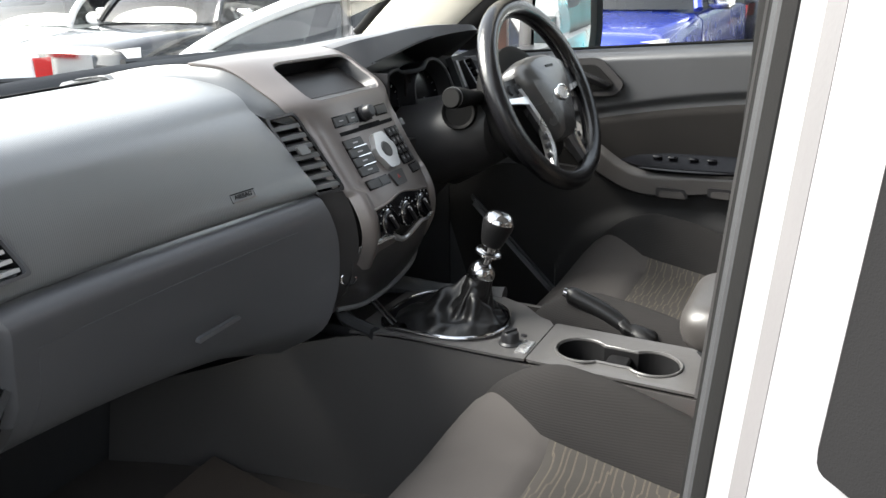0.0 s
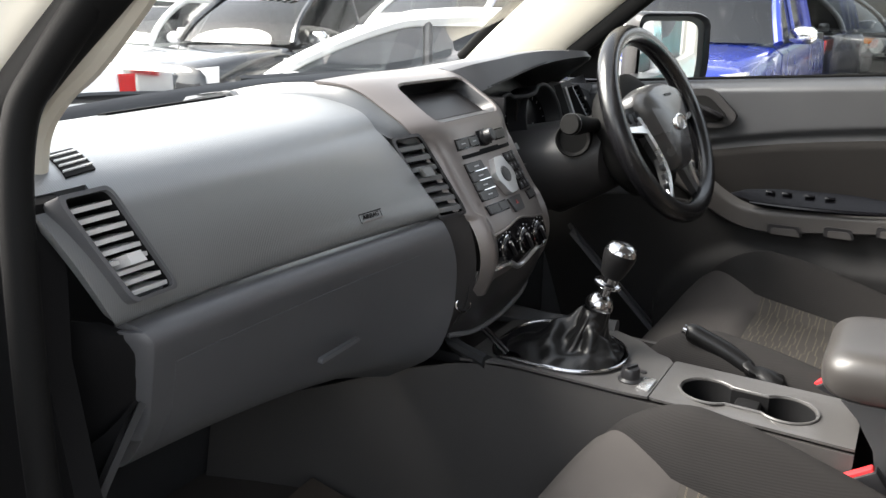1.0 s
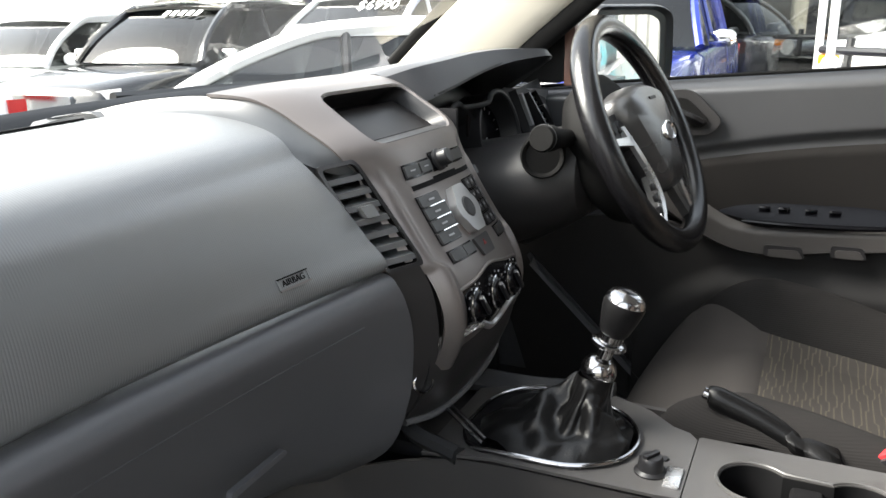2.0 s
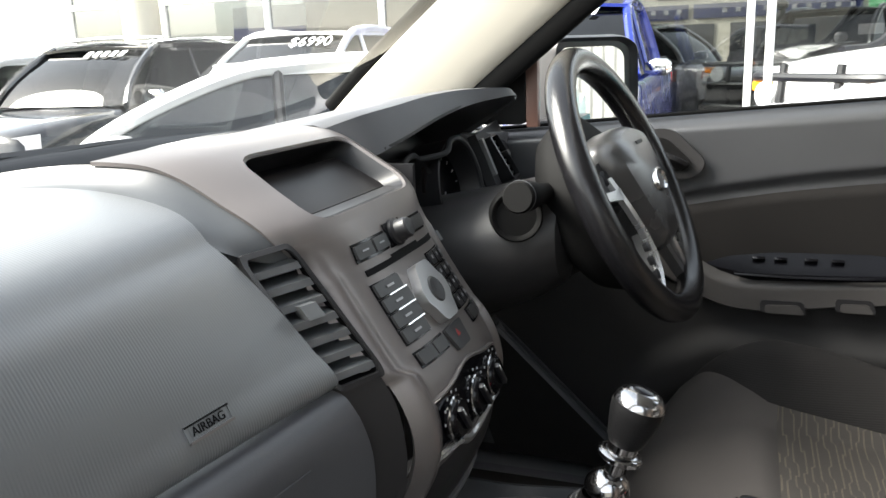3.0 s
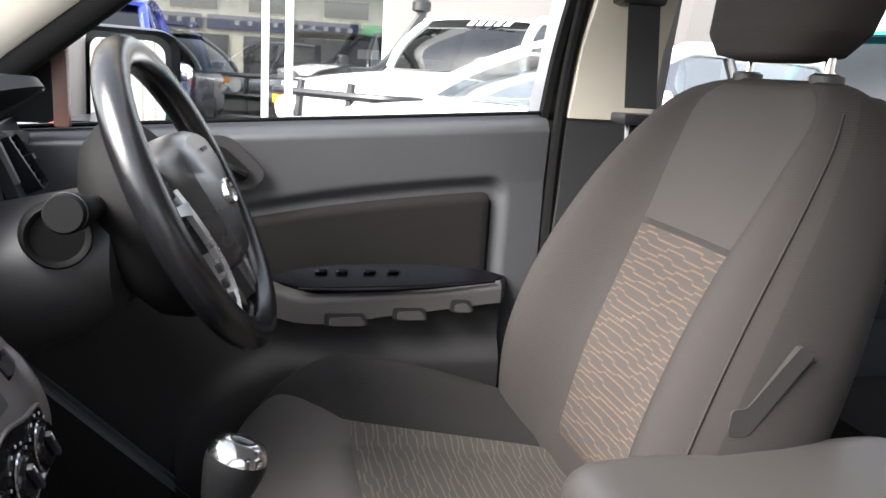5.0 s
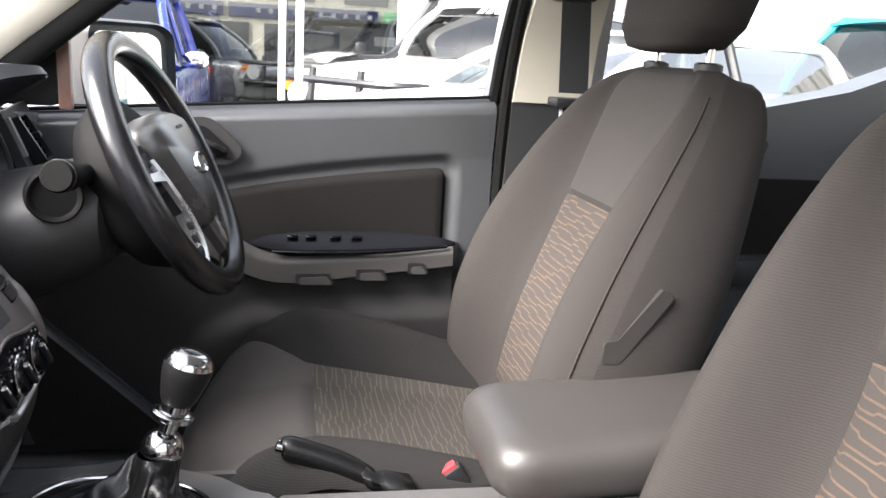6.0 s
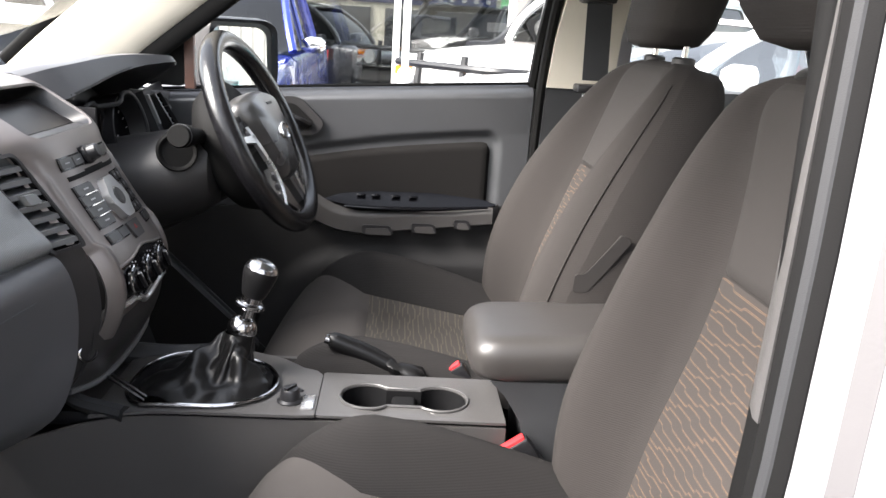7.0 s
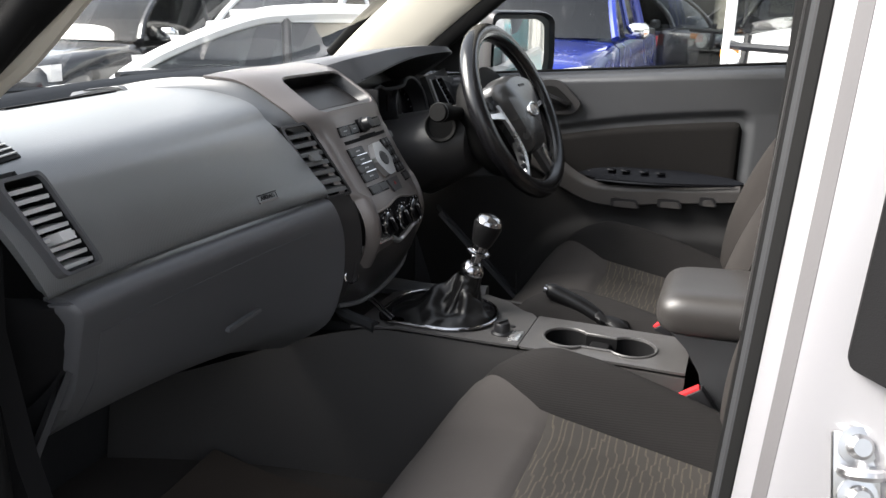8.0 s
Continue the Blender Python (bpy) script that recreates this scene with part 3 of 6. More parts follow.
N = 96
hole = quad_outline(N, [(-0.114, 0.060), (0.108, 0.060), (0.119, 0.160), (-0.104, 0.163)], 0.028)
roll = [(a * 0.97, 0.113 + (s - 0.113) * 0.96) for a, s in hole]
rings = ring_sheet(outline(N, 0.045, 0.24), hole, 0.0, 7)
rings += [[face(a, s, -0.004) for a, s in roll]]
panel = part("screen_surround", thick(loft(rings, True, False), -0.004), SILVER, dash, "satin silver surround")
back_of = lambda a, s, k: face(a * (1 - 0.10 * k), 0.113 + (s - 0.113) * (1 - 0.16 * k), -0.003) + Vector((0, 0.05, -0.022)) * k
tray = part("screen_recess", thick(loft([[back_of(a, s, k) for a, s in roll] for k in (0, 0.3, 0.65, 1)] + [[back_of(a * 0.1, 0.113 + (s - 0.113) * 0.1, 1) for a, s in roll]], True, "end"), 0.003), BLACK, dash, "matt black recess")
part("display", sheet(lambda u, v: face(-0.092 + 0.008 * v + 0.192 * u, 0.084 + 0.072 * v, -0.020 - 0.006 * v), 10, 8, 0.004), SCREEN, tray, "dark glass display, off")
part("display_sill", sheet(lambda u, v: face(-0.100 + 0.198 * u, 0.067 + 0.016 * v, -0.010 - 0.010 * v), 10, 4, 0.003), KEYTOP, tray, "smooth grey sill below the display")


def centre(u, s):
    """The control panel with a raised wing along each edge, which fades out below the screen."""
    w = curve(WIDTH, s) + 0.007 * min(1, max(0, (s + 0.094) / 0.008)) * min(1, max(0, (0.046 - s) / 0.03)) - 0.003 * (s < -0.094)
    a = -w * math.cos(math.pi * u)
    e = w - abs(a)
    fade = min(1, max(0, (0.046 - s) / 0.04))
    return face(a, s, 0.012 * math.exp(-((e - 0.013) / 0.0125) ** 2) * fade), e


NU, NV = 56, 80
bm = bmesh.new()
grid = [[centre(i / NU, -0.225 + 0.271 * j / NV) for i in range(NU + 1)] for j in range(NV + 1)]
vs = [[bm.verts.new(p) for p, e in row] for row in grid]
for j in range(NV):
    for i in range(NU):
        bm.faces.new((vs[j][i], vs[j][i + 1], vs[j + 1][i + 1], vs[j + 1][i]))
bmesh.ops.delete(bm, geom=[v for v in bm.verts if not v.link_faces], context="VERTS")
control = part("control_panel", thick(bm, 0.01), SILVER, dash, "satin grey control panel with raised wings", sharp=50)
LIP = soft([(0, -0.092, 0.715, 0.93), (0.25, -0.04, 0.694, 0.925), (0.5, 0.025, 0.676, 0.94), (0.75, 0.085, 0.662, 0.975), (1, 0.128, 0.675, 1.03)], 5)
part("lower_face", sheet(lambda u, v: Vector(curve(LIP, u)) * (1 - v) + face((2 * u - 1) * 0.121, -0.20 + 0.03 * u, -0.004) * v + Vector((0, -0.012, 0)) * math.sin(math.pi * v), 20, 14, 0.02), COLUMN, dash, "black lower face")
part("lower_lip", tube([Vector(curve(LIP, k / 12)) + Vector((0, -0.003, 0)) for k in range(13)], 0.005, 8, smooth=2), LOWER, dash, "grey curved lower lip")


def on_face(s0, a0=0.0):
    return lambda a, b, d: face(a0 + a, s0 + b, d)


def button(a, s, w, h, mat=None, label="", r=0.002, out=0.004, skew=0.0, name="button"):
    o = rect(w, h, r, 3)
    return part(name, prism([(x, y + skew * x) for x, y in o], on_face(s, a), -0.001, out, 0.0012), mat or BLACK, control, label)


# dark rims stand 1 mm proud under the buttons
def plate(name, a, s, w, h, out, mat, label=""):
    return part(name, sheet(lambda u, v: face(a + w * (u - 0.5), s + h * (v - 0.5), out), max(2, int(w / 0.012)), 3, 0.003), mat, control, label)


def rim_plate(a, s, w, h):
    return plate("button_rim", a, s, w, h, 0.0013, GLOSS)


rim_plate(-0.055, 0.021, 0.062, 0.018)
for a in (-0.071, -0.039):
    button(a, 0.021, 0.028, 0.013, KEYTOP)
    part("print_mark", prism(rect(0.010, 0.0016), on_face(0.021, a), 0.0038, 0.0043), DIMPRINT, control)
rim_plate(0.058, 0.022, 0.046, 0.018)
button(0.058, 0.022, 0.040, 0.013, KEYTOP)
part("tuning_knob", lathe([(0.0, 0), (0.0145, 0), (0.0145, 0.005), (0.0115, 0.007), (0.0108, 0.018), (0.009, 0.02), (0, 0.0205)], aim(face(0.0, 0.023), face(0.0, 0.023, 1)), 28, False), BLACK, control, "black knurled knob")
plate("disc_slot", 0.005, 0.0035, 0.066, 0.006, 0.0010, ENDCAP)
plate("knob_base", 0.0, 0.023, 0.040, 0.024, 0.0016, GLOSS)
plate("disc_slot", 0.005, 0.001, 0.172, 0.006, 0.0012, ENDCAP, "black disc slot")
for k in range(4):
    w = 0.050 - 0.005 * abs(k - 1.5)
    rim_plate(-0.084 + w / 2, -0.0175 - 0.0158 * k, w + 0.003, 0.0156)
    button(-0.084 + w / 2, -0.0175 - 0.0158 * k, w, 0.0132, KEYTOP)
    part("print_mark", prism(rect(0.012, 0.0022), on_face(-0.0175 - 0.0158 * k, -0.062), 0.0038, 0.0043), DIMPRINT, control)
    if k < 3:
        part("chrome_line", prism(rect(0.034, 0.0012), on_face(-0.0254 - 0.0158 * k, -0.056), 0, 0.0055), CHROME, control)
for k in range(4):
    for j in range(3):
        rim_plate(0.048 + 0.0165 * j, -0.0185 - 0.0168 * k, 0.0163, 0.0162)
        button(0.048 + 0.0165 * j, -0.0185 - 0.0168 * k, 0.0138, 0.0135, r=0.0015)
        part("print_mark", prism(rect(0.003, 0.004), on_face(-0.0175 - 0.0168 * k, 0.048 + 0.0165 * j), 0.0038, 0.0043), DIMPRINT, control)
oct8 = [(x * 0.9, y * 0.86) for x, y in [(0.026, 0.016), (0.017, 0.036), (-0.017, 0.036), (-0.026, 0.016), (-0.033, 0.008), (-0.033, -0.008), (-0.026, -0.016), (-0.017, -0.036), (0.017, -0.036), (0.026, -0.016), (0.033, -0.008), (0.033, 0.008)]]
dial = part("menu_pad", prism(rounded(oct8, 0.006, 3), on_face(-0.045), 0, 0.011, 0.006, 1), BRUSHED, control, "brushed silver menu pad")
part("centre_button", lathe([(0.0145, 0.0), (0.0145, 0.011), (0.0125, 0.0125), (0, 0.0115)], aim(face(0, -0.045), face(0, -0.045, 1)), 28, False), KEYTOP, dial)
part("ring", lathe([(0.0145, 0.007), (0.0175, 0.0095), (0.019, 0.007)], aim(face(0, -0.045), face(0, -0.045, 1)), 28, False), BLACK, dial)
for a, w in ((-0.07, 0.026), (-0.042, 0.026), (0.066, 0.024), (0.088, 0.018)):
    rim_plate(a, -0.088, w + 0.004, 0.016)
    button(a, -0.088, w, 0.012, KEYTOP)
part("hazard_button", prism(rounded([(-0.022, 0.008), (0.022, 0.008), (0.016, -0.016), (-0.016, -0.016)], 0.003), on_face(-0.089), -0.001, 0.004, 0.001), KEYTOP, control)
part("print_mark", prism([(-0.004, -0.003), (0.004, -0.003), (0, 0.004)], on_face(-0.091), 0.003, 0.0045), DULLRED, control)
# heater controls: a black scalloped plate with three knobs
scal = []
for k in range(96):
    t = 2 * math.pi * k / 96
    x = 0.094 * math.cos(t)
    wave = math.cos(2 * math.pi * x / 0.112)
    h = 0.036 + 0.003 * wave if math.sin(t) >= 0 else -0.034 - 0.0085 * wave
    scal.append((x - 0.016, h * min(1, abs(math.sin(t)) ** 0.4)))
HS = -0.154
heater = part("heater_plate", loft([[face(-0.016 + (x + 0.016) * k, HS + y * k, d) for x, y in scal] for k, d in ((1.0, -0.002), (1.0, 0.003), (0.75, 0.003), (0.5, 0.003), (0.25, 0.003), (0.02, 0.003))], True, "end"), GLOSS, control, "gloss black heater plate")
part("plate_edge", tube([face(x, HS + y, 0.002) for x, y in scal], 0.0024, 6, closed=True), SILVER, control)
part("plate_lip", tube([face(x, HS + y - 0.003, 0.004) for x, y in scal[50:95]], 0.0048, 8, smooth=1), BRUSHED, control, "bright scalloped lower edge")
for a in (-0.072, -0.016, 0.040):
    ax = aim(face(a, HS), face(a, HS, 1))
    kb = part("heater_knob", lathe([(0.021, 0.0), (0.021, 0.005), (0.0195, 0.006), (0.0185, 0.009), (0.0165, 0.0105), (0, 0.0105)], ax, 28, False), GLOSS, control)
    part("knob_bar", box(-0.003, 0.003, -0.016, 0.016, 0.010, 0.0155, 0.0015, m=ax @ pose(0, 0, 0, 0, 0, 35)), BLACK, kb)
    part("knob_pointer", box(-0.0008, 0.0008, 0.006, 0.015, 0.0152, 0.0160, 0, m=ax @ pose(0, 0, 0, 0, 0, 35)), PRINT, kb)
    part("chrome_ring", lathe([(0.0215, 0.003), (0.0226, 0.005), (0.021, 0.006)], ax, 28, False), DARKCHROME, kb)
    for k in range(7):
        g = math.pi * (0.05 + 0.15 * k)
        part("print_mark", box(-0.0011, 0.0011, -0.0011, 0.0011, 0.0028, 0.0036, 0, m=ax @ Matrix.Translation((0.0265 * math.cos(g), 0.0265 * math.sin(g), 0))), DIMPRINT, kb)


# side strips with the middle vents
def vent(name, corner, across, up, depth, slats, mat=DARK, slat=None, lip=-0.06, tab_y=0.50):
    """An air vent in a frame: corner is its lower left, across and up its sides, depth points into the dash."""
    c, a, u, d = (Vector(v) for v in (corner, across, up, depth))
    at = lambda x, y, k=0.0: c + a * x + u * y + d * k
    o = rounded([(0, 0), (1, 0), (1, 1), (0, 1)], 0.12, 4)
    i = [(0.5 + (x - 0.5) * 0.86, 0.5 + (y - 0.5) * 0.93) for x, y in o]
    v = part(name, loft([[at(x, y, 0.5) for x, y in o], [at(x, y, lip) for x, y in o], [at(x, y, lip - 0.02) for x, y in i], [at(x, y, lip + 0.12) for x, y in i]], True, False), mat, dash, "framed air vent")
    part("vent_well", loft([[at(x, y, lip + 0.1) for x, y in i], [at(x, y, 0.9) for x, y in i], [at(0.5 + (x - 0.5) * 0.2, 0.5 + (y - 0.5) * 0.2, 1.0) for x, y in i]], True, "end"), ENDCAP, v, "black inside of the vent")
    for k in range(slats):
        y = 0.06 + 0.88 * (k + 0.5) / slats
        h = 0.42 / slats
        ring = lambda x: [at(x, y - h * 0.95, max(0.10, lip + 0.12)), at(x, y - h * 0.15, max(0.06, lip + 0.08)), at(x, y + h * 0.85, 0.75), at(x, y + h * 0.45, 0.78)]
        part("slat", loft([ring(0.085), ring(0.915)]), slat or SLAT, v)
    part("tab", loft([[at(0.34, tab_y, k), at(0.64, tab_y, k), at(0.64, tab_y + 0.10, k), at(0.34, tab_y + 0.10, k)] for k in (-0.22, 0.4)]), slat or SLAT, v)
    return v


vent("middle_vent", (-0.145, 0.699, 1.141), (0.038, -0.030, 0.006), (-0.015, 0.079, 0.119), (0.034, 0.036, -0.012), 7, mat=BLACK, lip=0.02)
vent("middle_vent", (0.157, 0.680, 1.144), (0.034, 0.034, -0.004), (0.012, 0.075, 0.110), (-0.036, 0.034, -0.012), 7, mat=BLACK, lip=0.02)
vent("side_vent", *SIDE_VENT, (0.0, 0.05, -0.02), 9, mat=LOWER, slat=PALESLAT, tab_y=0.32)
def demister(x, y, out):
    """A point of the slanted side demister on the pad: x across, y away from the cabin."""
    u0, v0, u1, v1 = 0.097 + 0.066 * x, 0.569 + 0.008 * x, 0.126 + 0.062 * x, 0.672 + 0.008 * x
    return pad(u0 + (u1 - u0) * y, v0 + (v1 - v0) * y) + Vector((0, -0.3 * out, out))


side_demister = part("side_demister", sheet(lambda u, v: demister(u, v, 0.002), 8, 8, 0.004, (0, 0, -1)), ENDCAP, dash, "black side demister grille")
for k in range(4):
    part("slat", sheet(lambda u, v, k=k: demister(u, 0.16 + 0.22 * k + 0.05 * v, 0.0034), 6, 1, 0.002, (0, 0, -1)), PALESLAT, side_demister, "thin pale slat")
outer = soft([(0, 0.170, 0.708, 1.142), (0.2, 0.162, 0.698, 1.108), (0.45, 0.145, 0.695, 1.05), (0.75, 0.140, 0.700, 0.985), (1, 0.132, 0.718, 0.925)], 4)
inner = soft([(0, 0.132, 0.680, 1.142), (0.2, 0.124, 0.668, 1.108), (0.45, 0.116, 0.665, 1.05), (0.75, 0.113, 0.680, 0.985), (1, 0.108, 0.712, 0.925)], 4)
for s in (-1, 1):
    def strip(u, v, s=s):
        o, i = Vector(curve(outer, v)), Vector(curve(inner, v))
        q = o * (1 - u) + i * u
        return Vector((CX + s * q.x, q.y, q.z))
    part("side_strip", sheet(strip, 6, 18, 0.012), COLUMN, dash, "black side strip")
    # filler between the pad and the silver surround
    def filler(u, v, s=s):
        sv = 0.03 + 0.475 * v
        inn = face(s * (curve(WIDTH, sv) - 0.004), sv, -0.004)
        out = pad(1, 0.455 + 0.535 * v) if s < 0 else Vector((0.20, 0.79 + 0.36 * v, 1.262 + 0.025 * v))
        return out * (1 - u) + inn * u + Vector((0, 0, -0.004 * math.sin(math.pi * u)))
    part("filler", sheet(filler, 6, 24, 0.012), FILL, dash, "smooth grey filler panel")
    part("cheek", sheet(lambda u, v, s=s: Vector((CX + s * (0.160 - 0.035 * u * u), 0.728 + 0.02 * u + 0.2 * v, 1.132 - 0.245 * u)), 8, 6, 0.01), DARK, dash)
sock = aim((-0.092, 0.685, 0.99), (-0.5, 0.25, 1.1))
part("stack_body", box(-0.095, 0.155, 0.77, 1.15, 0.62, 1.12, 0.01), BLACK, dash)
sk = part("power_socket", lathe([(0.0135, -0.004), (0.0135, 0.003), (0.0115, 0.004), (0.011, -0.003)], sock, 24, False), DARKCHROME, dash, "dark chrome ringed power socket")
part("socket_cover", lathe([(0.0112, -0.012), (0.0112, -0.0105), (0, -0.010)], sock, 24, False), ENDCAP, sk)
for dx, z in ((0, 1.112), (0.003, 1.085)):
    part("print_mark", box(-0.109 + dx, -0.104 + dx, 0.692 - (1.112 - z) * 0.35, 0.694 - (1.112 - z) * 0.35, z - 0.004, z + 0.004, 0), PRINT, dash)


# driver's side: hood over the dials, top, dials
def top_right(u, v):
    x = 0.17 + 0.56 * u
    y0 = 0.92 if x < 0.5 else 0.92 - 0.13 * min(1, (x - 0.5) / 0.05)
    return Vector((x, y0 + (1.2 - y0) * v, 1.275 + 0.018 * math.sin(math.pi * u) + 0.02 * v * (1 - v)))


part("upper_top", sheet(top_right, 40, 12, 0.02), PAD, dash)
arch = soft([(0, 0.165, 0.835, 1.285), (0.12, 0.20, 0.803, 1.303), (0.3, 0.26, 0.786, 1.318), (0.5, 0.33, 0.772, 1.334), (0.72, 0.40, 0.75, 1.347), (0.93, 0.476, 0.714, 1.354), (1.0, 0.50, 0.712, 1.350)], 5)


def hood(u, v):
    """The hood over the dials: a band at its lip, then the top that falls to the windscreen."""
    x, y, z = curve(arch, u)
    low = Vector((x, y, z))
    lip = low + Vector((-0.012, 0.022 * (1 - u) + 0.004, 0.046 * (1 - u) + 0.010))
    if v < 0.15:
        return low * (1 - v / 0.15) + lip * (v / 0.15)
    t = (v - 0.15) / 0.85
    f = Vector((0.165 + 0.45 * u, 1.15, 1.292))
    mid = (lip + f) / 2 + Vector((0, 0, 0.018))
    return lip * (1 - t) ** 2 + mid * 2 * t * (1 - t) + f * t * t


part("dial_hood", sheet(hood, 40, 22, 0.008), LOWER, dash, "dark grey hood over the dials")
part("hood_end", sheet(lambda u, v: hood(1.0, 0.02 + 0.96 * u) * (1 - v) + Vector((0.60, 0.85 + 0.3 * u, 1.27)) * v, 20, 6, 0.006), LOWER, dash)
part("hood_underside", sheet(lambda u, v: hood(u, 0.0) * (1 - v) + Vector((0.20 + 0.33 * u, 0.87, 1.26 + 0.06 * math.sin(math.pi * u))) * v, 30, 8, 0.004, (0, 0, 1)), BLACK, dash)
cluster = part("instrument_panel", prism(rounded([(0.19, 1.08), (0.56, 1.08), (0.56, 1.31), (0.19, 1.31)], 0.03), lambda a, b, d: Vector((a, 0.862 - d + 0.15 * (b - 1.2), b)), 0, 0.01, 0.003), BLACK, dash, "black instrument panel")
for cx, cy, cz, r in ((0.302, 0.835, 1.212, 0.064), (0.42, 0.812, 1.214, 0.074)):
    ax = aim((cx, cy, cz), (cx - 0.08, 0.0, 1.38))
    part("dial_ring", lathe([(r * 0.84, 0.0), (r * 0.96, 0.03), (r, 0.038), (r * 1.03, 0.038), (r * 1.03, -0.02)], ax, 40, False), BLACK, cluster, "black dial bezel")
    part("dial_edge", lathe([(r * 0.985, 0.0375), (r * 1.005, 0.0395), (r * 1.03, 0.0375)], ax, 40, False), BLACK, cluster)
    part("dial_face", lathe([(0.0, 0.004), (r * 0.84, 0.004), (r * 0.84, 0.0)], ax, 36, False), GLOSS, cluster)
    part("needle", box(-0.001, 0.001, 0, r * 0.62, 0.008, 0.010, 0.0004, m=ax @ pose(0, 0, 0, 0, 0, 150)), DIMPRINT, cluster)
    for k in range(13):
        g = -30 + 20 * k
        part("print_mark", box(-0.003, 0.003, -0.0006, 0.0006, 0.004, 0.005, 0, m=ax @ pose(0, 0, 0, 0, 0, g) @ Matrix.Translation((r * 0.72, 0, 0))), DIMPRINT, cluster)
scallop = []
for cx, cy, cz, r, a0, a1 in ((0.302, 0.835, 1.212, 0.064, 215, 62), (0.42, 0.812, 1.214, 0.074, 128, -40)):
    ax = aim((cx, cy, cz), (cx - 0.08, 0.0, 1.38))
    side, up = Vector((1, 0, 0)), (ax.to_3x3() @ Vector((0, 0, 1))).cross(Vector((1, 0, 0)))
    up = up if up.z > 0 else -up
    for k in range(9):
        g = radians(a0 + (a1 - a0) * k / 8)
        scallop.append(ax @ Vector((0, 0, 0.042)) + (side * math.cos(g) + up * math.sin(g)) * r * 1.03)
part("cluster_bezel", tube(scallop, 0.0045, 8, smooth=4), DARK, cluster, "grey scalloped edge round the dials")
part("cluster_display", prism(rect(0.034, 0.05, 0.006), lambda a, b, d: Vector((0.358 + a, 0.808 - d - 0.1 * a, 1.25 + b)), 0, 0.004, 0.001), SCREEN, cluster)
part("cluster_floor", sheet(lambda u, v: Vector((0.19 + 0.37 * u, 0.76 + 0.11 * v, 1.15 + 0.01 * v)), 8, 4, 0.006, (0, 0, -1)), BLACK, cluster)
part("cluster_wall", sheet(lambda u, v: Vector((0.195 + 0.01 * u, 0.76 + 0.14 * u, 1.14 + 0.15 * v)), 4, 4, 0.006, (-1, 0, 0)), BLACK, cluster)
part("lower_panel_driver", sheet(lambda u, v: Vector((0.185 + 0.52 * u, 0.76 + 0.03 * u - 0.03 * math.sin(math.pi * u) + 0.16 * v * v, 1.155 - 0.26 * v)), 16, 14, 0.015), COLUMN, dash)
part("trim_strip", sheet(lambda u, v: Vector((0.265 + 0.06 * u, 0.788 - 0.012 * u, 1.168 - 0.012 * v + 0.016 * u)), 4, 4, 0.006), BRUSHED, dash, "bright silver strip")
part("trim_strip", sheet(lambda u, v: Vector((0.265 + 0.06 * u, 0.786 - 0.012 * u, 1.152 - 0.008 * v + 0.016 * u)), 4, 4, 0.006), DARKCHROME, dash)
# outer end of the dashboard beside the door, with a slim vent
def outer_end(u, v):
    return Vector((0.515 + 0.195 * u + 0.015 * v * (1 - u), 0.785 + 0.02 * u - 0.06 * v, 1.292 + 0.006 * u - 0.16 * v))


part("outer_end", sheet(outer_end, 10, 10, 0.015), DARK, dash, "dark outer end panel")
part("vent_trim", sheet(lambda u, v: outer_end(0.02 + 0.07 * u, 0.06 + 0.36 * v) + Vector((0, -0.006, 0.002)), 2, 8, 0.006), PAD, dash, "pale grey vent trim")
vent("outer_vent", (0.565, 0.738, 1.212), (0.05, 0.004, 0.002), (-0.02, 0.035, 0.072), (0.0, 0.05, -0.02), 6, mat=BLACK, slat=BLACK)

# ---- steering wheel and column ----
W0 = Vector((0.41, 0.53, 1.237))
WM = Matrix.Translation(W0) @ pose(0, 0, 0, 0, 0, -6) @ pose(0, 0, 0, 90 - 26, 0, 0)


def wheel_pt(x, y, z=0.0):
    """x across, y up the wheel, z towards the driver."""
    return WM @ Vector((x, y, z))


wheel = thing("steering_wheel", W0, "black leather-rimmed steering wheel with silver spoke trim", "steering wheel")
R = 0.182
part("rim", tube([wheel_pt(R * math.cos(2 * math.pi * k / 72), R * math.sin(2 * math.pi * k / 72)) for k in range(72)], 0.0198, 18, closed=True), RIM, wheel, "glossy black rim")
hub = rounded([(-0.088, 0.060), (-0.03, 0.076), (0.03, 0.076), (0.088, 0.060), (0.090, 0.028), (0.036, -0.098), (-0.036, -0.098), (-0.090, 0.028)], 0.020, 4)
part("airbag_cover", loft([[wheel_pt(x * k, y * k, z) for x, y in hub] for k, z in ((0.98, -0.04), (1.03, -0.014), (1.02, 0.004), (0.975, 0.018), (0.88, 0.028), (0.55, 0.036), (0.2, 0.039), (0.05, 0.0395))], True, True), HUB, wheel, "satin black airbag cover")
for x, y, w, h in ((-0.002, 0.046, 0.030, 0.005), (0.0, 0.034, 0.012, 0.004)):
    part("moulded_mark", prism([(x - w / 2, y - h / 2), (x + w / 2, y - h / 2), (x + w / 2, y + h / 2), (x - w / 2, y + h / 2)], lambda a, b, d: wheel_pt(a, b, d), 0.028, 0.0362, 0.0), DARK, wheel)
part("hub_back", loft([[wheel_pt(0.085 * k * math.cos(t), -0.008 + 0.088 * k * math.sin(t), z) for t in [2 * math.pi * i / 32 for i in range(32)]] for k, z in ((1.15, -0.02), (1.42, -0.034), (1.45, -0.06), (1.3, -0.085), (0.95, -0.105))]), SEAL, wheel, "black rear cover")
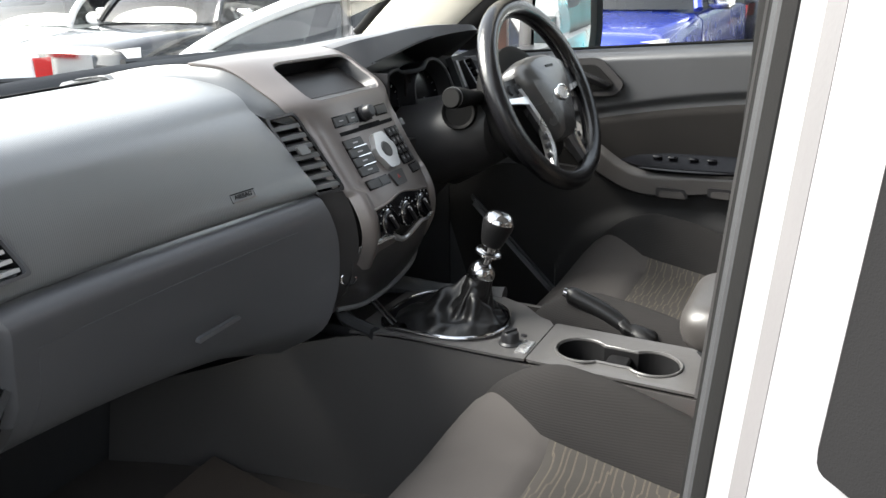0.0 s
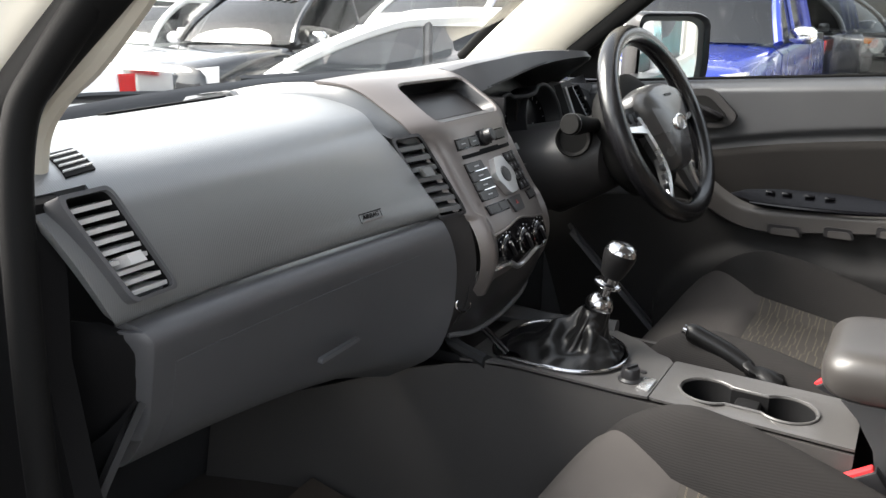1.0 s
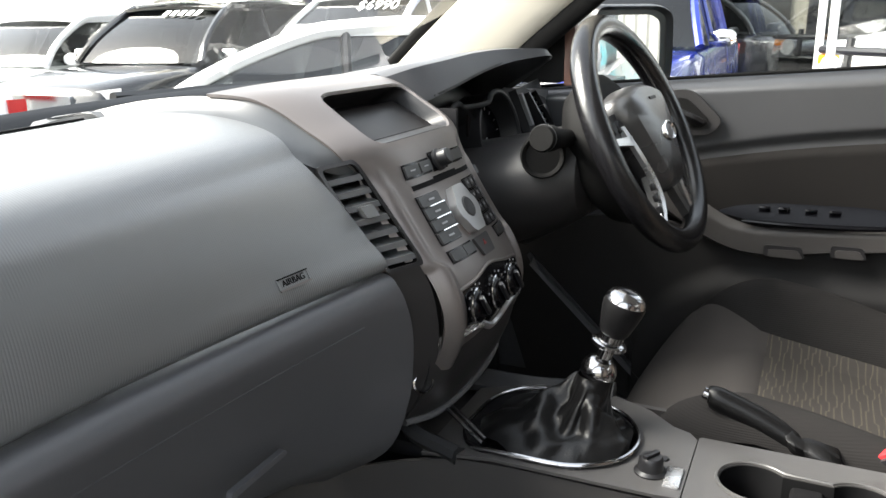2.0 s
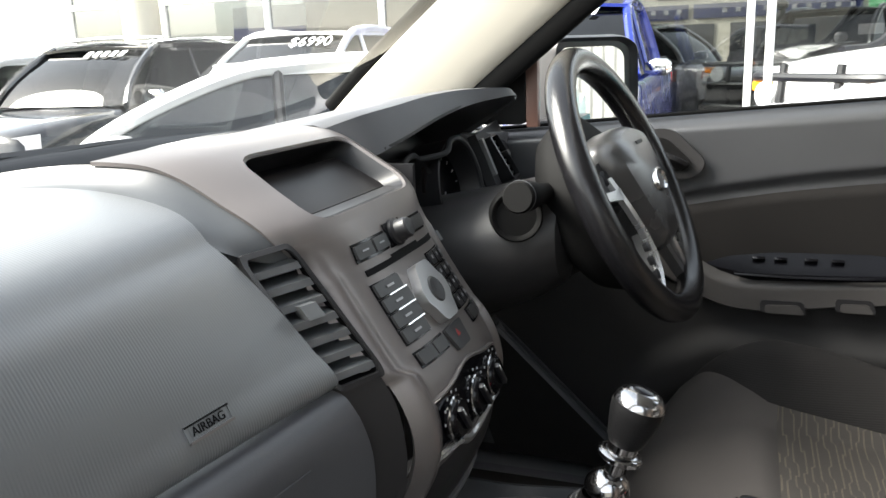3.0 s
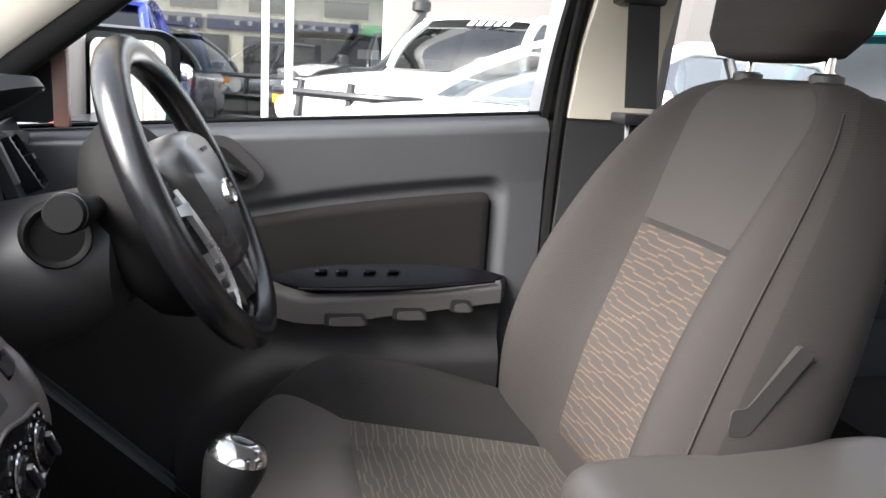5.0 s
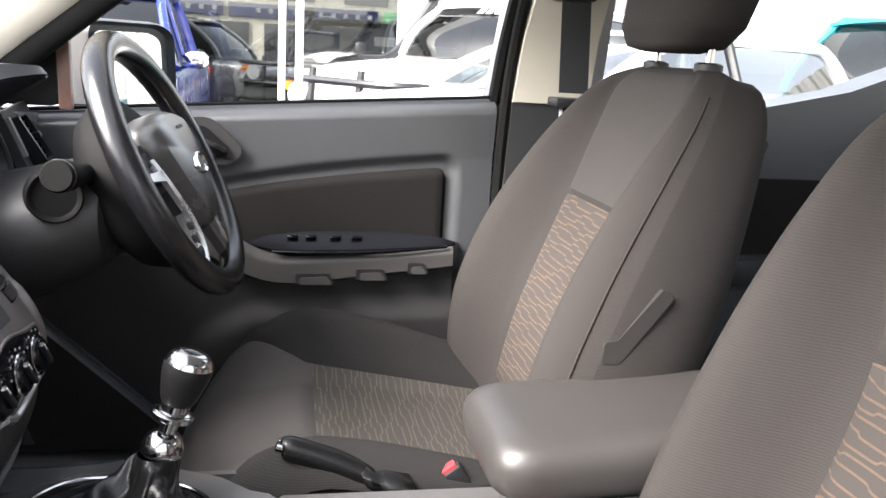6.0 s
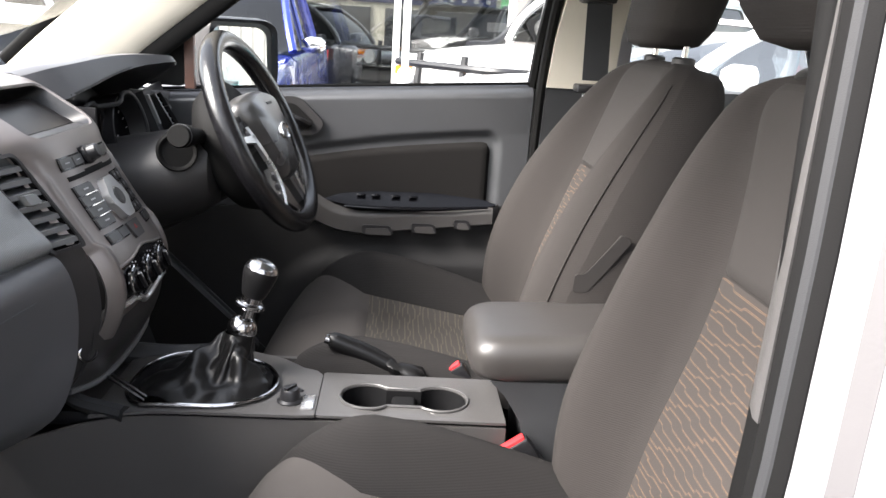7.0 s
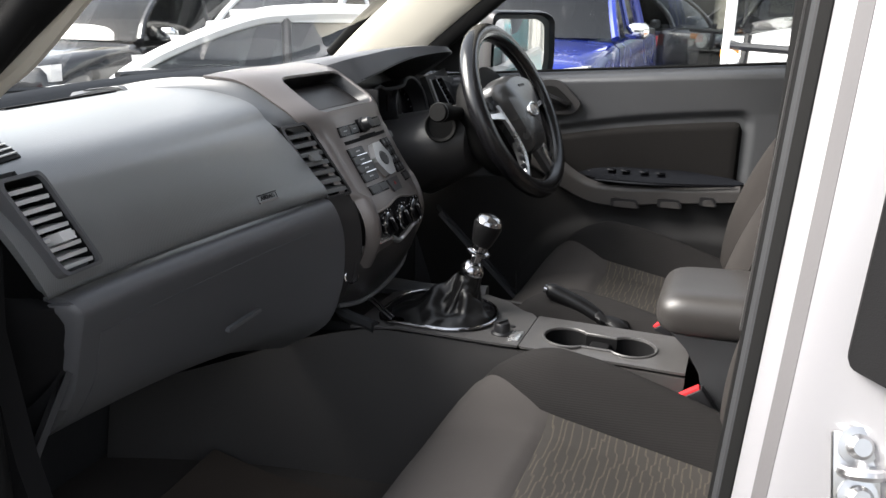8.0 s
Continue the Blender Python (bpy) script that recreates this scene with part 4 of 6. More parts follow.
badge = part("badge", lathe([(0.0155, 0.003), (0.0175, 0.0055), (0.0205, 0.0045), (0.0215, 0.0)], WM @ Matrix.Translation((0, -0.012, 0.037)) @ Matrix.Diagonal((1.3, 0.8, 1, 1)), 28, False), CHROME, wheel, "oval chrome badge ring")
part("badge_face", lathe([(0.0, 0.0035), (0.0155, 0.0032), (0.0165, 0.0)], WM @ Matrix.Translation((0, -0.012, 0.037)) @ Matrix.Diagonal((1.3, 0.8, 1, 1)), 28, False), DARKCHROME, badge)
for s in (-1, 1):
    part("spoke", loft([[wheel_pt(s * x, y0, z), wheel_pt(s * x, y1, z), wheel_pt(s * x, y1, z - 0.016), wheel_pt(s * x, y0, z - 0.016)] for x, y0, y1, z in ((0.06, -0.02, 0.045, -0.002), (0.11, -0.008, 0.042, 0.0), (0.168, 0.0, 0.04, 0.0))]), BLACK, wheel)
    part("spoke_trim", loft([[wheel_pt(s * x, y0, z), wheel_pt(s * x, y1, z), wheel_pt(s * x, y1, z - 0.006), wheel_pt(s * x, y0, z - 0.006)] for x, y0, y1, z in ((0.085, -0.014, 0.002, 0.010), (0.12, -0.008, 0.004, 0.008), (0.166, -0.001, 0.008, 0.004))]), BRUSHED, wheel, "satin silver trim")
    part("spoke", loft([[wheel_pt(s * x0, y, z), wheel_pt(s * x1, y, z), wheel_pt(s * x1, y, z - 0.014), wheel_pt(s * x0, y, z - 0.014)] for x0, x1, y, z in ((0.018, 0.05, -0.05, 0.0), (0.035, 0.062, -0.11, 0.0), (0.06, 0.085, -0.158, 0.0))]), CONSOLE, wheel, "satin grey lower spoke")
    run = ((0.094, 0.020, 0.004), (0.080, -0.022, 0.008), (0.060, -0.072, 0.008), (0.058, -0.108, 0.006), (0.074, -0.140, 0.002), (0.092, -0.162, -0.004))
    part("spoke_edge", loft([[wheel_pt(s * (x + e), y, z + h) for e, h in ((-0.005, -0.006), (-0.005, 0.001), (0.0, 0.004), (0.007, 0.001), (0.008, -0.006))] for x, y, z in smooth_path(run, 4)]), BRUSHED, wheel, "silver edge of the lower spoke")
    for y in (-0.082, -0.100, -0.118):
        part("switch", box(-0.006, 0.006, -0.006, 0.006, 0.0, 0.007, 0.002, m=WM @ Matrix.Translation((s * (0.071 + 0.3 * (-0.09 - y)), y, 0.0))), BLACK, wheel)
    for k in range(2):
        part("switch", lathe([(0.0, 0.004), (0.009, 0.004), (0.011, 0.0)], WM @ Matrix.Translation((s * (0.098 + 0.026 * k), 0.022, 0.0)), 16, False), DARK, wheel)

col = thing("steering_column", (0.40, 0.7, 1.15), "black plastic steering column shroud with stalks", "steering column")
part("shroud", loft([[WM @ Vector((0.07 * math.cos(t) * k, -0.01 + (0.075 if math.sin(t) < 0 else 0.06) * math.sin(t) * k, -d)) for t in [2 * math.pi * i / 28 for i in range(28)]] for k, d in ((0.9, 0.05), (1.0, 0.06), (1.05, 0.13), (1.15, 0.2), (1.2, 0.27))]), COLUMN, col)
part("shroud_lower", loft([[Vector((0.385 + 0.10 * math.cos(t) * k, y, z + 0.085 * math.sin(t) * k)) for t in [2 * math.pi * i / 28 for i in range(28)]] for k, y, z in ((0.6, 0.595, 1.19), (0.9, 0.61, 1.178), (1.0, 0.64, 1.165), (1.08, 0.72, 1.14), (1.2, 0.82, 1.11))]), COLUMN, col)
for s in (-1, 1):
    a, b = Vector((0.39 + s * 0.06, 0.625, 1.235)), Vector((0.395 + s * 0.185, 0.63, 1.25))
    st = part("stalk", lathe([(0.013, 0.0), (0.014, 0.05), (0.0165, 0.08), (0.0195, 0.105), (0.0195, 0.137), (0.0175, 0.140), (0, 0.140)], aim(a, b), 20, False), SEAL, col)
    part("stalk_ring", lathe([(0.0197, 0.129), (0.0202, 0.131), (0.0197, 0.133)], aim(a, b), 20, False), LOWER, st)
ig = aim((0.279, 0.656, 1.212), (0.09, 0.60, 1.232))
part("ignition_surround", lathe([(0.0, 0.001), (0.026, 0.001), (0.029, 0.005), (0.032, 0.006), (0.034, 0.003), (0.036, -0.03)], ig, 28, False), SEAL, col)

# ---- centre console ----
con = thing("centre_console", (0.02, 0.35, 0.6), "grey plastic centre console with two cup holders", "centre console")
side = soft([(0.0, 1.15, 0.74), (0.1, 0.95, 0.80), (0.2, 0.80, 0.858), (0.34, 0.68, 0.893), (0.5, 0.60, 0.903), (0.75, 0.40, 0.903), (1.0, 0.10, 0.90)], 4)


def con_side(u, v, s):
    y, zt = curve(side, u)
    w = 0.104 if s < 0 else 0.125
    flare = 0.03 * max(0, (y - 0.55) / 0.3) ** 2
    return Vector((0.015 + s * (w + flare + 0.03 * v), y, zt - 0.006 + (0.6 - zt) * v))


for s in (-1, 1):
    part("side_panel", sheet(lambda u, v, s=s: con_side(u, v, s), 24, 10, 0.008, (-s, 0, 0)), CONSIDE, con, "dark grey side panel")
top_z = lambda y: float(np.interp(-y, [-0.9, -0.78, -0.68, -0.60, -0.40, -0.10], [0.80, 0.868, 0.895, 0.905, 0.905, 0.902]))
# top plate with a loop opening for the gear boot and two round cup holes
CUPS = [(-0.025, 0.302), (-0.025, 0.193)]


def cup_outline(n=96, grow=0.0):
    """A figure of two round holes and the slot between them."""
    r, w = 0.039 + grow, 0.027 + grow
    g = math.asin(w / r)
    a = []
    for k in range(n // 2):
        t = -math.pi / 2 + g + (2 * math.pi - 2 * g) * k / (n // 2 - 1)
        a.append((CUPS[0][0] + r * math.cos(t), CUPS[0][1] + r * math.sin(t)))
    b = [(CUPS[1][0] - (x - CUPS[0][0]), CUPS[1][1] - (y - CUPS[0][1])) for x, y in a]
    return a + b


cup = cup_outline()


def around_hole(inner, border):
    """The border's point that lies out from the hole's centre through each of its points."""
    c = Vector((sum(q[0] for q in inner) / len(inner), sum(q[1] for q in inner) / len(inner)))
    out = []
    for q in inner:
        d = Vector(q) - c
        best = None
        for a, b in zip(border, border[1:] + border[:1]):
            a, e = Vector(a) - c, Vector(b) - Vector(a)
            det = d.x * e.y - d.y * e.x
            if abs(det) < 1e-12:
                continue
            k, m = (a.x * e.y - a.y * e.x) / det, (a.x * d.y - a.y * d.x) / det
            if k > 0 and -1e-6 <= m <= 1 + 1e-6 and (best is None or k < best):
                best = k
        out.append(tuple(c + d * best))
    return out


frame_out = around_hole(cup, [(-0.087, 0.10), (0.0625, 0.10), (0.0625, 0.3742), (-0.087, 0.3742)])
tr = [[Vector((o[0] * (1 - t) + i[0] * t, o[1] * (1 - t) + i[1] * t, top_z(o[1] * (1 - t) + i[1] * t) + (0.003 if t > 0.8 else 0))) for o, i in zip(frame_out, cup)] for t in (0, 0.3, 0.6, 0.9, 1.0)]
part("cup_plate", thick(loft(tr, True, False), 0.004, (0, 0, -1)), CONSOLE, con, "satin grey plate")
cup_in = cup_outline(96, -0.001)
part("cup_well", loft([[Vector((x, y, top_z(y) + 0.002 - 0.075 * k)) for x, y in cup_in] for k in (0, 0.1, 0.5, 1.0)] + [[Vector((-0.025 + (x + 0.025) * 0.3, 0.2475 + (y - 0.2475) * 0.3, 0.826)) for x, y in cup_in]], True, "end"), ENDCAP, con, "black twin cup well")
part("cup_rim", tube([Vector((x, y, top_z(y) + 0.004)) for x, y in cup_outline(96, 0.003)], 0.0022, 6, closed=True), CONSOLE, con)
GC = Vector((0.02, 0.535, 0.905))
def evenly(pts, n):
    """n points evenly along a closed outline."""
    pts = [Vector(q) for q in pts] + [Vector(pts[0])]
    run = np.concatenate([[0], np.cumsum([(b - a).length for a, b in zip(pts, pts[1:])])])
    at = np.linspace(0, run[-1], n, endpoint=False)
    return [(float(np.interp(k, run, [q.x for q in pts])), float(np.interp(k, run, [q.y for q in pts]))) for k in at]


loop = evenly(rounded([(-0.081, 0.63), (-0.082, 0.50), (-0.045, 0.448), (0.01, 0.436), (0.07, 0.462), (0.108, 0.53), (0.108, 0.62), (0.07, 0.655), (-0.03, 0.66)], 0.03, 5), 64)
lo_out = around_hole(loop, [(-0.092, 0.3755), (0.0625, 0.3755), (0.072, 0.405), (0.11, 0.445), (0.135, 0.50), (0.14, 0.60), (0.12, 0.69), (-0.092, 0.69)])
part("gear_plate", thick(loft([[Vector((o[0] * (1 - t) + i[0] * t, o[1] * (1 - t) + i[1] * t, top_z(o[1] * (1 - t) + i[1] * t) + 0.001)) for o, i in zip(lo_out, loop)] for t in (0, 0.4, 0.8, 1.0)], True, False), 0.004, (0, 0, -1)), CONSOLE, con, "satin grey plate")
part("gear_ring", tube([Vector((x, y, top_z(y) + 0.006)) for x, y in loop], 0.003, 8, closed=True), DARKCHROME, con, "dark chrome ring")
part("boot_well", loft([[Vector((GC.x + (x - GC.x) * k, GC.y + (y - GC.y) * k, 0.905 - d)) for x, y in loop] for k, d in ((1, 0), (0.95, 0.03), (0.3, 0.035))], True, "end"), BLACK, con)
# flat plate; the dark of the gap is put into its colour
part("hand_plate", box(0.063, 0.142, 0.105, 0.372, 0.862, 0.880, 0.006), ENDCAP, con, "black plate for the shaded gap beside the handbrake")
part("cup_divider", box(-0.052, 0.002, 0.229, 0.266, 0.83, 0.8985, 0.008, 3), ENDCAP, con, "black divider between the cup holders")
part("front_tray", box(-0.06, 0.12, 0.63, 0.80, 0.86, 0.885, 0.01), BLACK, con)
part("front_wall", tube([(-0.085, 0.64, 0.895), (-0.06, 0.72, 0.905), (0.02, 0.76, 0.915), (0.11, 0.72, 0.905), (0.135, 0.62, 0.895), (0.14, 0.5, 0.905)], 0.012, 8, flat=1.6), DARK, con)
for k in range(2):
    part("clip", tube([(-0.06 + 0.012 * k, 0.62, 0.905), (-0.03 + 0.012 * k, 0.68, 0.925), (-0.022 + 0.012 * k, 0.69, 0.918)], 0.0025, 6), DARKCHROME, con)
kn = part("drive_knob", lathe([(0.019, 0), (0.019, 0.003), (0.015, 0.006), (0.0138, 0.019), (0.012, 0.0215), (0, 0.0215)], pose(-0.046, 0.415, 0.905), 28, False), BLACK, con, "round black selector knob")
part("knob_grip", box(-0.0035, 0.0035, -0.012, 0.012, 0.019, 0.0255, 0.002, m=pose(-0.046, 0.415, 0.905, 0, 0, 60)), BLACK, kn)
part("knob_plate", box(-0.074, -0.028, 0.379, 0.398, 0.904, 0.909, 0.003), BRUSHED, con, "small silver plate")
part("pin_hole", lathe([(0, 0.0), (0.005, 0.0), (0.006, -0.002)], pose(-0.012, 0.405, 0.9085), 12, False), BLACK, con)

rest = thing("armrest_box", (0.02, -0.02, 0.6), "grey padded armrest lid on a dark storage box", "armrest")
part("box_body", loft([[Vector((0.02 + w * sx, y0 if sy > 0 else -0.24, z)) for sx, sy in ((-1, 1), (1, 1), (1, -1), (-1, -1))] for w, y0, z in ((0.115, 0.05, 0.6), (0.112, 0.07, 0.86), (0.104, 0.080, 0.905), (0.096, 0.104, 0.940), (0.096, 0.126, 0.962))]), DARK, rest, "dark storage box")
lid = [(0.0, 0.088, 0.136, 0.958), (0.12, 0.097, 0.153, 0.968), (0.45, 0.10, 0.157, 0.998), (0.72, 0.092, 0.147, 1.018), (0.9, 0.075, 0.128, 1.026), (1.0, 0.05, 0.095, 1.028)]


def lid_ring(w, yf, z):
    return [Vector((0.018 + x, y, z + 0.012 * max(0, (0.1 - y) / 0.3))) for x, y in rounded([(-w, -0.235), (w, -0.235), (w, yf), (-w, yf)], 0.045, 6)]


part("lid", loft([lid_ring(w, y, z) for _, w, y, z in _fine([r for r in lid], 4)]), LIDPAD, rest, "satin grey padded lid")

# ---- gear lever ----
gear = thing("gear_lever", (0.03, 0.52, 0.9), "black gear lever with chrome cap, collars and leather boot", "gear lever")
GT = Vector((0.038, 0.468, 1.087))
GB = Vector((0.03, 0.525, 0.905))
ax = aim(GB + (GT - GB) * 0.42, GT)
L = (GT - GB).length * 0.58
knob_prof = [(0.0, L - 0.052), (0.0165, L - 0.052), (0.019, L - 0.047), (0.0228, L - 0.032), (0.0256, L - 0.019), (0.0262, L - 0.012), (0.0255, L - 0.006)]
part("knob", lathe(knob_prof, ax, 40, False), LEATHER, gear, "black leather knob", sharp=60)
part("cap", lathe([(0.0258, L - 0.007), (0.0245, L - 0.002), (0.021, L + 0.003), (0.014, L + 0.0065), (0.007, L + 0.0078), (0, L + 0.008)], ax, 40, False), DARKCHROME, gear, "dark chrome cap", sharp=60)
part("shift_pattern", lathe([(0.0115, 0.0070), (0.009, 0.0082), (0, 0.0088)], ax @ Matrix.Translation((0, 0, L)), 24, False), GLOSS, gear)
part("collar", lathe([(0.010, L - 0.070), (0.0205, L - 0.070), (0.0228, L - 0.068), (0.0228, L - 0.064), (0.0205, L - 0.062), (0.0155, L - 0.061), (0.0155, L - 0.051)], ax, 40, False), DARKCHROME, gear, "chrome collar")
part("stem", lathe([(0.0095, L - 0.10), (0.0095, L - 0.066)], ax, 24, True), DARKCHROME, gear)
part("collar", lathe([(0.021, L - 0.113), (0.0235, L - 0.109), (0.0232, L - 0.102), (0.019, L - 0.093), (0.0145, L - 0.088), (0.0095, L - 0.086)], ax, 40, False), DARKCHROME, gear, "chrome domed collar", sharp=50)


def boot_ring(k):
    """A ring of the boot: a narrow sleeve above, deep folds that spread forward and to the side below."""
    c = GB * (1 - k) + (GB + (GT - GB) * 0.42) * k + Vector((-0.014, 0.022, 0)) * (1 - k) ** 2
    out = []
    for i in range(80):
        t = 2 * math.pi * i / 80
        fold = abs(math.sin(2.5 * t + 1.5 * k)) ** 0.6 - 0.5
        r = (0.064 * (1 - k) ** 3.2 + 0.0225 + 0.006 * (1 - k)) * (1 + (0.34 * fold + 0.10 * math.sin(9 * t - 4 * k)) * (1 - k) ** 0.8 * min(1, 5 * k + 0.2))
        sag = 0.014 * math.sin(3 * t + 6 * k) * math.sin(math.pi * k)
        out.append(Vector((c.x + r * math.cos(t), c.y + r * math.sin(t) * 1.05, c.z + sag + 0.005 * math.sin(22 * k + 3 * t) * (1 - k))))
    return out


part("boot", loft([boot_ring(k / 30) for k in range(31)], True, False), BOOT, gear, "creased black leather boot", sharp=70)

# ---- handbrake ----
hb = thing("handbrake", (0.1, 0.24, 0.9), "black handbrake lever with a gathered leather boot", "handbrake")
part("grip", tube([(0.113, 0.372, 0.940), (0.113, 0.362, 0.938), (0.111, 0.31, 0.919), (0.107, 0.272, 0.902), (0.105, 0.262, 0.898)], [0.010, 0.0155, 0.0160, 0.0150, 0.013], 18, flat=1.1), BOOT, hb, "worn black leather grip")
part("release_button", lathe([(0.008, 0.0), (0.008, 0.008), (0, 0.009)], aim((0.113, 0.371, 0.9405), (0.114, 0.42, 0.957)), 16, False), DARKCHROME, hb, "dark chrome button")
part("boot", loft([[Vector((0.103 + r * math.cos(t) * (1 + 0.16 * math.sin(6 * t + 3 * k)), y + 0.35 * r * math.sin(t), z + r * math.sin(t) * 0.9)) for t in [2 * math.pi * i / 36 for i in range(36)]] for k, y, z, r in ((0, 0.272, 0.901, 0.0155), (1, 0.262, 0.898, 0.021), (2, 0.252, 0.893, 0.018), (3, 0.242, 0.889, 0.024), (4, 0.225, 0.884, 0.026), (5, 0.205, 0.876, 0.03))], True, True), BOOT, hb, "gathered leather boot", sharp=60)

# ---- belt buckles ----
def buckle(top, label):
    """A belt buckle that leans forward, its red button on top."""
    lean = Vector((0, 0.58, 0.81))
    at = Vector(top) - lean * 0.058
    b = thing("belt_buckle", at, label, "seat belt buckle", "belt buckles")
    m = aim(at, top) @ pose(0, 0, 0, 0, 0, 90)
    part("stalk", box(-0.018, 0.018, -0.008, 0.008, -0.09, 0.0, 0.006, m=m), BLACK, b)
    part("casing", box(-0.026, 0.026, -0.012, 0.012, -0.005, 0.056, 0.006, m=m), BLACK, b)
    part("release_button", box(-0.022, 0.022, -0.0075, 0.0075, 0.05, 0.060, 0.003, m=m), RED, b, "bright red release button")


buckle((0.115, 0.172, 0.896), "black belt buckle with red button beside the handbrake")
buckle((-0.104, 0.094, 0.880), "black belt buckle with red button beside the console")


# ---- seats ----
def seat(offset, label, bend=0.0):
    ox, oy, oz = offset
    st = thing("bucket_seat", (0.355 + ox, 0.15 + oy, 0.6 + oz), label, "car seat", "front seats")
    P = lambda x, y, z: Vector((0.355 + ox + x, y + oy, z + oz))
    B = lambda x, y, z: P(x, y + bend * max(0, z - 1.05) ** 2, z + 0.22 * bend * max(0, z - 0.9) ** 2)

    def cush(x, v):
        """The cushion's top: x across from the middle, v from front to back."""
        a = abs(x) / 0.265
        roll = math.sqrt(max(0, 1 - max(0, 1 - v / 0.36) ** 2))
        y = 0.540 - 0.590 * v - 0.042 * a ** 4 * (1 - v) ** 2
        rise = max(0, min(1, (a - 0.44) / 0.42))
        bol = (0.104 if x > 0 else 0.076) * rise * rise * (3 - 2 * rise) * (1 - 0.52 * max(0, (v - 0.46) / 0.54) ** 1.3)
        edge = max(0, min(1, (a - 0.74) / 0.26))
        z = 0.868 - 0.082 * max(0, v - 0.36) - 0.125 * (1 - roll) + bol * roll ** 2.2 - 0.055 * (1 - math.sqrt(1 - 0.96 * edge * edge))
        return y, z

    def cush_seam(v):
        """Half the width of the middle panels, which flare towards the front corners."""
        return curve(flare, v)

    def cut(k0, k1, v0, v1, nu, nv, sink):
        """A panel of the top, between shares of the way from seam to seam or from seam to edge, whose borders dip into the seams."""
        def f(u, v):
            vv = v1 * v ** 1.7 if v0 == 0 else v0 + (v1 - v0) * v
            w = cush_seam(vv)
            g = lambda k: k * w if abs(k) <= 1 else math.copysign(w + (abs(k) - 1) * (0.265 - w), k)
            x0, x1 = g(k0), g(k1)
            x = x0 + (x1 - x0) * u
            y, z = cush(x, vv)
            d = min(min(u, 1 - u) * abs(x1 - x0), min(v, 1 - v) * abs(v1 - v0) * 0.58)
            return P(x, y, z - sink * max(0, 1 - d / 0.012) ** 2)
        return sheet(f, nu, nv, 0.012, (0, 0, -1))

    flare = soft([(0, 0.250), (0.05, 0.242), (0.13, 0.222), (0.22, 0.190), (0.32, 0.163), (0.42, 0.153), (1.0, 0.150)], 4)
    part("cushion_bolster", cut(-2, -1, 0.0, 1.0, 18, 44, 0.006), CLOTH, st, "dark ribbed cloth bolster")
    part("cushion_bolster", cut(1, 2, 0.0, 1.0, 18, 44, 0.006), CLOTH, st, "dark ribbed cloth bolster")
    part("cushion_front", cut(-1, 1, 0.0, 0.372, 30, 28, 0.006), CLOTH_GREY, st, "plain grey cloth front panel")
    part("cushion_patch", cut(-1, 1, 0.372, 1.0, 30, 24, 0.006), PATCH_FLAT, st, "grey cloth patch with wavy tan threads")

    def skirt(u, v):
        t = 2 * math.pi * u
        k = max(abs(math.cos(t)), abs(math.sin(t)))
        x, q = 0.258 * math.cos(t) / k, 0.5 - 0.5 * math.sin(t) / k
        y, z = cush(x, q)
        return P(x * (1.0 - 0.06 * v), y + (0.001 - 0.03 * v) * math.sin(t), z - 0.006 + (0.70 - z) * v)
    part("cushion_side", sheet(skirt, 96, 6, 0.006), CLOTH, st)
    part("seat_base", box(0.355 + ox - 0.2, 0.355 + ox + 0.2, -0.02 + oy, 0.40 + oy, 0.60, 0.71 + oz, 0.015), BLACK, st, "black seat base")

    # backrest: rings up its height
    prof = soft([(0, 0.00, 0.80, 0.235, 0.10), (0.12, -0.012, 0.88, 0.255, 0.135), (0.3, -0.04, 1.0, 0.272, 0.15), (0.5, -0.085, 1.13, 0.268, 0.14), (0.7, -0.13, 1.25, 0.248, 0.12), (0.85, -0.165, 1.34, 0.215, 0.105), (0.94, -0.185, 1.392, 0.175, 0.09), (0.985, -0.20, 1.412, 0.13, 0.065), (1.0, -0.21, 1.416, 0.09, 0.035)], 5)

    def back_seam(v):
        return curve(back_flare, v)

    back_flare = soft([(0, 0.128), (0.3, 0.134), (0.6, 0.130), (0.8, 0.136), (0.92, 0.128), (1.0, 0.07)], 4)

    def front(x, v):
        """The backrest's front: a flat middle, a raised bolster, then a tight roll to the flank."""
        yf, z, w, d = curve(prof, v)
        a = abs(x)
        s0 = min(back_seam(v), w * 0.8)
        t = min(1, max(0, (a - s0) / (w - s0)))
        bol = 0.094 * max(0, math.sin(math.pi * min(1, 0.14 + v * 0.88))) ** 0.8
        rise = min(1, t / 0.62)
        y = yf + 0.018 - 0.010 * (1 - (a / w) ** 2) + bol * rise * rise * (3 - 2 * rise) - (0.4 * bol + 0.03) * max(0, (t - 0.66) / 0.34) ** 2.2
        return y, z

    def ring(v):
        yf, z, w, d = curve(prof, v)
        pts = []
        for i in range(41):
            x = w * math.sin(math.pi * (i / 40 - 0.5))
            y, _ = front(x, v)
            pts.append(B(x, y - 0.002, z))
        edge = front(w, v)[0]
        for i in range(1, 20):
            t = math.pi * i / 20
            pts.append(B(w * math.copysign(abs(math.cos(t)) ** 0.35, math.cos(t)), edge - 0.01 - (edge - 0.01 - yf + d) * math.sin(t) ** 0.6, z - 0.01))
        return pts
    part("backrest", loft([ring(k / 44) for k in range(45)]), CLOTH_LIT, st, "dark cloth backrest with raised bolsters", sharp=60)
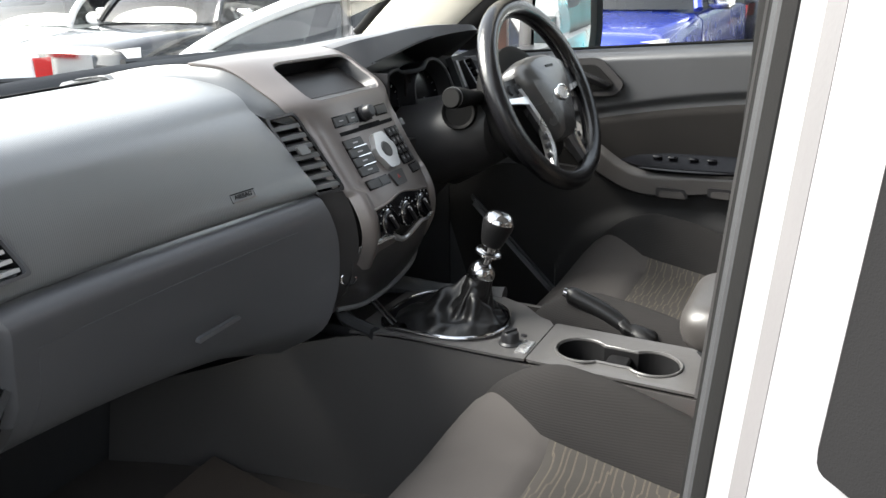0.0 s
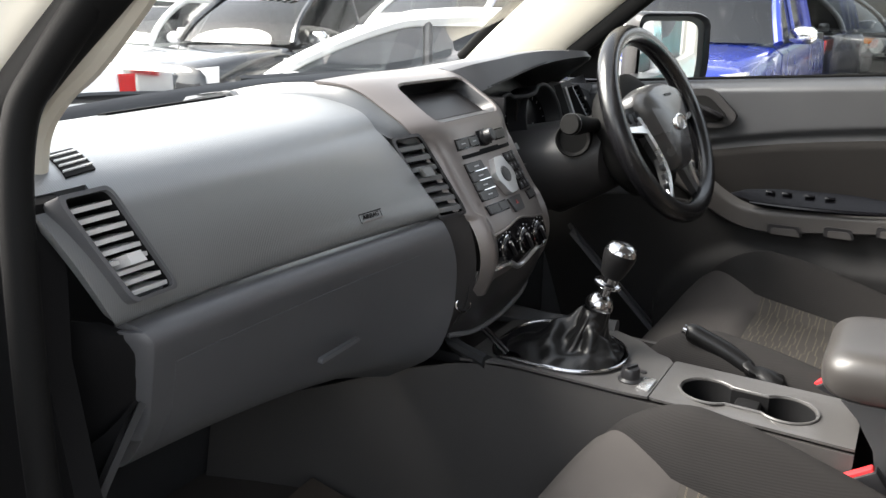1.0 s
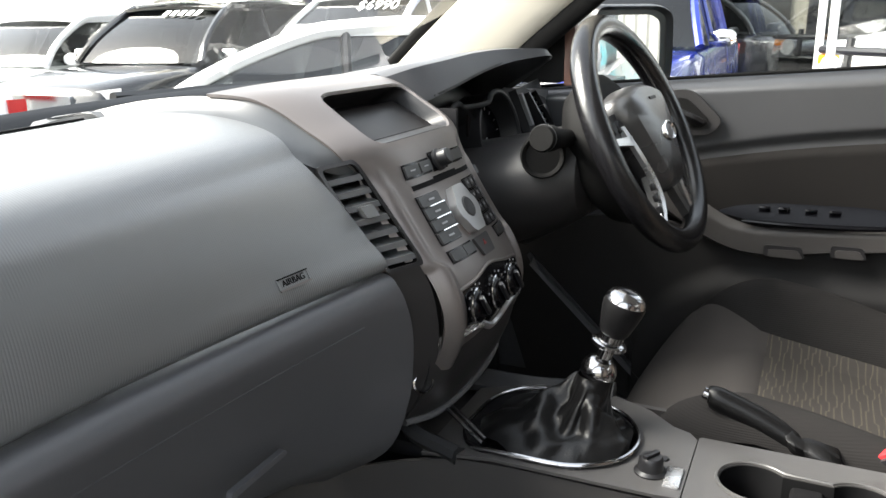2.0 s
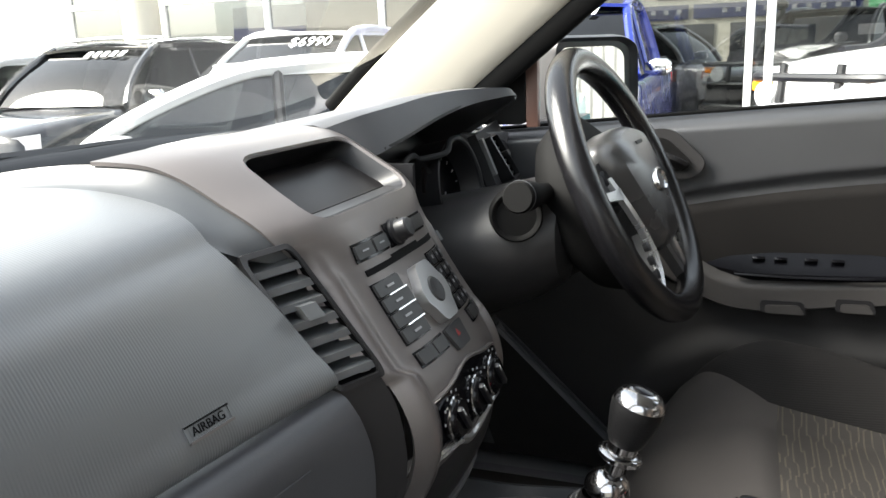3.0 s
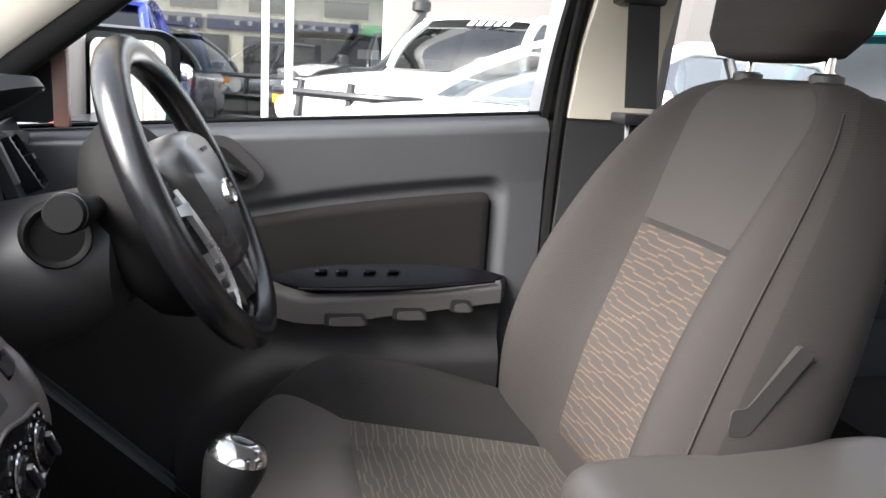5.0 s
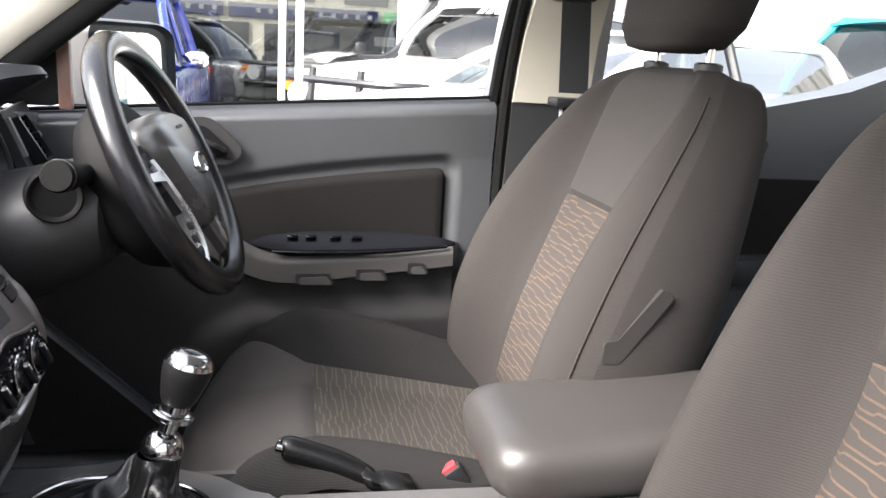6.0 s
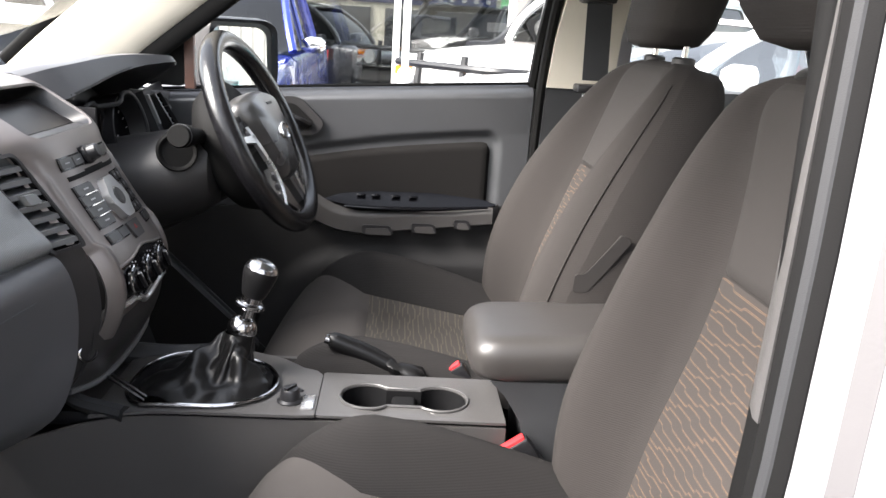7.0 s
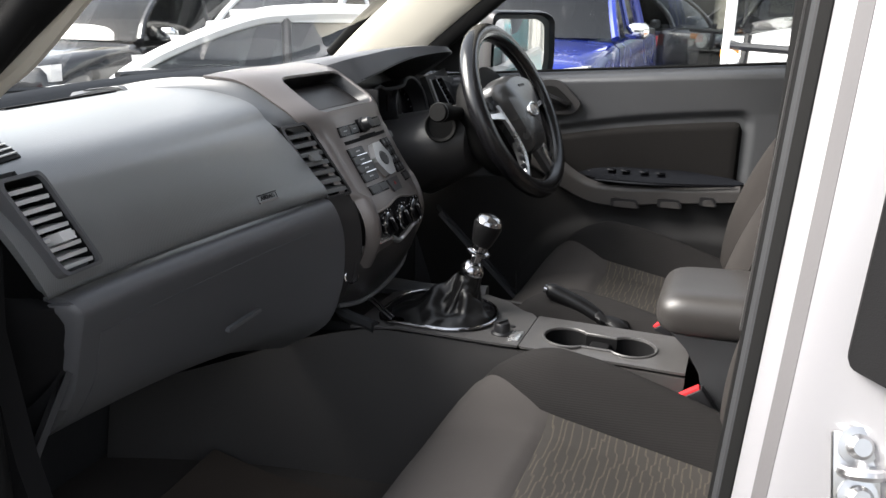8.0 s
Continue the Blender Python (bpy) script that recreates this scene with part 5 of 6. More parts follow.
    for s in (-1, 1):
        def stitch(v, s=s):
            w = curve(prof, v)[2]
            s0 = min(back_seam(v), w * 0.8)
            x = s0 + (w - s0) * 0.93
            y, z = front(x, v)
            return B(s * x, y + 0.001, z)
        part("piping", tube([stitch(0.14 + 0.78 * k / 16) for k in range(17)], 0.0016, 6, smooth=3), CLOTH_LIT, st, "dark stitched seam")

    def panel(v0, v1, sink):
        def f(u, v):
            vv = v0 + (v1 - v0) * v
            w = min(back_seam(vv), curve(prof, vv)[2] * 0.8) + 0.002
            x = (2 * u - 1) * w
            y, z = front(x, vv)
            d = min(min(u, 1 - u) * 2 * w, min(v, 1 - v) * (v1 - v0) * 0.6)
            return B(x, y + 0.004 - sink * max(0, 1 - d / 0.011) ** 2, z)
        return sheet(f, 24, 24, 0.006, (0, -1, 0))
    part("back_patch", panel(0.10, 0.615, 0.006), PATCH_UP, st, "brown-grey cloth patch with wavy orange threads")
    part("back_panel", panel(0.618, 0.972, 0.006), CLOTH_GREY_DIM, st, "plain grey cloth upper panel")
    # headrest on two posts
    hz = 1.525
    hy = -0.215
    prof_h = [(-1.0, 0.05, 0.03), (-0.92, 0.095, 0.05), (-0.6, 0.122, 0.062), (0.0, 0.13, 0.066), (0.6, 0.122, 0.06), (0.9, 0.10, 0.045), (1.0, 0.06, 0.02)]
    rings = []
    for k in range(25):
        v = -1 + 2 * k / 24
        w, d = curve(prof_h, v)
        rings.append([B(math.copysign(abs(math.cos(t)) ** 0.55, math.cos(t)) * w, hy - 0.02 * v + math.copysign(abs(math.sin(t)) ** 0.7, math.sin(t)) * d, hz + 0.088 * v) for t in [2 * math.pi * i / 32 for i in range(32)]])
    part("headrest", loft(rings), CLOTH_LIT, st, "dark cloth headrest", sharp=60)
    for s in (-1, 1):
        pst = part("post", lathe([(0.006, 0), (0.006, 0.10)], aim(tuple(B(s * 0.083, -0.212, 1.39)), tuple(B(s * 0.083, -0.214, 1.46))), 12), CHROME, st, "chrome post")
        part("collar", lathe([(0.0, 0.0), (0.02, 0.0), (0.02, 0.014), (0.015, 0.017), (0, 0.017)], aim(tuple(B(s * 0.083, -0.212, 1.408)), tuple(B(s * 0.083, -0.213, 1.46))), 20, False), SEATPLASTIC, pst)
    for s in ((-1,) if ox == 0 else (1,)):
        bar = rounded([(-0.088, 1.150), (-0.104, 1.138), (-0.040, 1.052), (-0.016, 1.052), (-0.018, 1.082), (-0.034, 1.082)], 0.006, 3)
        part("recline_handle", prism(bar, lambda a, b, d, s=s: B(s * (0.264 + d), a, b), 0.0, 0.009, 0.003), HANDLE, st, "flat dark grey recline lever")
    part("hinge_cover", box(0.355 + ox - 0.27, 0.355 + ox - 0.25, -0.10 + oy, 0.04 + oy, 0.78 + oz, 0.90 + oz, 0.008), SEATPLASTIC, st)
    part("hinge_cover", box(0.355 + ox + 0.25, 0.355 + ox + 0.27, -0.10 + oy, 0.04 + oy, 0.78 + oz, 0.90 + oz, 0.008), SEATPLASTIC, st)
    return st


seat((0, 0, 0), "dark grey cloth driver's seat with patterned centre patches")
seat((-0.727, -0.03, -0.028), "dark grey cloth passenger seat with patterned centre patches", 0.6)

# rear bench
bench = thing("rear_bench", (0, -0.75, 0.6), "dark grey cloth rear bench seat", "rear seat")
part("cushion", loft([[Vector((x, y, z)) for x, y, z in ((-0.62, y0, z0), (0.62, y0, z0), (0.62, -1.0, z0), (-0.62, -1.0, z0))] for y0, z0 in ((-0.52, 0.62), (-0.50, 0.80), (-0.52, 0.86), (-0.58, 0.885))]), CLOTH, bench)
part("backrest", loft([[Vector((x, y, z)) for x, y, z in ((-0.6 + k, y0, z0), (0.6 - k, y0, z0), (0.6 - k, -1.12, z0), (-0.6 + k, -1.12, z0))] for y0, z0, k in ((-0.90, 0.85, 0), (-0.95, 1.0, 0), (-1.02, 1.30, 0.01), (-1.05, 1.36, 0.04))]), CLOTH, bench)


solo("floor_mat", sheet(lambda u, v: Vector((-0.62 + 0.44 * u, 0.46 + 0.48 * v, 0.606 + 0.10 * max(0, v - 0.7) ** 1.2 + 0.004 * math.sin(9 * u + 5 * v))), 16, 16, 0.006, (0, 0, -1)), MAT, "dark brown carpet mat on the passenger floor", "floor mat")

# ---- driver's door ----
door = thing("driver_side_door", (0.75, 0.45, 0.6), "closed grey front door with dark insert and gloss switch panel", "car door")
sill_z = lambda y: 1.292 + (0.54 - y) * 0.07
flat_x = lambda x0: (lambda a, b, d: Vector((x0 - d, a, b)))
body = [(-0.03, 0.62), (1.05, 0.62), (1.05, 1.22), (0.93, sill_z(0.9)), (0.54, sill_z(0.54) - 0.004), (-0.03, sill_z(-0.03) - 0.004)]
part("door_body", prism(body, flat_x(0.745), -0.10, 0.0, 0.004), DARK, door)
def card_in(y, z):
    """How far a point of the door card lies within the recess round the insert."""
    a = curve(CARD_TOP, y) - z
    b = y - curve(CARD_REAR, z)
    r = 0.035
    return r - math.hypot(max(0, r - a), max(0, r - b)) if a < r and b < r else min(a, b)


CARD_TOP = soft([(-0.1, 1.235), (0.062, 1.227), (0.281, 1.204), (0.443, 1.178), (0.62, 1.14), (0.95, 1.06)], 3)
CARD_REAR = [(0.6, 0.085), (0.828, 0.063), (1.05, 0.038), (1.3, 0.034)]


def card(u, v):
    """The moulded door card: a rolled sill, a flat shoulder and a recess with soft edges."""
    y = 0.93 - 0.96 * u
    top = sill_z(y) + 0.012
    z = top - (top - 0.64) * v ** 1.15
    d = top - z
    x = 0.715 + 0.05 * (1 - math.sin(math.pi / 2 * min(1, d / 0.035))) + 0.012 * min(1, d / 0.12)
    k = min(1, max(0, (card_in(y, z) + 0.006) / 0.024))
    return Vector((x + 0.013 * k * k * (3 - 2 * k), y, z - 0.006 * (d < 0.002)))


part("door_card", sheet(card, 170, 150, 0.012, (1, 0, 0)), DOORGREY, door, "blue-grey moulded door card")


def insert(u, v):
    """The padded insert, with a dipped border and a rounded upper corner."""
    y0 = 0.058
    y = 0.60 + (y0 - 0.60) * u
    d = y - y0
    z1 = curve(CARD_TOP, y) - 0.026 - (0.022 - math.sqrt(max(0, 0.022 ** 2 - max(0, 0.022 - d) ** 2)))
    z = 0.99 + (z1 - 0.99) * v
    e = min(d, z1 - z)
    return Vector((0.740 - 0.014 * min(1, e / 0.012) ** 0.5, y, z))


part("insert", sheet(insert, 70, 30, 0.006, (1, 0, 0)), INSERT, door, "dark padded cloth insert")


ARM_LOW = soft([(0.03, 1.012), (0.056, 1.010), (0.232, 0.988), (0.342, 0.972), (0.42, 0.982), (0.50, 1.02), (0.62, 1.08)], 3)
ARM_TOP = soft([(0.03, 1.056), (0.054, 1.054), (0.143, 1.045), (0.235, 1.041), (0.363, 1.038), (0.42, 1.048), (0.50, 1.10), (0.62, 1.18)], 3)


def arm(u, v):
    y = 0.62 - 0.59 * u
    z0, z1 = curve(ARM_LOW, y), curve(ARM_TOP, y)
    inn = min(1, max(0, (0.64 - y) / 0.16)) * min(1, (y - 0.02) * 40)
    x = 0.735 - 0.058 * inn * (1 if v > 0.12 else 0.4 + 5 * v) + 0.012 * max(0, v - 0.8) / 0.2
    return Vector((x, y, z0 + (z1 - z0) * v))


part("armrest", sheet(arm, 34, 12, 0.015, (1, 0, 0)), DOORTRIM, door, "grey-brown armrest")
slope = [(0.44, 1.052), (0.40, 1.064), (0.328, 1.071), (0.183, 1.073), (0.071, 1.065), (0.036, 1.057), (0.05, 1.053), (0.143, 1.046), (0.235, 1.042), (0.363, 1.040)]
sw = part("switch_panel", prism(rounded(slope, 0.01, 3), lambda a, b, d: Vector((0.722 - (1.075 - b) * 1.25 - d * 0.6, a, b + d * 0.8)), -0.012, 0.004, 0.003), GLOSS, door, "gloss black switch panel")
part("panel_lip", tube([(0.676, 0.39, 1.044), (0.674, 0.30, 1.043), (0.674, 0.18, 1.047), (0.678, 0.06, 1.056)], [0.003, 0.005, 0.005, 0.003], 8), GLOSS, sw, "gloss black rolled lip")
for y in (0.352, 0.318, 0.272, 0.232):
    part("window_switch", box(-0.008, 0.008, -0.010, 0.010, -0.003, 0.0025, 0.0015, m=pose(0.702, y, 1.0645, 0, 38, 0)), GLOSS, sw)
    part("print_mark", box(-0.001, 0.001, -0.005, 0.005, 0.0018, 0.0030, 0, m=pose(0.702, y, 1.0645, 0, 38, 0)), DIMPRINT, sw)
for y0, y1, z in ((0.345, 0.284, 0.978), (0.232, 0.183, 0.987), (0.134, 0.104, 1.0)):
    sl = part("grip_recess", prism(rounded([(y0 + 0.002, z + 0.002), (y0 + 0.002, z + 0.024), (y1 - 0.002, z + 0.024), (y1 - 0.010, z + 0.002)], 0.006), flat_x(0.678), 0.0, 0.003, 0.0), BLACK, door)
    part("recess_floor", prism(rounded([(y0 - 0.006, z + 0.002), (y0 - 0.006, z + 0.016), (y1 + 0.004, z + 0.018), (y1 - 0.006, z + 0.002)], 0.005), flat_x(0.678), 0.003, 0.0045, 0.0), DOORTRIM, sl)
def low_trim(u, v):
    """The lower door panel, with the swollen pocket under an arched edge."""
    y = 0.93 - 0.89 * u
    z1 = curve([(0.0, 1.018), (0.056, 1.012), (0.232, 0.992), (0.34, 0.976), (0.42, 0.986), (0.5, 1.02), (0.62, 1.03), (0.95, 0.98)], y)
    z = z1 + (0.63 - z1) * v
    k = min(1, max(0, (curve(POCKET, y) - z) / 0.05 + 0.5))
    return Vector((0.705 + 0.012 * v + 0.03 * max(0, (y - 0.6) / 0.3) - 0.022 * k * k * (3 - 2 * k), y, z))


POCKET = soft([(0.0, 0.93), (0.356, 0.925), (0.44, 0.912), (0.521, 0.864), (0.566, 0.805), (0.594, 0.74), (0.615, 0.62), (0.95, 0.5)], 4)
part("lower_trim", sheet(low_trim, 90, 60, 0.015, (1, 0, 0)), LOWTRIM, door, "dark lower panel with a swollen pocket")
part("front_edge_strip", sheet(lambda u, v: Vector((0.70 - 0.008 * math.sin(math.pi * v), 0.80 - 0.27 * u + 0.022 * v, 0.905 - 0.26 * u + 0.02 * v)), 12, 6, 0.01, (1, 0, 0)), LOWER, door, "grey edge strip")
# release handle in its recess
hs = part("handle_surround", prism(rounded([(0.60, 1.275), (0.50, 1.283), (0.44, 1.225), (0.46, 1.198), (0.60, 1.19)], 0.02), flat_x(0.722), 0.0, 0.012, 0.005), COLUMN, door)
part("handle_cup", prism(rounded([(0.59, 1.262), (0.51, 1.267), (0.465, 1.225), (0.475, 1.212), (0.59, 1.205)], 0.012), flat_x(0.71), 0.0, 0.005, 0.001), SEAL, hs)
part("release_handle", tube([(0.698, 0.585, 1.25), (0.69, 0.54, 1.245), (0.69, 0.50, 1.232), (0.7, 0.478, 1.22)], 0.007, 8, flat=1.8), BLACK, hs)
part("sail_panel", prism(rounded([(0.752, 1.29), (0.95, 1.29), (0.95, 1.33), (0.84, 1.40), (0.752, 1.46)], 0.012), flat_x(0.715), -0.02, 0.01, 0.006), SEAL, door, "black corner panel")
part("window_channel", box(0.70, 0.72, 0.728, 0.750, 1.285, 1.425, 0.004), BROWN, door, "brownish window channel")
part("front_frame", tube([(0.712, 0.86, 1.335), (0.71, 0.795, 1.378), (0.703, 0.70, 1.457), (0.678, 0.5, 1.605), (0.645, 0.30, 1.735)], [0.02, 0.024, 0.02, 0.018, 0.018], 10, flat=0.9), SEAL, door, "black window frame")
part("sill_seal", tube([(0.745, 0.9, sill_z(0.9) + 0.006), (0.745, 0.54, sill_z(0.54) + 0.008), (0.745, 0.2, sill_z(0.2) + 0.008), (0.745, -0.03, sill_z(-0.03) + 0.008)], 0.0035, 6), SEAL, door)
part("window_pane", sheet(lambda u, v: Vector((0.77 - 0.11 * v, (0.70 - 0.05 * v) * (1 - u) + (-0.045 - 0.04 * v) * u, sill_z(0.6 * (1 - u)) - 0.01 + 0.42 * v)), 2, 2), CLEAR, door, "clear side window")
part("window_frame", tube([(0.755, -0.035, 1.33), (0.735, -0.045, 1.45), (0.70, -0.065, 1.6), (0.665, -0.085, 1.73)], 0.014, 8, flat=1.4), SEAL, door)

# driver's door mirror
mr = thing("door_mirror", (1.04, 0.68, 1.34), "black-cased door mirror outside the driver's window", "door mirror")
MA, MN = Vector((0.76, -0.65, 0)).normalized(), Vector((0.65, 0.76, 0)).normalized()
MC = Vector((0.995, 0.685, 1.335))
cas = rounded([(-0.105, -0.105), (0.11, -0.115), (0.125, -0.03), (0.12, 0.09), (0.085, 0.108), (-0.10, 0.108)], 0.03, 6)
mpt = lambda a, b, d: MC + MA * a + MN * d + Vector((0, 0, b))
part("casing", loft([[mpt(x * k, z * k, d) for x, z in cas] for k, d in ((0.9, 0.006), (0.97, -0.008), (1.0, 0.0), (1.02, 0.02), (0.96, 0.06), (0.75, 0.10), (0.3, 0.12))]), BLACK, mr, "black plastic casing")
part("mirror_glass", loft([[mpt(x * 0.76 - 0.014, z * 0.80, d) for x, z in cas] for d in (-0.010, 0.004)]), MIRROR, mr, "mirror glass")
part("arm", loft([[Vector((x, y, z)) for x, y, z in ((x0, 0.68, 1.25), (x0, 0.75, 1.25), (x0, 0.75, 1.29), (x0, 0.68, 1.29))] for x0 in (0.77, 0.85, 0.95)]), BLACK, mr)

# driver's-side pillar behind the door, with the belt
pl = thing("middle_pillar", (0.7, -0.13, 0.6), "beige and dark grey middle pillar with a black belt", "car body", kind="structure")
part("upper_trim", loft([[Vector((x, y, z)) for x, y in ((x0, y0), (x0 + 0.0, y1), (x0 + 0.1, y1), (x0 + 0.1, y0))] for x0, y0, y1, z in ((0.70, -0.055, -0.205, 1.335), (0.69, -0.065, -0.21, 1.45), (0.66, -0.09, -0.225, 1.6), (0.62, -0.11, -0.235, 1.75))]), BEIGE, pl, "beige upper trim")
part("lower_trim", loft([[Vector((x, y, z)) for x, y in ((x0, y0), (x0, y1), (x0 + 0.1, y1), (x0 + 0.1, y0))] for x0, y0, y1, z in ((0.68, -0.02, -0.26, 0.6), (0.69, -0.035, -0.24, 1.0), (0.70, -0.05, -0.215, 1.2), (0.705, -0.055, -0.205, 1.333))]), DARK, pl, "dark grey lower trim")
part("body_frame", loft([[Vector((x, y, z)) for x, y in ((x0, y0), (x0, y1), (x0 + 0.1, y1), (x0 + 0.1, y0))] for x0, y0, y1, z in ((0.745, -0.03, -0.25, 0.6), (0.76, -0.03, -0.25, 1.3), (0.72, -0.055, -0.25, 1.55), (0.66, -0.09, -0.25, 1.77))]), PAINT, pl)
part("pillar_seal", tube([(0.705, -0.04, 0.7), (0.715, -0.04, 1.0), (0.715, -0.045, 1.33), (0.695, -0.065, 1.55), (0.66, -0.09, 1.72)], 0.011, 8), SEAL, pl)
belt = thing("seat_belt", (0.62, -0.14, 1.35), "black webbing seat belt hanging from the middle pillar", "seat belt")
part("webbing", sheet(lambda u, v: Vector((0.665 - 0.05 * v, -0.115 - 0.055 * u, 1.68 - 0.32 * v)), 2, 10, 0.002), DARK, belt)
part("guide", box(0.58, 0.635, -0.175, -0.1, 1.335, 1.352, 0.005), BLACK, belt, "black plastic guide")
part("tongue", box(-0.022, 0.022, -0.003, 0.003, -0.03, 0.03, 0.004, m=pose(0.605, -0.138, 1.318, 12, 0, 78)), STEEL, belt, "bare steel buckle tongue")
part("anchor_cover", box(0.63, 0.68, -0.18, -0.10, 1.52, 1.62, 0.012), BLACK, belt, "black anchor cover")
part("return_webbing", sheet(lambda u, v: Vector((0.60 + 0.06 * v, -0.12 - 0.05 * u, 1.345 - 0.6 * v)), 2, 8, 0.002), DARK, belt)

# rear door on the driver's side
rd = thing("rear_door", (0.75, -0.7, 0.6), "closed dark grey rear door with a raised window line", "car door")
rz = lambda y: 1.345 + 0.12 * max(0, (-y - 0.6) / 0.4) ** 1.5
part("door_body", prism([(-0.26, 0.62), (-1.1, 0.62), (-1.1, rz(-1.1)), (-0.95, rz(-0.95)), (-0.8, rz(-0.8)), (-0.6, 1.345), (-0.26, 1.34)], flat_x(0.735), -0.1, 0.0, 0.012), DOORGREY, rd)
part("insert", prism(rounded([(-0.36, 1.0), (-0.95, 1.0), (-0.95, 1.2), (-0.36, 1.2)], 0.03), flat_x(0.73), 0.0, 0.012, 0.008), INSERT, rd)
part("release_handle", prism(rounded([(-0.52, 1.28), (-0.62, 1.28), (-0.60, 1.22), (-0.52, 1.22)], 0.015), flat_x(0.73), 0.0, 0.012, 0.005), BLACK, rd)
part("armrest", box(0.66, 0.73, -0.95, -0.38, 0.98, 1.04, 0.02), DARK, rd)
part("rear_quarter", box(0.66, 0.80, -1.16, -1.0, 1.3, 1.8, 0.02), DARK, rd)
part("window_pane", sheet(lambda u, v: Vector((0.765 - 0.10 * v, -0.27 - 0.75 * u, 1.34 + 0.42 * v)), 2, 2), CLEAR, rd, "clear side window")
# cab rear wall and the panes that close the cab
solo("cab_rear_wall", box(-0.74, 0.74, -1.2, -1.16, 0.56, 1.3, 0.01), DARK, "dark grey rear wall of the cab", "car body", kind="structure")
ws = solo("windscreen", sheet(lambda u, v: Vector(((-0.73 + 0.13 * v) * (1 - u) + (0.73 - 0.13 * v) * u, 1.24 - 0.83 * v + 0.05 * (1 - (2 * u - 1) ** 2), 1.265 + 0.50 * v)), 10, 8), CLEAR, "clear raked windscreen", "windscreen", kind="structure")
ws.visible_shadow = False
for o in bpy.data.objects:
    if o.name.startswith("window_pane"):
        o.visible_shadow = False
# cowl and wipers below the windscreen
solo("cowl", sheet(lambda u, v: Vector((-0.74 + 1.48 * u, 1.25 + 0.10 * v + 0.05 * (1 - (2 * u - 1) ** 2), 1.262 - 0.02 * v)), 12, 4, 0.01, (0, 0, -1)), BLACK, "black plastic cowl below the windscreen", "cowl", kind="structure")
for x0, x1 in ((0.55, -0.1), (-0.05, -0.62)):
    wp = thing("wiper", (x0, 1.27, 1.27), "black wiper arm lying at the foot of the windscreen", "wiper", "wipers")
    part("arm", tube([(x0, 1.33, 1.265), (x0 * 0.6 + x1 * 0.4, 1.315, 1.295), (x0 * 0.25 + x1 * 0.75, 1.30, 1.305)], 0.008, 6), BLACK, wp)
    part("blade", tube([(x0 - 0.04, 1.27, 1.288), (x0 * 0.5 + x1 * 0.5, 1.295, 1.30), (x1, 1.27, 1.29)], 0.007, 6, flat=1.5), BLACK, wp)
# bonnet and guards
solo("bonnet", sheet(lambda u, v: Vector((-0.78 + 1.56 * u, 1.36 + 0.95 * v, 1.215 - 0.10 * v * v - 0.05 * (2 * u - 1) ** 4)), 14, 10, 0.01, (0, 0, -1)), PAINT, "silver painted bonnet of the car", "car body", kind="structure")
# the open passenger door, swung forward out of the doorway; unseen, added to block light
od = thing("open_door", (-0.9, 0.95, 0.6), "passenger door swung wide open, silver with dark trim", "car door")
DM = Matrix.Translation((-0.9, 0.98, 0)) @ pose(0, 0, 0, 0, 0, -62)
part("door_skin", prism(rounded([(0.0, 0.5), (-1.0, 0.5), (-1.02, 1.3), (0.0, 1.27)], 0.05), lambda a, b, d: DM @ Vector((d, a, b)), -0.1, -0.02, 0.01), PAINT, od)
part("inner_trim", prism(rounded([(-0.02, 0.55), (-0.97, 0.55), (-0.98, 1.29), (-0.02, 1.26)], 0.05), lambda a, b, d: DM @ Vector((d, a, b)), -0.02, 0.05, 0.02), DARK, od, "dark inner trim")
part("window_frame", tube([DM @ Vector((-0.04, -1.0, 1.29)), DM @ Vector((0.02, -0.95, 1.55)), DM @ Vector((0.08, -0.75, 1.72)), DM @ Vector((0.06, -0.45, 1.66)), DM @ Vector((0.0, -0.1, 1.32))], 0.025, 8), SEAL, od)

# ---- outside: the car yard ----
GZ = -0.06
ASPHALT = M("asphalt_yard", (0.085, 0.084, 0.082), 0.9, var=0.25, scale=4, bump=0.6, bscale=120)
solo("ground", sheet(lambda u, v: Vector((-900 + 1800 * u, -900 + 1800 * v, GZ)), 8, 8), ASPHALT, "grey asphalt of the car yard", "ground", kind="structure")
TYRE = M("tyre_rubber", (0.02, 0.02, 0.02), 0.8, bump=0.3, bscale=200)
ALLOY = M("alloy", (0.5, 0.5, 0.52), 0.3, metal=0.9, bump=0)
LAMP = M("lamp_lens", (0.7, 0.7, 0.7), 0.1, metal=0.3, bump=0)
TAIL = M("tail_lamp", (0.55, 0.02, 0.02), 0.15, bump=0, coat=0.5)
AMBER = M("amber_lamp", (0.8, 0.28, 0.02), 0.2, bump=0)
PALEGLASS = glass("pale_car_glass", (0.42, 0.45, 0.46), 4.5)
TINTED = glass("tinted_car_glass", (0.13, 0.14, 0.14), 1.6)
WHITE = M("white_car_paint", (0.8, 0.8, 0.8), 0.25, var=0.03, bump=0, coat=0.6)
BLACKP = M("black_car_paint", (0.012, 0.012, 0.013), 0.2, var=0.1, bump=0, coat=1.0)
BLUEP = M("blue_car_paint", (0.012, 0.03, 0.26), 0.25, metal=0.3, var=0.08, bump=0, coat=0.8)
GREYP = M("grey_car_paint", (0.33, 0.32, 0.32), 0.3, metal=0.5, var=0.06, bump=0, coat=0.6)
TEALP = M("turquoise_car_paint", (0.02, 0.42, 0.5), 0.3, var=0.05, bump=0, coat=0.6)
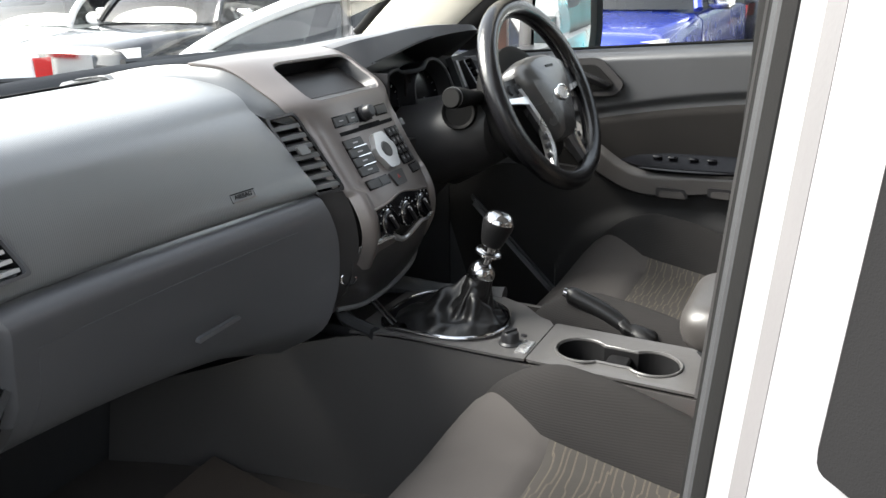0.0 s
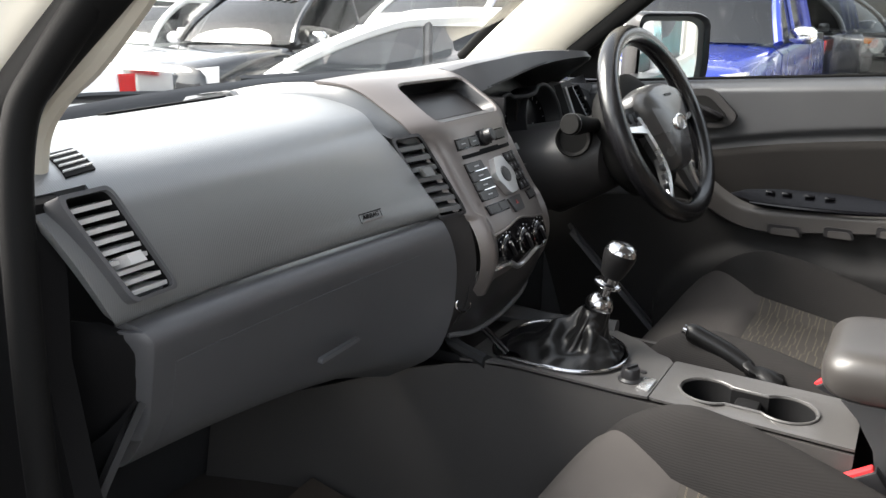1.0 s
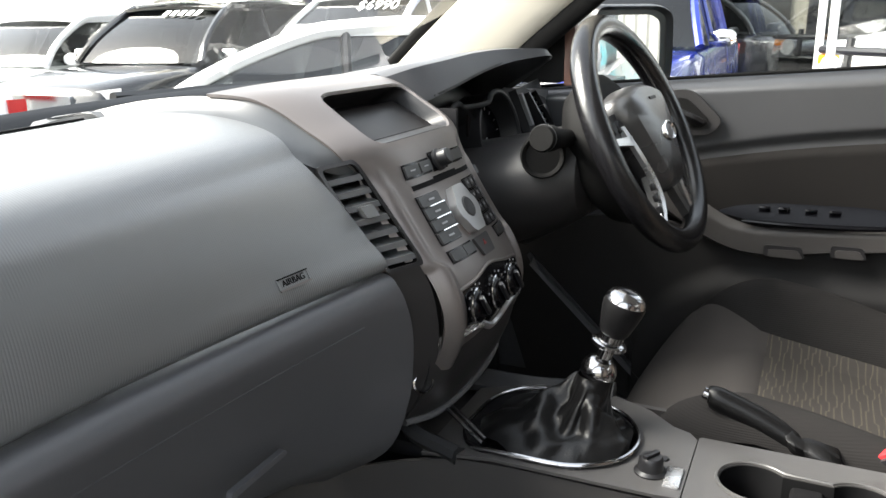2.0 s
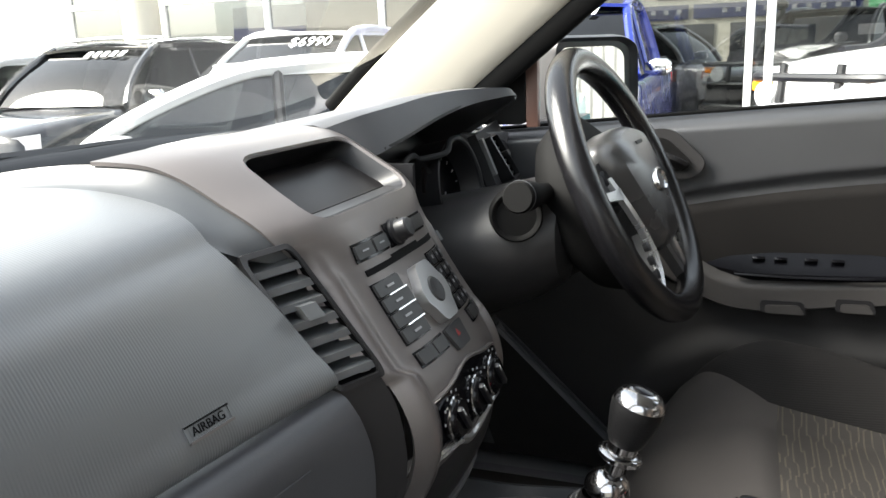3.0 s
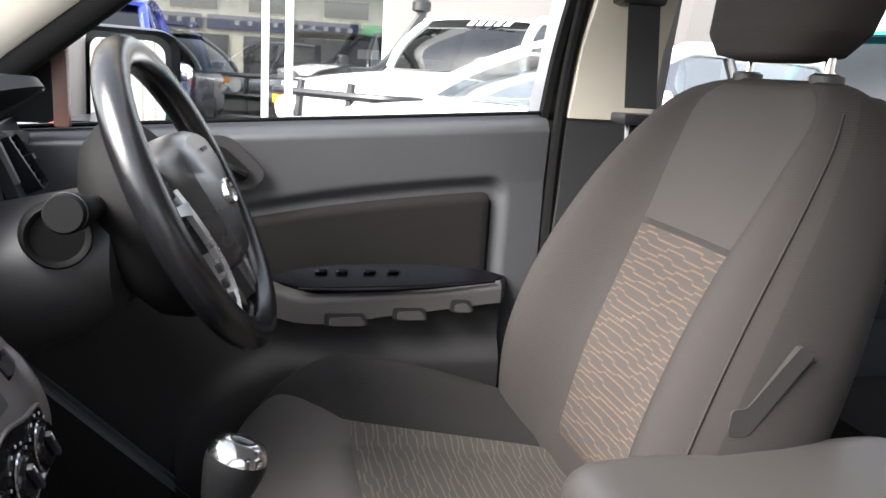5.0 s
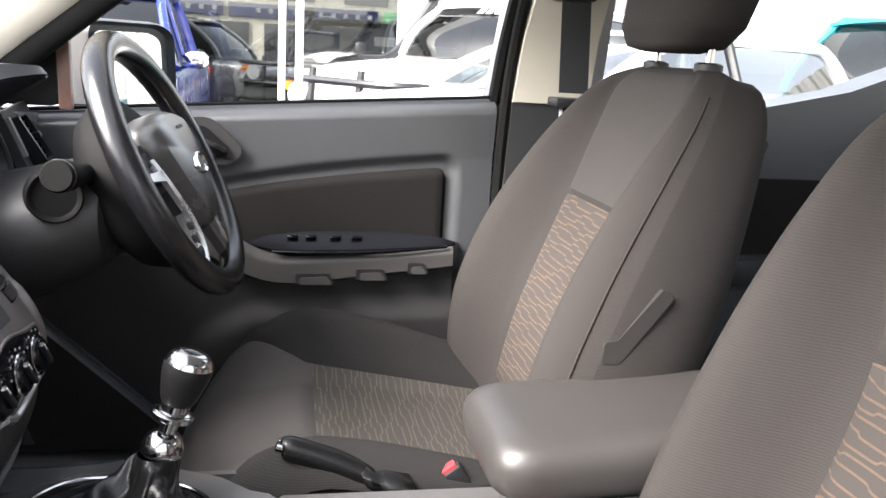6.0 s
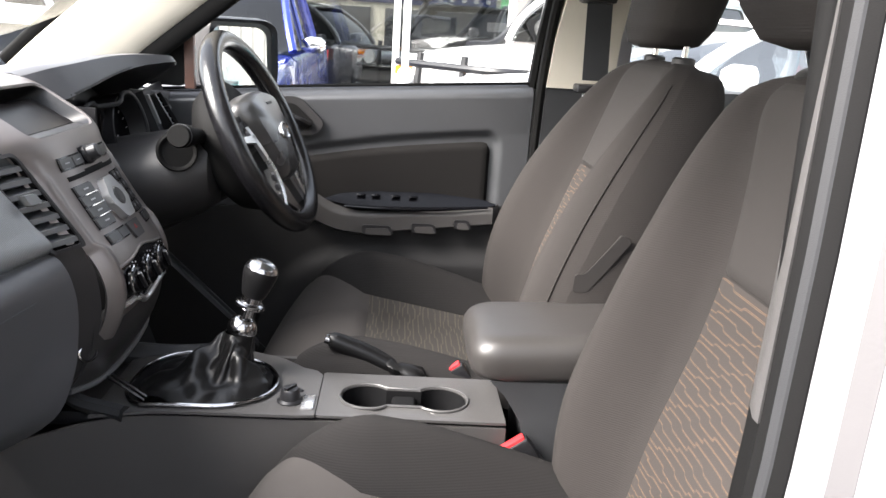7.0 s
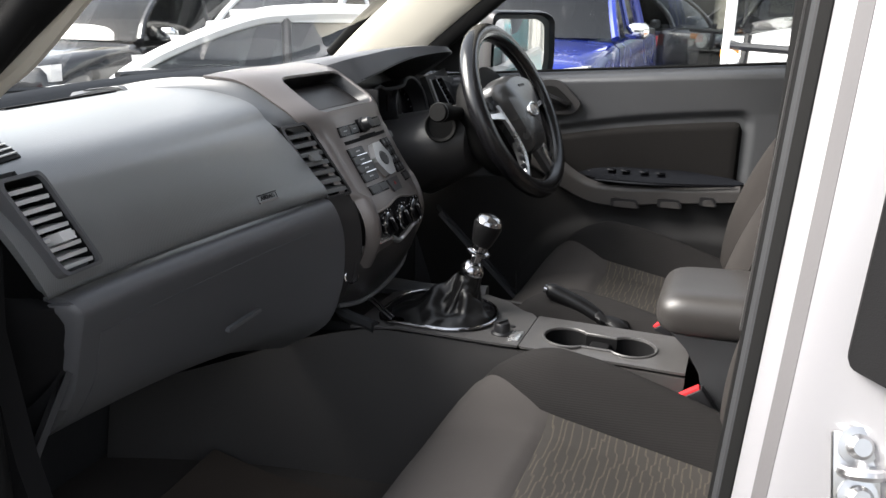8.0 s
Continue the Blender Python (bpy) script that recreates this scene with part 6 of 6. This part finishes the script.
DARKP = M("charcoal_car_paint", (0.03, 0.03, 0.032), 0.3, var=0.1, bump=0, coat=0.5)


def vehicle(name, label, paint, at, turn, L=4.2, Wd=1.75, H=1.48, belt=0.92, bonnet=1.0, cab=(-1.55, 0.75), roof=(-1.2, 0.1), tray=False, extras=(), category="car", pane=None):
    """A parked vehicle; its own x points ahead, y to its left. cab: where the glass starts and ends at the belt; roof: the same at the roof."""
    m = Matrix.Translation((*at, GZ)) @ pose(0, 0, 0, 0, 0, turn)
    v = thing(name, (at[0], at[1], GZ), label, category, "parked vehicles")
    q = lambda x, y, z: m @ Vector((x, y, z))
    h = L / 2
    # body: stations from tail to nose
    rear_top = belt - (0.02 if tray else 0.0)
    st = [(-h, 0.80, 0.34, rear_top - 0.12), (-h + 0.06, 0.92, 0.28, rear_top), (-h + 0.5, 0.98, 0.22, rear_top + 0.03), (cab[0], 1.0, 0.2, belt + 0.03), (cab[1] - 0.2, 1.0, 0.2, belt), (cab[1], 0.99, 0.2, belt - 0.01), (cab[1] + 0.5 * (h - cab[1]), 0.97, 0.2, belt - 0.05), (h - 0.14, 0.92, 0.24, belt - 0.14), (h - 0.03, 0.85, 0.3, belt - 0.26), (h, 0.78, 0.36, belt - 0.38)]
    rings = []
    for x, k, z0, z1 in _fine(st, 3):
        w = Wd / 2 * k
        sec = [(-w * 0.92, z0), (-w, z0 + 0.12), (-w * 1.0, z0 + (z1 - z0) * 0.55), (-w * 0.975, z1 - 0.07), (-w * 0.9, z1 - 0.012), (-w * 0.6, z1 + 0.012), (0, z1 + 0.02)]
        sec = sec + [(-a, b) for a, b in sec[-2::-1]]
        rings.append([q(x, a, b) for a, b in sec])
    part("body", loft(rings), paint, v, sharp=50)
    # glasshouse corners at belt and roof
    wb, wr = Wd / 2 * 0.93, Wd / 2 * 0.74
    zb, zr = belt + 0.02, H - 0.06
    bow = lambda u: 0.10 * (1 - (2 * u - 1) ** 2)
    xf = lambda t: cab[1] * (1 - t) + roof[1] * t + 0.10 * math.sin(math.pi * t)
    xr = lambda t: cab[0] * (1 - t) + roof[0] * t - 0.06 * math.sin(math.pi * t)
    part("windscreen", sheet(lambda u, t: q(xf(t) + bow(u) * (1 - 0.4 * t), ((1 - 2 * u) * (wb * (1 - t) + wr * t)) * 0.97, zb * (1 - t) + zr * t), 8, 8), pane or TINTED, v, "glass windscreen")
    part("rear_window", sheet(lambda u, t: q(xr(t) - bow(u) * 0.4, ((1 - 2 * u) * (wb * (1 - t) + wr * t)) * 0.95, zb * (1 - t) + zr * t), 8, 3), pane or TINTED, v)
    mid = (cab[0] + cab[1]) / 2 * 0.6 + (roof[0] + roof[1]) / 2 * 0.4 + 0.15
    for s in (-1, 1):
        for a0, a1 in ((xr, lambda t: mid), (lambda t: mid, xf)):
            part("side_window", sheet(lambda u, t: q(a0(t) * (1 - u) + a1(t) * u, s * (wb * (1 - t) + wr * t), zb * (1 - t) + zr * t), 2, 8), pane or TINTED, v)
        at = lambda x, t: q(x, s * (wb * (1 - t) + wr * t), zb * (1 - t) + zr * t)
        part("pillar", tube([at(mid, t / 3) for t in range(4)], 0.04, 8, flat=0.7, smooth=2), BLACK if (paint is not BLACKP and not tray) else paint, v)
        rail = [at(xf(t), t) for t in (0, 0.35, 0.7)] + [at(roof[1] - 0.02, 1.0), at(roof[1] - 0.25, 1.07), at((roof[0] + roof[1]) / 2, 1.1), at(roof[0] + 0.15, 1.06), at(roof[0] - 0.01, 0.97)] + [at(xr(t), t) for t in (0.7, 0.35, 0)]
        part("roof_rail_side", tube(rail, [0.05] * 3 + [0.055] * 5 + [0.065] * 3, 8, flat=0.8, smooth=4), paint, v)
        mx = cab[1] - 0.28
        part("wing_mirror", loft([[q(mx + x, s * (Wd / 2 + y), belt + 0.09 + z) for x, z in rect(0.14 * k, 0.16 * k, 0.05 * k, 3)] for y, k in ((-0.02, 0.6), (0.06, 1.0), (0.17, 0.95), (0.21, 0.5))]), CHROME if "chrome_mirrors" in extras else paint, v)
        for hx, mat, nm in ((h - 0.16, LAMP, "headlight"), (-h + 0.05, TAIL, "tail_light")):
            d = 1 if hx > 0 else -1
            zz = belt - 0.25 if hx > 0 else belt - 0.16
            part(nm, loft([[q(hx + d * e * 0.16 - (0.2 * d if abs(y) > 0.8 else 0) * 0.0, s * (Wd / 2 * y), zz + z) for y, z in ((0.55, -0.08), (0.93, -0.06), (0.94, 0.1), (0.6, 0.06))] for e in (-0.4, 0.5)]), mat, v)
        for wx in (h - 0.82, -h + 0.78):
            ax = m @ aim((wx, s * (Wd / 2 - 0.2), 0.33), (wx, s * (Wd / 2 + 1), 0.33))
            wl = part("wheel", lathe([(0.2, 0.0), (0.3, 0.0), (0.335, 0.03), (0.335, 0.17), (0.3, 0.205), (0.21, 0.2)], ax, 28, False), TYRE, v)
            part("rim", lathe([(0.0, 0.17), (0.06, 0.18), (0.2, 0.16), (0.215, 0.2)], ax, 20, False), ALLOY, wl)
    part("roof", sheet(lambda u, t: q((roof[0] - 0.05) * (1 - t) + (roof[1] + 0.08 + bow(u) * 0.5) * t, (1 - 2 * u) * (wr + 0.025), zr + 0.055 * (1 - (2 * u - 1) ** 2 * 0.8) * (0.5 + 0.5 * math.sin(math.pi * (0.15 + 0.7 * t))) + 0.006), 10, 10, 0.03, (0, 0, -1)), paint, v)
    part("dash_top", sheet(lambda u, t: q(cab[1] - 0.45 + 0.4 * t, (1 - 2 * u) * wb * 0.9, belt - 0.02), 2, 2, 0.02, (0, 0, -1)), DARK, v)
    for y in (-0.35, 0.35):
        part("seat_back", loft([[q(0.1 - 0.25 * t + dx, y + dy * k, belt - 0.3 + 0.68 * t) for dx, dy in ((-0.07, -0.2), (0.07, -0.2), (0.07, 0.2), (-0.07, 0.2))] for t, k in ((0, 1), (0.6, 1), (0.75, 0.55), (1, 0.5))]), DARK, v)
    if "grille" in extras:
        part("grille", loft([[q(h - 0.10 + e, y, z) for y, z in rect(Wd * 0.5, 0.22, 0.04, 3, 0, belt - 0.32)] for e in (0.0, 0.11)]), CHROME, v)
    if "rack" in extras:
        for s in (-1, 1):
            part("roof_rail", tube([q(roof[0] + 0.1, s * wr * 0.9, zr + 0.04), q((roof[0] + roof[1]) / 2, s * wr * 0.95, zr + 0.12), q(roof[1] - 0.05, s * wr * 0.9, zr + 0.05)], 0.022, 8), ALLOY, v)
        for x in (roof[0] + 0.35, roof[1] - 0.25):
            part("crossbar", tube([q(x, -wr, zr + 0.13), q(x, 0, zr + 0.15), q(x, wr, zr + 0.13)], 0.02, 8), ALLOY, v)
    if "bar" in extras:
        for z in (0.62, 0.92, 1.20):
            part("bull_bar", tube([q(h - 0.1, -Wd * 0.46, z), q(h + 0.16, -Wd * 0.34, z), q(h + 0.2, 0, z), q(h + 0.16, Wd * 0.34, z), q(h - 0.1, Wd * 0.46, z)], 0.035, 8), BLACK, v)
        for y in (-0.3, 0.3):
            part("bar_upright", tube([q(h + 0.18, y, 0.5), q(h + 0.2, y, 0.9), q(h + 0.16, y, 1.30)], 0.035, 8), BLACK, v)
        for y in (-0.62, 0.62):
            part("indicator", box(-0.04, 0.04, -0.09, 0.09, -0.04, 0.04, 0.015, m=m @ Matrix.Translation((h + 0.1, y, 1.12))), AMBER, v)
            part("lamp", lathe([(0, 0.02), (0.1, 0.02), (0.11, 0.0), (0.06, -0.1)], m @ aim((h + 0.22, y * 0.72, 1.06), (h + 1, y * 0.72, 1.06)), 20, False), LAMP, v)
    if "snorkel" in extras:
        part("snorkel", tube([q(cab[1] + 0.5, -Wd / 2 - 0.03, belt - 0.05), q(cab[1] + 0.05, -Wd / 2 - 0.02, belt + 0.02), q(roof[1] + 0.1, -wr - 0.08, zr), q(roof[1] + 0.06, -wr - 0.08, zr + 0.1)], 0.05, 8), BLACK, v)
        part("snorkel_head", lathe([(0.06, 0), (0.1, 0.02), (0.1, 0.1), (0.06, 0.14), (0, 0.14)], Matrix.Translation(q(roof[1] + 0.06, -wr - 0.08, zr + 0.08)), 16, False), BLACK, v)
    slope = Vector((roof[1] - cab[1], 0, zr - zb)).normalized()
    ex, ey = m.to_3x3() @ Vector((0, 1, 0)), m.to_3x3() @ slope
    ez = ex.cross(ey)
    for body in (e for e in extras if e.startswith("$")):
        c = q(cab[1] * 0.14 + roof[1] * 0.86 + 0.115, 0.30, zb * 0.14 + zr * 0.86 + 0.012)
        text(body, 0.21, Matrix(((ex.x, ey.x, ez.x, c.x), (ex.y, ey.y, ez.y, c.y), (ex.z, ey.z, ez.z, c.z), (0, 0, 0, 1))), PRINT_W, v, "white painted price", 0.003)
    if "price" in extras:
        for k in range(5):
            y = -0.05 + 0.11 * k
            t = 0.86
            part("price_mark", sheet(lambda u, w, y=y: q(cab[1] * (1 - t - 0.1 * w) + roof[1] * (t + 0.1 * w) + 0.11, y + 0.07 * u + 0.03 * w, zb * (1 - t - 0.1 * w) + zr * (t + 0.1 * w) + 0.02), 1, 1, 0.003), PRINT_W, v)
    if "sheet" in extras:
        part("price_sheet", sheet(lambda u, w: q(0.1 + 0.42 * u, (wb * 0.72 + wr * 0.28) * -1.0 - 0.01, zb + 0.06 + 0.2 * w), 1, 1, 0.004), PRINT_W, v, "white paper price sheet")
    if tray:
        part("tub_floor", box(-h + 0.1, cab[0] - 0.1, -Wd / 2 + 0.1, Wd / 2 - 0.1, belt - 0.1, belt + 0.045, 0.02, m=m), BLACK, v)
    return v


PRINT_W = M("white_paint_marks", (0.85, 0.85, 0.85), 0.6, bump=0)
vehicle("hatchback", "white hatchback parked across the yard", WHITE, (3.19, 3.05), 121, 3.6, 1.55, 1.48, 1.0, cab=(-1.3, 0.75), roof=(-1.12, -0.04), extras=("sheet",))
vehicle("pickup_truck", "white dual cab pickup with a price painted on its windscreen", WHITE, (7.85, 5.0), 176, 4.9, 1.78, 1.78, 1.12, cab=(-0.75, 1.15), roof=(-0.6, 0.45), tray=True, extras=("$6990", "grille"), category="pickup truck")
vehicle("suv", "black off-road wagon with silver roof rack and price marks", BLACKP, (7.0, 7.25), 183, 4.8, 1.86, 1.70, 1.06, cab=(-2.0, 0.95), roof=(-1.85, 0.2), extras=("rack", "price", "grille", "chrome_mirrors"))
vehicle("estate_car", "white wagon parked beside the black wagon", WHITE, (7.0, 9.6), 184, 4.6, 1.8, 1.6, 1.0, cab=(-1.9, 0.95), roof=(-1.75, 0.15))
vehicle("sedan", "white sedan with red tail lamps seen through the windscreen", WHITE, (1.73, 7.5), 165, 4.5, 1.75, 1.42, 0.98, cab=(-1.35, 0.8), roof=(-0.7, 0.1))
vehicle("pickup_truck", "bright blue pickup with chrome mirrors facing the car", BLUEP, (7.95, 2.2), 180, 5.3, 1.95, 1.92, 1.2, cab=(-0.75, 1.15), roof=(-0.6, 0.5), tray=True, extras=("price", "grille", "chrome_mirrors"), category="pickup truck")
vehicle("off_road_wagon", "white off-road truck with black bull bar and snorkel", WHITE, (7.82, -2.15), 128, 4.9, 1.8, 2.0, 1.42, cab=(-1.2, 0.95), roof=(-1.15, 0.55), extras=("bar", "snorkel", "price", "sheet"))
vehicle("suv", "white wagon parked close beside the driver's door", WHITE, (4.95, -2.0), 115, 4.4, 1.8, 1.72, 1.25, cab=(-1.9, 1.0), roof=(-1.7, 0.1), pane=PALEGLASS)
vehicle("van", "turquoise van parked behind the white wagon", TEALP, (6.2, -6.1), 100, 4.8, 1.8, 2.05, 1.3, cab=(-2.2, 1.3), roof=(-2.1, 0.9), category="van")
# these two stand beyond the glass in place of reflections in it
vehicle("pickup_truck", "silver-grey dual cab pickup set beyond the glass wall as its reflection", GREYP, (15.5, 2.2), 250, 5.2, 1.85, 1.84, 1.14, cab=(-0.75, 1.15), roof=(-0.6, 0.45), tray=True, category="pickup truck")
vehicle("pickup_truck", "charcoal pickup with snorkel and bull bar set beyond the glass wall as its reflection", DARKP, (13.6, -1.0), 150, 5.0, 1.85, 1.95, 1.2, cab=(-0.75, 1.0), roof=(-0.6, 0.4), tray=True, extras=("bar", "snorkel"), category="pickup truck")

# ---- showroom front ----
FRAME = M("white_aluminium_frame", (0.75, 0.75, 0.74), 0.4, var=0.04, bump=0.05)
PANE = glass("shop_glass", (0.26, 0.275, 0.275), 1.8)
CREAM = M("cream_render", (0.62, 0.57, 0.47), 0.85, var=0.08, scale=8, bump=0.3, bscale=150)
GREYWALL = M("grey_brown_render", (0.2, 0.185, 0.175), 0.85, var=0.1, scale=6, bump=0.3, bscale=120)
TILE = M("showroom_floor_tile", (0.5, 0.5, 0.5), 0.25, var=0.05, bump=0)
FX = 11.0
front = thing("shop_front", (FX, 5, GZ), "white framed glass front of the showroom", "shop front", kind="structure")
posts = [-1.3, 0.35, 1.85, 3.6, 5.6, 7.6, 9.6, 11.6]
for y in posts:
    part("mullion", box(FX - 0.05, FX + 0.05, y - 0.05, y + 0.05, GZ, 4.6, 0.006), FRAME, front)
for z in (0.1, 2.42, 4.55):
    part("transom", box(FX - 0.045, FX + 0.045, posts[0], posts[-1], z - 0.05, z + 0.05, 0.006), FRAME, front)
for y0, y1 in zip(posts, posts[1:]):
    for z0, z1 in ((0.15, 2.37), (2.47, 4.5)):
        p = part("pane", sheet(lambda u, v: Vector((FX, y0 + 0.05 + (y1 - y0 - 0.1) * u, z0 + (z1 - z0) * v)), 1, 1), PANE, front)
        p.visible_shadow = False
solo("wall_grey", box(FX - 0.1, FX + 0.3, -6.5, -1.35, GZ, 4.6, 0.02), GREYWALL, "grey-brown rendered wall beside the shop front", "wall", kind="structure")
solo("roof_fascia", box(FX - 0.5, FX + 0.4, -6.5, 12.2, 4.6, 5.4, 0.03), FRAME, "white fascia above the shop front", "roof", kind="structure")
col = solo("column_cream", lathe([(0.28, GZ), (0.28, 4.6)], Matrix.Translation((FX - 1.2, 9.1, 0)), 28), CREAM, "cream round column before the showroom", "column", kind="structure")
solo("floor_showroom", box(FX + 0.06, 26, 3.7, 12.0, GZ, 0.02, 0.01), TILE, "pale tiled showroom floor", "floor", kind="structure")
solo("wall_showroom", box(20, 20.2, 3.7, 12.0, GZ, 4.6, 0.01), GREYWALL, "grey back wall of the showroom", "wall", kind="structure")
solo("wall_divider", box(FX + 0.1, 20, 3.55, 3.7, GZ, 4.6, 0.01), GREYWALL, "grey side wall of the showroom", "wall", kind="structure")
solo("ceiling_showroom", box(FX + 0.06, 20, 3.7, 12.0, 4.4, 4.5, 0.01), FRAME, "white showroom ceiling", "ceiling", kind="structure")
STRIP = glowing("light_strip", (1, 0.98, 0.95), 12)
for k in range(6):
    s = thing("ceiling_light", (FX + 2 + 2.2 * (k % 3), 6 + 3.5 * (k // 3), 4.35), "white strip light under the showroom ceiling", "ceiling light", "showroom lights")
    part("diffuser", box(FX + 1.95 + 2.2 * (k % 3), FX + 2.1 + 2.2 * (k % 3), 4.8 + 3.5 * (k // 3), 7.0 + 3.5 * (k // 3), 4.33, 4.39, 0.01), STRIP, s)
# poster inside the showroom
poster = thing("banner", (FX + 0.6, 8.0, 0.02), "blue and white advertising banner inside the glass", "banner")
part("sheet", box(FX + 0.5, FX + 0.52, 7.2, 8.6, 1.0, 2.3, 0.004), PRINT_W, poster)
part("stand", box(FX + 0.4, FX + 0.62, 7.3, 8.5, 0.02, 1.0, 0.01), FRAME, poster)
part("stripe", box(FX + 0.485, FX + 0.498, 7.2, 8.6, 1.75, 1.95, 0.002), BLUEP, poster)
# white post of the yard
pst = solo("post", lathe([(0.028, GZ), (0.028, 4.6)], Matrix.Translation((5.3, 0.24, 0)), 20), FRAME, "slim white steel post beside the parked cars", "post", kind="structure")
# street building set beyond the glass in place of its reflection
GREENROOF = M("green_roof", (0.10, 0.17, 0.09), 0.7, var=0.15, scale=3, bump=0.2)
ORANGE = M("orange_sign", (0.75, 0.16, 0.04), 0.6, bump=0)
NAVY = M("navy_sign", (0.02, 0.03, 0.10), 0.5, bump=0)
GREENS = M("green_sign", (0.05, 0.35, 0.12), 0.5, bump=0)
shop = thing("reflected_shop", (34, 2, GZ), "cream shop with a green hipped roof and coloured signs, built as a reflection", "building")
part("wall", box(34, 42, -8, 11, GZ, 4.0, 0.05), CREAM, shop)
part("roof", loft([[Vector(p) for p in ((33.2, -9, 4.0), (33.2, 12, 4.0), (43, 12, 4.0), (43, -9, 4.0))], [Vector(p) for p in ((33.2, -9, 4.25), (33.2, 12, 4.25), (43, 12, 4.25), (43, -9, 4.25))], [Vector(p) for p in ((37, -4, 6.2), (37, 7, 6.2), (39, 7, 6.2), (39, -4, 6.2))]]), GREENROOF, shop, "green metal hipped roof")
for y0, y1, mat in ((6.2, 10.5, ORANGE), (2.6, 5.9, NAVY), (-3.6, 2.4, NAVY), (-5.6, -3.8, GREENS)):
    sg = part("sign", box(33.85, 33.98, y0, y1, 2.4, 2.95, 0.02), mat, shop)
    for k in range(int((y1 - y0) / 0.55)):
        part("letter_bar", box(33.82, 33.84, y0 + 0.25 + 0.5 * k, y0 + 0.43 + 0.5 * k, 2.6, 2.78, 0), DIMPRINT, sg) if mat is NAVY else None
for k in range(6):
    part("window", box(33.9, 33.99, -7 + 3.0 * k, -5.2 + 3.0 * k, 3.15, 3.8, 0.01), DARKP, shop)
    part("shopfront", box(33.9, 33.99, -7.4 + 3.0 * k, -5.0 + 3.0 * k, 0.2, 2.2, 0.01), DARKP, shop)
# pale ribbed wall behind, seen in the mirror
WALLW = M("white_ribbed_steel", (0.26, 0.255, 0.24), 0.5, var=0.05, bump=0.05)
solo("wall_ribbed", sheet(lambda u, v: Vector((-8 + 24 * u, -15 + 0.04 * (1 if int(u * 400) % 4 < 2 else -1), GZ + 6 * v)), 400, 1, 0.02, (0, -1, 0)), WALLW, "white ribbed steel wall of the neighbouring shed", "wall", kind="structure")
vehicle("hatchback", "turquoise hatchback parked behind the car", TEALP, (2.6, -8.2), 84, 4.0, 1.7, 1.5, 0.98, cab=(-1.5, 0.85), roof=(-1.3, 0.0))
# added out of view to hold back light from the low sky
solo("sky_blocking_wall", box(-7.3, -7.0, -25, 25, GZ, 2.6, 0.02), CREAM, "unseen cream wall added to cut low sky light", "wall", kind="structure")


# ---- the outer body of the car that the cabin belongs to ----
def outer_body():
    for s in (-1, 1):
        arch = [(0.93, 0.50), (1.28, 0.42), (1.36, 0.62), (1.55, 0.77), (1.78, 0.80), (2.0, 0.74), (2.16, 0.58), (2.2, 0.40), (2.38, 0.42), (2.40, 0.85), (2.28, 1.02), (1.6, 1.10), (1.3, 1.16), (1.0, 1.19), (0.955, 1.18)]
        solo("front_guard", prism(arch, lambda a, b, d: Vector((s * (0.79 + d - 0.06 * max(0, (a - 1.9) / 0.5) ** 2), a, b)), 0.0, 0.11, 0.02), PAINT, "silver painted front guard over the wheel", "car body", kind="structure")
        tub = [(-1.24, 0.45), (-1.36, 0.45), (-1.42, 0.66), (-1.62, 0.80), (-1.86, 0.80), (-2.06, 0.66), (-2.12, 0.45), (-2.78, 0.5), (-2.8, 1.15), (-1.24, 1.15)]
        solo("tub_side", prism(tub, lambda a, b, d: Vector((s * (0.74 + d), a, b)), 0.0, 0.15, 0.02), PAINT, "silver painted side of the load tub", "car body", kind="structure")
        for y in (1.78, -1.74):
            ax = aim((s * 0.62, y, GZ + 0.37), (s * 2, y, GZ + 0.37))
            w = thing("car_wheel", (s * 0.72, y, GZ), "black tyre on a silver alloy rim under the car", "wheel", "wheels of the car")
            part("tyre", lathe([(0.21, 0.0), (0.33, 0.0), (0.37, 0.03), (0.37, 0.21), (0.33, 0.245), (0.22, 0.24)], ax, 36, False), TYRE, w)
            part("rim", lathe([(0.0, 0.20), (0.07, 0.215), (0.2, 0.18), (0.225, 0.238)], ax, 24, False), ALLOY, w)
    solo("rear_side_panel", box(-0.90, -0.80, -1.22, -0.24, 0.5, 1.34, 0.03), PAINT, "silver painted rear door on the passenger side", "car body", kind="structure")
    solo("door_skin", box(0.848, 0.90, -1.2, 0.93, 0.5, 1.26, 0.03), PAINT, "silver painted outer skin of the driver's side doors", "car body", kind="structure")
    solo("front_panel", box(-0.80, 0.80, 2.24, 2.38, 0.42, 1.02, 0.05), PAINT, "silver painted front of the car", "car body", kind="structure")
    solo("radiator_grille", box(-0.5, 0.5, 2.375, 2.40, 0.68, 0.94, 0.02), CHROME, "chrome radiator grille", "grille", kind="structure")
    solo("tailgate", box(-0.74, 0.74, -2.82, -2.74, 0.55, 1.15, 0.03), PAINT, "silver painted tailgate", "car body", kind="structure")
    solo("tub_floor", box(-0.74, 0.74, -2.74, -1.24, 0.62, 0.68, 0.01), BLACK, "black lined floor of the load tub", "car body", kind="structure")
    solo("chassis", box(-0.5, 0.5, -2.7, 2.2, 0.28, 0.5, 0.03), BLACK, "black chassis under the car", "car body", kind="structure")


outer_body()
